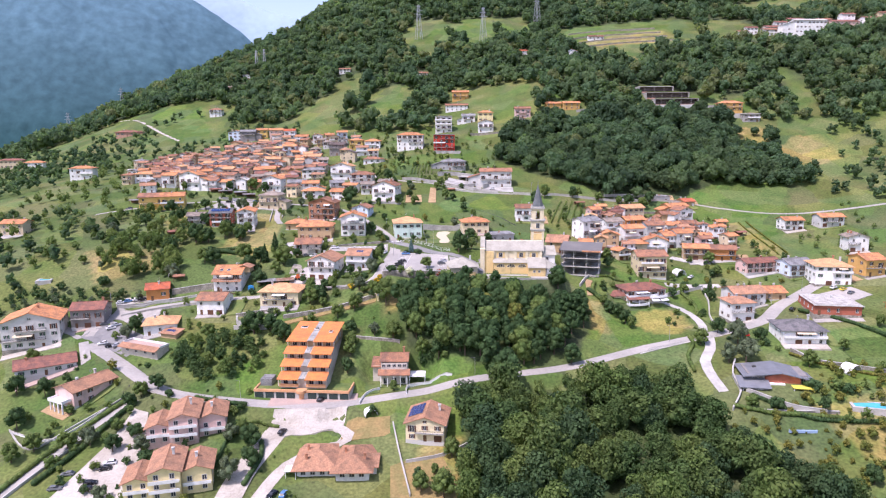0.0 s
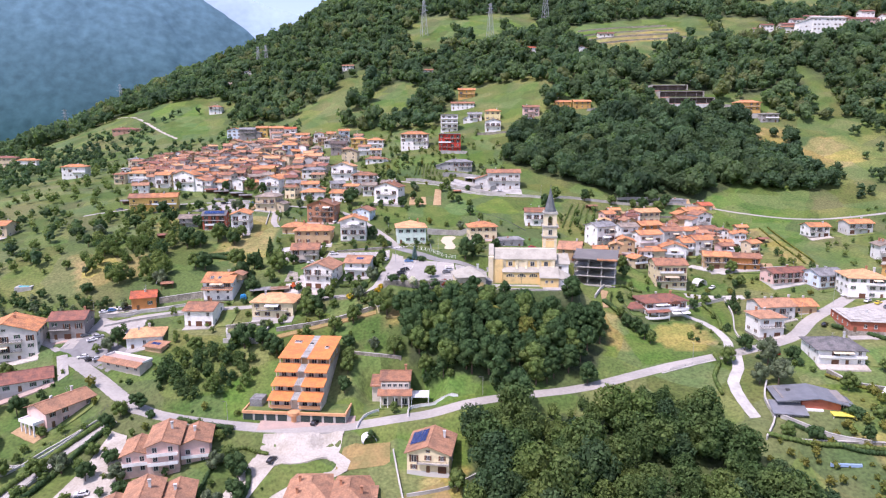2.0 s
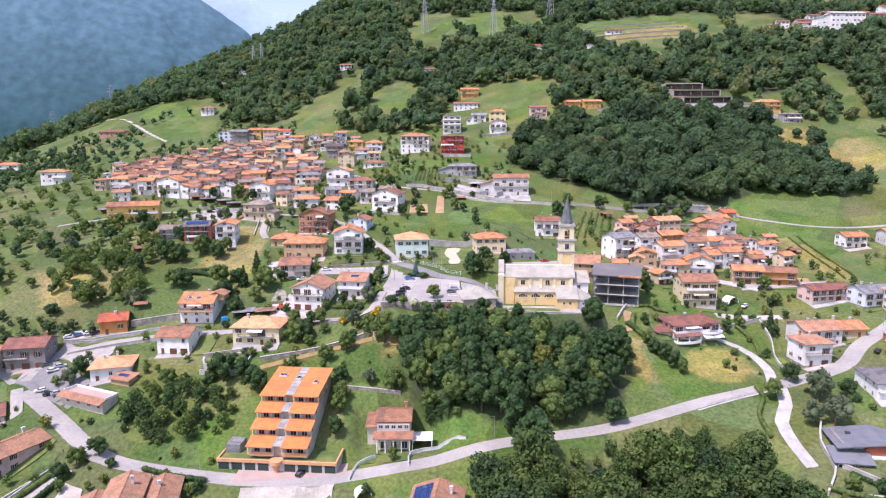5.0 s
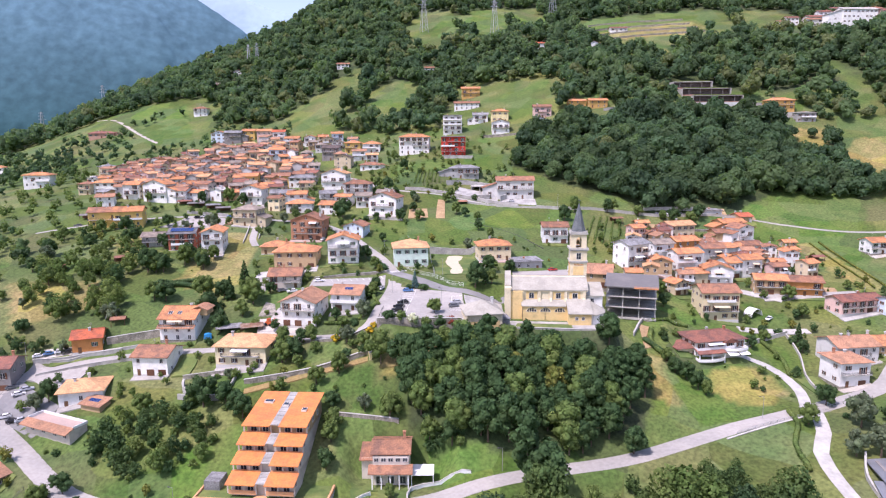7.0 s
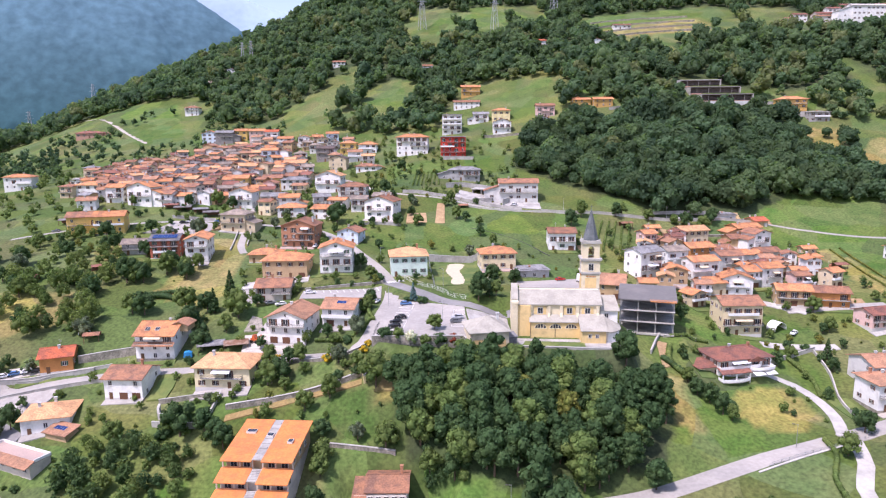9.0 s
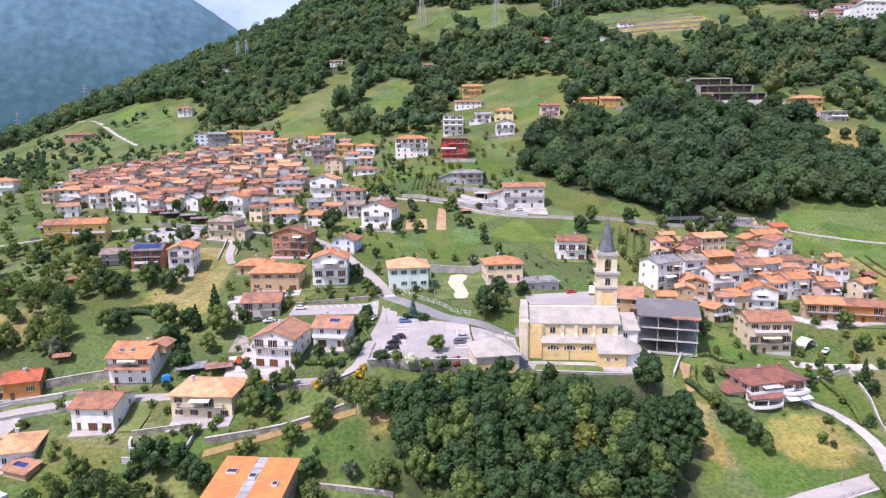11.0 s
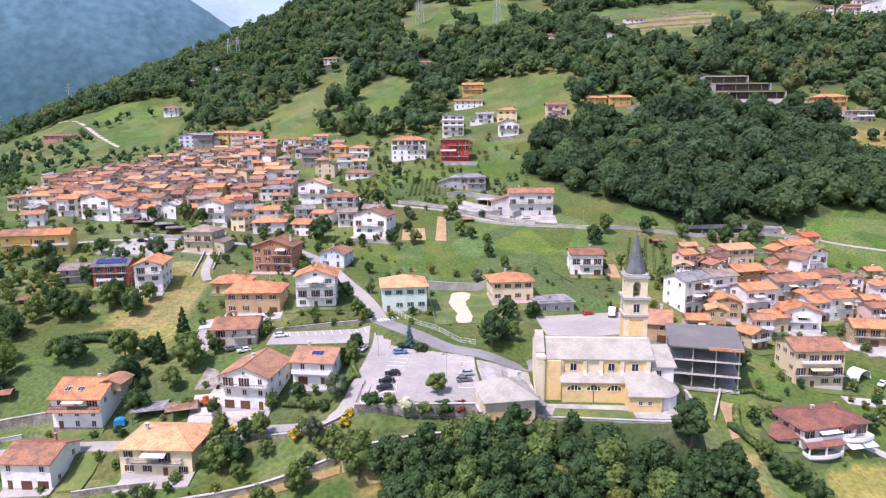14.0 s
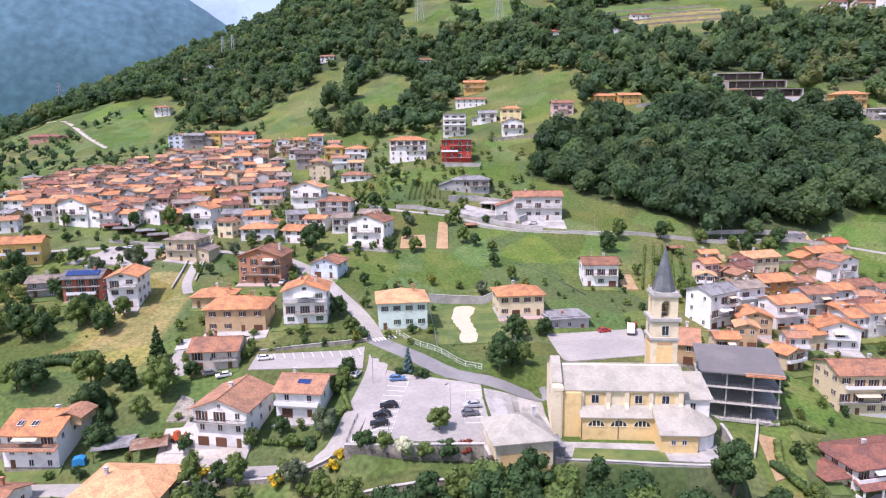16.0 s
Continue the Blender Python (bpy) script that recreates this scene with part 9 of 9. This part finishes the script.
car(-98.4, -78.4, 10, "black")
car(-98.7, -81.0, 10, "black")
car(-40.6, -89.1, 60, "black")
car(-37.3, -88.9, 80, "blue")
car(143.0, -22.1, 80, "red")
car(174.5, -3.1, 40, "black")
car(204.2, 12.7, 30, "white")
car(206.4, 9.1, 30, "yellow")
car(206.7, 4.1, 30, "grey")
car(199.1, -11.9, 20, "black")
car(200.7, 22.4, 10, "white")
car(149.8, 45.9, 40, "white")
car(193.5, 167.9, 5, "white")



def wheels(root, places, r, w):
    bm = bmesh.new()
    bmesh.ops.create_cone(bm, cap_ends=True, segments=14, radius1=r, radius2=r, depth=w, matrix=pose(0, 0, 0, 90))
    tyre = mesh_of("wheel", bm, TYRE)
    for px, py in places:
        hang("wheel", tyre, root, pose(px, py, r))


lorry = thing("lorry", 76.5, 80.5, ground_at(76.5, 80.5) + 0.12, 70, "white lorry with a red cab parked in the yard", "lorry")
bm = bmesh.new()
box(bm, -3.4, -1.15, 0.9, 1.0, 1.15, 3.0)
part("cargo_box", bm, WHITE, lorry)
bm = bmesh.new()
prism(bm, ((1.2, 0.6), (3.2, 0.6), (3.2, 1.6), (2.8, 2.6), (1.2, 2.7)), "y", -1.1, 1.1)
part("cab", bm, PAINTS["red"], lorry)
bm = bmesh.new()
prism(bm, ((3.0, 1.65), (3.22, 1.65), (2.86, 2.5), (2.7, 2.5)), "y", -0.95, 0.95)
part("windscreen", bm, GLASS, lorry)
wheels(lorry, ((-2.2, -1.0), (-2.2, 1.0), (2.2, -1.0), (2.2, 1.0)), 0.48, 0.3)
digger = thing("digger", -48.2, 34.0, ground_at(-48.2, 34.0) + 0.1, -30, "orange-red farm digger with a folded arm in the yard", "digger")
bm = bmesh.new()
prism(bm, ((-1.6, 0.6), (1.3, 0.6), (1.4, 1.3), (0.2, 1.6), (-1.6, 1.5)), "y", -0.7, 0.7)
part("body", bm, PAINTS["orange"], digger)
bm = bmesh.new()
prism(bm, ((-0.9, 1.55), (0.4, 1.6), (0.2, 2.7), (-0.8, 2.7)), "y", -0.6, 0.6)
part("cab", bm, PAINTS["orange"], digger)
bm = bmesh.new()
prism(bm, ((1.3, 1.0), (2.6, 2.9), (3.6, 1.0), (3.8, 1.1), (2.65, 3.3), (1.1, 1.2)), "y", -0.14, 0.14)
part("arm", bm, PAINTS["orange"], digger)
bm = bmesh.new()
prism(bm, ((3.4, 0.2), (4.1, 0.3), (4.0, 1.1), (3.5, 1.1)), "y", -0.5, 0.5)
part("bucket", bm, METAL, digger)
wheels(digger, ((-1.1, -0.8), (-1.1, 0.8), (0.9, -0.8), (0.9, 0.8)), 0.55, 0.35)
stack = thing("covered_stack", -70.5, 33.0, ground_at(-70.5, 33.0), 10, "stack under a bright blue tarpaulin beside the shed", "stack")
bm = bmesh.new()
prism(bm, ((-1.4, 0), (1.4, 0), (1.3, 1.5), (0.2, 1.9), (-1.2, 1.6)), "y", -1.0, 1.0)
part("tarpaulin", bm, material("blue_tarpaulin", (0.03, 0.26, 0.55), 0.5, 0.15, 3), stack)

# ---- poles, pylons and small things ----
def street_lamp(x, y, h=7.0):
    root = thing("street_lamp", x, y, ground_at(x, y), grow.uniform(0, 360), "slim grey steel street lamp", "street lamp", "street lamps")
    bm = bmesh.new()
    tube(bm, 0, 0, -0.5, h, 0.09, 0.05, 8)
    box(bm, 0, -0.03, h - 0.08, 1.1, 0.03, h)
    part("pole", bm, GALV, root)
    bm = bmesh.new()
    box(bm, 0.8, -0.14, h - 0.06, 1.5, 0.14, h + 0.08)
    part("lamp_head", bm, METAL, root)


for lx, ly in ((15, 27), (17.9, 64.5), (1.2, 13.4), (-134, 31), (-3.0, 44), (92, 171), (150, 169.5), (190, 15), (-60, -41.5), (28, -33), (-7, 100), (-75, 172), (112, -18), (170, 6)):
    street_lamp(lx, ly)


def pylon(x, y, h):
    """A lattice power pylon: four tapering legs, braces and three cross-arms."""
    root = thing("power_pylon", x, y, ground_at(x, y), 20, "tall grey lattice power pylon on the hillside", "pylon", "power pylons")
    def bar(bm, a, b, r):
        a, b = Vector(a), Vector(b)
        m = Matrix.Translation(a) @ (b - a).to_track_quat("X", "Z").to_matrix().to_4x4()
        box(bm, 0, -r, -r, (b - a).length, r, r, 0, m)
    lat = bmesh.new()
    w0, w1, n = h * 0.09, h * 0.018, 8
    for i in range(n):
        z0, z1 = -1 + (h + 1) * i / n, -1 + (h + 1) * (i + 1) / n
        a, b = w0 + (w1 - w0) * i / n, w0 + (w1 - w0) * (i + 1) / n
        for sx, sy in ((-1, -1), (1, -1), (1, 1), (-1, 1)):
            bar(lat, (sx * a, sy * a, z0), (sx * b, sy * b, z1), 0.16)
            bar(lat, (sx * a, sy * a, z0), (-sy * b, sx * b, z1), 0.09)
    part("lattice", lat, GALV, root)
    for k, u in enumerate((0.72, 0.84, 0.95)):
        bm = bmesh.new()
        r = h * (0.14 - 0.03 * k)
        bar(bm, (-r, 0, h * u), (r, 0, h * u), 0.14)
        bar(bm, (-r, 0, h * u), (0, 0, h * (u + 0.035)), 0.1)
        bar(bm, (r, 0, h * u), (0, 0, h * (u + 0.035)), 0.1)
        part("cross_arm", bm, GALV, root)


for px, py, ph in ((34, 626, 44), (113, 577, 40), (193, 633, 44), (-190, 686, 28), (-180, 690, 26), (-378, 690, 32), (-405, 588, 30)):
    pylon(px, py, ph)


def shelter(x, y, z, yaw, w, d, label, roof="brown"):
    root = thing("shed", x, y, z, yaw, label, "shed")
    for sx in (-w / 2 + 0.1, w / 2 - 0.1):
        for sy in (-d / 2 + 0.1, d / 2 - 0.1):
            bm = bmesh.new()
            box(bm, sx - 0.08, sy - 0.08, -1, sx + 0.08, sy + 0.08, 2.4)
            part("post", bm, WOOD, root)
    bm = bmesh.new()
    prism(bm, ((-d / 2 - 0.4, 2.2), (0, 2.9), (d / 2 + 0.4, 2.2), (d / 2 + 0.4, 2.32), (0, 3.02), (-d / 2 - 0.4, 2.32)), "x", -w / 2 - 0.3, w / 2 + 0.3)
    part("roof", bm, ROOFS.get(roof, RUST), root)
    bm = bmesh.new()
    box(bm, -w / 2, d / 2 - 0.12, -1, w / 2, d / 2, 2.3)
    part("back_wall", bm, WOOD, root)


shelter(60, -20, ground_at(60, -20), -10, 5, 3, "small wooden cabin with a pale gable roof in the meadow")
shelter(-54.5, 33.5, ground_at(-54.5, 32), 14, 7.5, 5.5, "rusty corrugated open farm shed beside the yard", "rust")
shelter(-63.5, 36.0, ground_at(-63.5, 34), 12, 8.5, 6, "grey roofed farm shed beside the yard", "greyroof")
for px, py, yaw, w, d, lab, rf in ((-119, 191, 10, 9, 6, "low dark roofed garage below the old village", "grey"), (-108, 187, 12, 8, 6, "low dark roofed garage below the old village", "greyroof"), (-101, 181, 12, 8, 6, "low grey roofed garage beside the street", "grey"),
                                   (-127, 196, 5, 8, 5, "low brown roofed store below the old village", "redbrown"), (-196, 236, -4, 12, 7, "low pale roofed store beside the village", "greylight"), (-212, 283, -4, 13, 8, "long pale roofed shed beside the village", "greylight"),
                                   (120, 150, 10, 6, 4, "small brown roofed garden shed", "brown"), (206, 103, 6, 6, 4, "small dark garden shed in the meadow", "redbrown"), (-150, 90, 12, 6, 4, "small dark barn in the meadow", "redbrown"), (-172, 170, 8, 7, 5, "small dark hut in the meadow", "grey"),
                                   (110, 66, -14, 8, 6, "low shed with a pale flat roof behind the decks", "greylight"), (-38, 176, 0, 6, 4, "small tiled garden shed", "brownlight"), (68, 205, 0, 6, 4, "small grey hillside shed", "grey")):
    shelter(px, py, ground_at(px, py), yaw, w, d, lab, rf)
shelter(37, 176.5, ground_at(37, 172), 0, 5, 4, "small garden shed with a tiled roof")
shelter(-108, 48, ground_at(-108, 48), 10, 5, 4, "small barn among the trees")


def tent(x, y, w, label, mat=WHITE):
    root = thing("garden_tent", x, y, ground_at(x, y), 20, label, "tent")
    bm = bmesh.new()
    n = 10
    outer = [(w / 2 * math.cos(math.pi * i / n), w * 0.48 * math.sin(math.pi * i / n)) for i in range(n + 1)]
    inner = [(u * 0.96, v * 0.96) for u, v in reversed(outer)]
    prism(bm, outer + inner, "y", -w * 0.35, w * 0.35)
    part("canopy", bm, mat, root)
    for s in (-1, 1):
        bm = bmesh.new()
        box(bm, s * w / 2 - 0.06, -w * 0.36, -0.3, s * w / 2 + 0.06, w * 0.36, 0.15)
        part("rail", bm, GALV, root)


tent(165.5, -55, 6.5, "white arched garden tent on the lawn")
tent(145.5, 50.5, 6.0, "white dome cover on the lawn")
tent(-12.0, -54.5, 4.5, "white plastic cover over a stored vehicle")
WATER = material("pool_water", (0.10, 0.50, 0.62), 0.08, 0.08, 0.8, 0.01, (0.08, 0.44, 0.58), 0.3, spec=0.5)


def pool(x, y, yaw, w, d, label):
    root = thing("swimming_pool", x, y, ground_at(x, y) + 0.1, yaw, label, "pool")
    bm = bmesh.new()
    for x0, x1, y0, y1 in ((-w / 2 - 1, w / 2 + 1, -d / 2 - 1, -d / 2), (-w / 2 - 1, w / 2 + 1, d / 2, d / 2 + 1), (-w / 2 - 1, -w / 2, -d / 2, d / 2), (w / 2, w / 2 + 1, -d / 2, d / 2)):
        box(bm, x0, y0, -3.0, x1, y1, 0.3)
    part("surround", bm, PALE_CONCRETE, root)
    bm = bmesh.new()
    box(bm, -w / 2, -d / 2, -1.5, w / 2, d / 2, 0.12)
    part("water", bm, WATER, root, "turquoise pool water")


pool(160, -73, -20, 10, 5, "turquoise garden swimming pool with a pale surround")
pool(-174, 53, 10, 5, 4, "small round blue garden pool")
bm = bmesh.new()
box(bm, -4.5, -0.3, 0, 4.5, 0.3, 0.9)
screen = thing("fence_screen", 131.5, -81, ground_at(131.5, -81), -8, "pale blue screen on the garden fence", "fence")
part("panel", bm, material("pale_blue_sheet", (0.30, 0.42, 0.60), 0.6, 0.1, 2), screen)
for px in (-4.4, 0.0, 4.4):
    bm = bmesh.new()
    box(bm, px - 0.05, 0.3, -0.4, px + 0.05, 0.4, 1.2)
    part("post", bm, GALV, screen)
# rows of vines on the slope below the white house
for k in range(7):
    hedge([(10 + k * 2.6, 212), (13 + k * 2.5, 236)], 0.55, 1.1, "row of green vines on the slope", LEAF, 5.0)
for k in range(5):
    hedge([(92 + k * 4.6, 112 + k * 1.5), (108 + k * 4.0, 152 + k)], 0.6, 1.2, "row of green vines on the slope", LEAF, 5.0)
for k in range(2):
    hedge([(206 + k * 5, 62), (218 + k * 5, 128)], 0.6, 1.1, "row of green vines on the slope", LEAF_OLIVE, 4.0)

# paved yards and small plots about the houses
yard = random.Random(4)
for root in [o for o in bpy.data.objects if o.type == "EMPTY" and o.get("category") == "house" and o.name.startswith("house") and o.location.y < 175 and o.location.y > -60]:
    p, a = root.location, root.rotation_euler.z if root.rotation_mode != "QUATERNION" else 0
    c, s = math.cos(a), math.sin(a)
    walls = [o for o in root.children if o.name.startswith("wall")]
    if not walls:
        continue
    W2, D2 = walls[0].dimensions.x / 2, walls[0].dimensions.y / 2
    deep = yard.uniform(2.0, 4.0)
    def at(u, v):
        return (p.x + c * u - s * v, p.y + s * u + c * v)
    mat, word = yard.choice(((CONCRETE, "grey concrete yard before a house"), (PAVING, "pinkish paved yard before a house"), (OLD_ASPHALT, "asphalt yard before a house"), (GRAVEL, "gravel yard before a house"), (PITCH, "small lawn before a house"), (PITCH, "small lawn before a house"), (PITCH, "small lawn before a house")))
    apron("yard", (at(-W2 - 0.4, -D2 - deep), at(W2 + 0.4, -D2 - deep), at(W2 + 0.4, -D2 + 0.5), at(-W2 - 0.4, -D2 + 0.5)), mat, word, 0.045, 2.5, "yard")
    side = 1 if yard.random() < 0.5 else -1
    if yard.random() < 0.6:
        mat, word = yard.choice(((SOIL, "tilled vegetable plot beside a house"), (PITCH, "garden lawn beside a house"), (OLD_ASPHALT, "asphalt drive beside a house"), (PITCH, "garden lawn beside a house")))
        x0, x1 = sorted((side * (W2 + 1.6), side * (W2 + yard.uniform(5, 8))))
        apron("yard", (at(x0, -D2 - 1), at(x1, -D2 - 1), at(x1, D2 + 1), at(x0, D2 + 1)), mat, word, 0.05, 2.5, "yard")

# trees before the old village and by the upper road
for px, py, k, m, sz in ((-150, 203, "broad", LEAF, 0.5), (-141, 206, "round", LEAF_DARK, 1.5), (-118, 200, "broad", LEAF_DARK, 0.55), (-103, 203, "round", LEAF, 1.6), (-71, 205, "broad", LEAF_DARK, 0.5), (-93, 196, "round", LEAF_DARK, 1.5),
                         (118, 160, "broad", LEAF_DARK, 0.6), (150, 159, "broad", LEAF, 0.55), (166, 158, "round", LEAF, 1.7), (98, 157, "broad", LEAF, 0.7)):
    tree(px, py, k, m, sz, None, "garden trees")

LEAF_YELLOW = material("yellow_blossom", (0.55, 0.36, 0.02), 0.75, 0.25, 0.8, 0, (0.16, 0.19, 0.04), 0.9, per_island=0.3, spec=0.15)
TREES[("bush", LEAF_YELLOW.name)] = ("bush covered in yellow blossom", [crown_mesh("crown", 301, "bush", LEAF_YELLOW, 420, 0.14)], trunk_mesh(33, 0.9, 0.06, 5))
for px, py, sz in ((-41.2, 21.6, 1.3), (-38.8, 20.6, 1.0), (-22.1, 12.2, 1.3), (-10.6, 12.6, 1.2), (-9.2, 15.4, 1.1)):
    tree(px, py, "bush", LEAF_YELLOW, sz)
hedge([(-98, 72), (-92, 72.5), (-86, 70)], 2.2, 2.2, "tall dark clipped hedge beside the meadow")
hedge([(-76, 57), (-72, 52), (-69, 47)], 2.2, 2.6, "thick dark hedge behind the attic house")
hedge([(92.8, 26), (90, 19), (92, 14.4), (96, 13)], 1.8, 2.0, "bright clipped hedge beside the earth track", LEAF)
hedge([(96, 33), (102, 33.6), (110, 34)], 1.2, 1.4, "clipped hedge above the lawn", LEAF)
hedge([(-98.6, -39.3), (-104, -50), (-109, -62), (-116.5, -76.4)], 1.6, 2.0, "dark hedge along the parking drive")
hedge([(124, -63), (135, -75), (145, -79), (161, -81)], 1.3, 1.6, "dark clipped hedge below the villa terrace")
hedge([(-48, -66), (-47, -74), (-50, -84)], 1.6, 1.8, "rows of clipped dark garden hedge")
hedge([(-56, -58), (-50, -56), (-44, -58)], 1.2, 1.4, "clipped hedge beside the pink terraced house", LEAF)
hedge([(138, 30), (139, 18), (136, 8)], 1.3, 1.5, "green hedge beside the narrow lawn", LEAF)
wall_run([(92.8, 34.8), (88.5, 27.5), (84.3, 20.8)], 1.2, 0.4, PALE_CONCRETE, "pale wall down the slope beside the church", 3)
wall_run([(93.5, 33), (100, 33.8), (107, 34)], 0.9, 0.4, STONE_WALL, "rubble wall above the villa garden", 3)
wall_run([(123, -60), (133, -70.5), (143.5, -75)], 1.6, 0.5, PALE_CONCRETE, "pale terrace wall below the red villa", 3)
wall_run([(152, -39), (156, -47.5), (166, -52), (178, -57)], 1.2, 0.6, STONE_WALL, "stone terrace wall below the white villa", 3)
wall_run([(114.6, -67), (121, -60), (123, -50), (128, -42)], 1.2, 0.4, CONCRETE, "grey wall beside the villa lane", 3)
wall_run([(145, 177), (166, 177.4), (187, 177.2)], 2.2, 0.5, CONCRETE, "grey wall behind the lay-by of the upper road", 2)
wall_run([(30, 209), (42, 211), (60, 205)], 2.4, 0.5, CONCRETE, "tall grey retaining wall of the works yard", 2)
wall_run([(30, 192), (44, 187.5), (58, 178.5)], 1.2, 0.4, PALE_CONCRETE, "pale parapet wall of the works yard", 3)
wall_run([(-120, 176), (-106, 174), (-96, 171)], 1.4, 0.4, CONCRETE, "grey wall above the village street", 2)
wall_run([(-139, -47), (-121, -54), (-108, -38)], 0.5, 0.3, WHITE, "low white wall round the pink house lawn")
for px, py, yaw, paint in ((152, 172.5, 80, "grey"), (158, 173, 80, "white"), (166, 173, 80, "black"), (-131.5, 16.5, 30, "grey"), (-121, 33.6, 25, "black"), (-125.5, 14.5, 30, "silver"), (66, 180, 10, "white"), (-172, 158, 10, "grey"), (-94, 168.5, 8, "blue")):
    car(px, py, yaw, paint)

# terraced garden with pale walls below the street
wall_run([(-71, -1), (-62, -3.4), (-55.5, -4.4)], 1.6, 0.4, PALE_CONCRETE, "pale plastered terrace wall of a garden", 4)
wall_run([(-55.5, -4.4), (-54, 4), (-53.5, 8)], 1.2, 0.35, PALE_CONCRETE, "pale plastered terrace wall of a garden", 3)
wall_run([(-72.5, 9.5), (-63, 9), (-54, 8)], 1.0, 0.35, STONE_WALL, "rubble terrace wall of a garden", 3)
wall_run([(-9.2, 5.6), (-0.7, 5.8), (12.9, 5.8)], 1.6, 0.6, STONE_WALL, "rubble terrace wall under the car park slope", 3)
wall_run([(-22.5, -15), (-13.2, -17), (-1, -19.6)], 0.8, 0.5, STONE_WALL, "low rubble wall between the lawns", 3)
wall_run([(-10.6, 7.2), (-9.8, 1.5)], 2.2, 0.8, WALLS["yellowlight"], "pale yellow gate pier wall at the end of the path", 3)
wall_run([(-131, 29.4), (-114, 32), (-101.5, 33)], 1.4, 0.5, CONCRETE, "grey retaining wall below the parking lot", 3)
wall_run([(-108, 36.5), (-100, 37.5), (-89, 38.5)], 2.4, 0.6, STONE_WALL, "rough stone retaining wall behind the street", 3)
tent(-112.5, 52.2, 4.0, "white tarpaulin over stored timber")
shelter(-126.6, 99.1, ground_at(-126.6, 99.1), 30, 5, 4, "small stone hut with a brown roof among the trees", "redbrown")
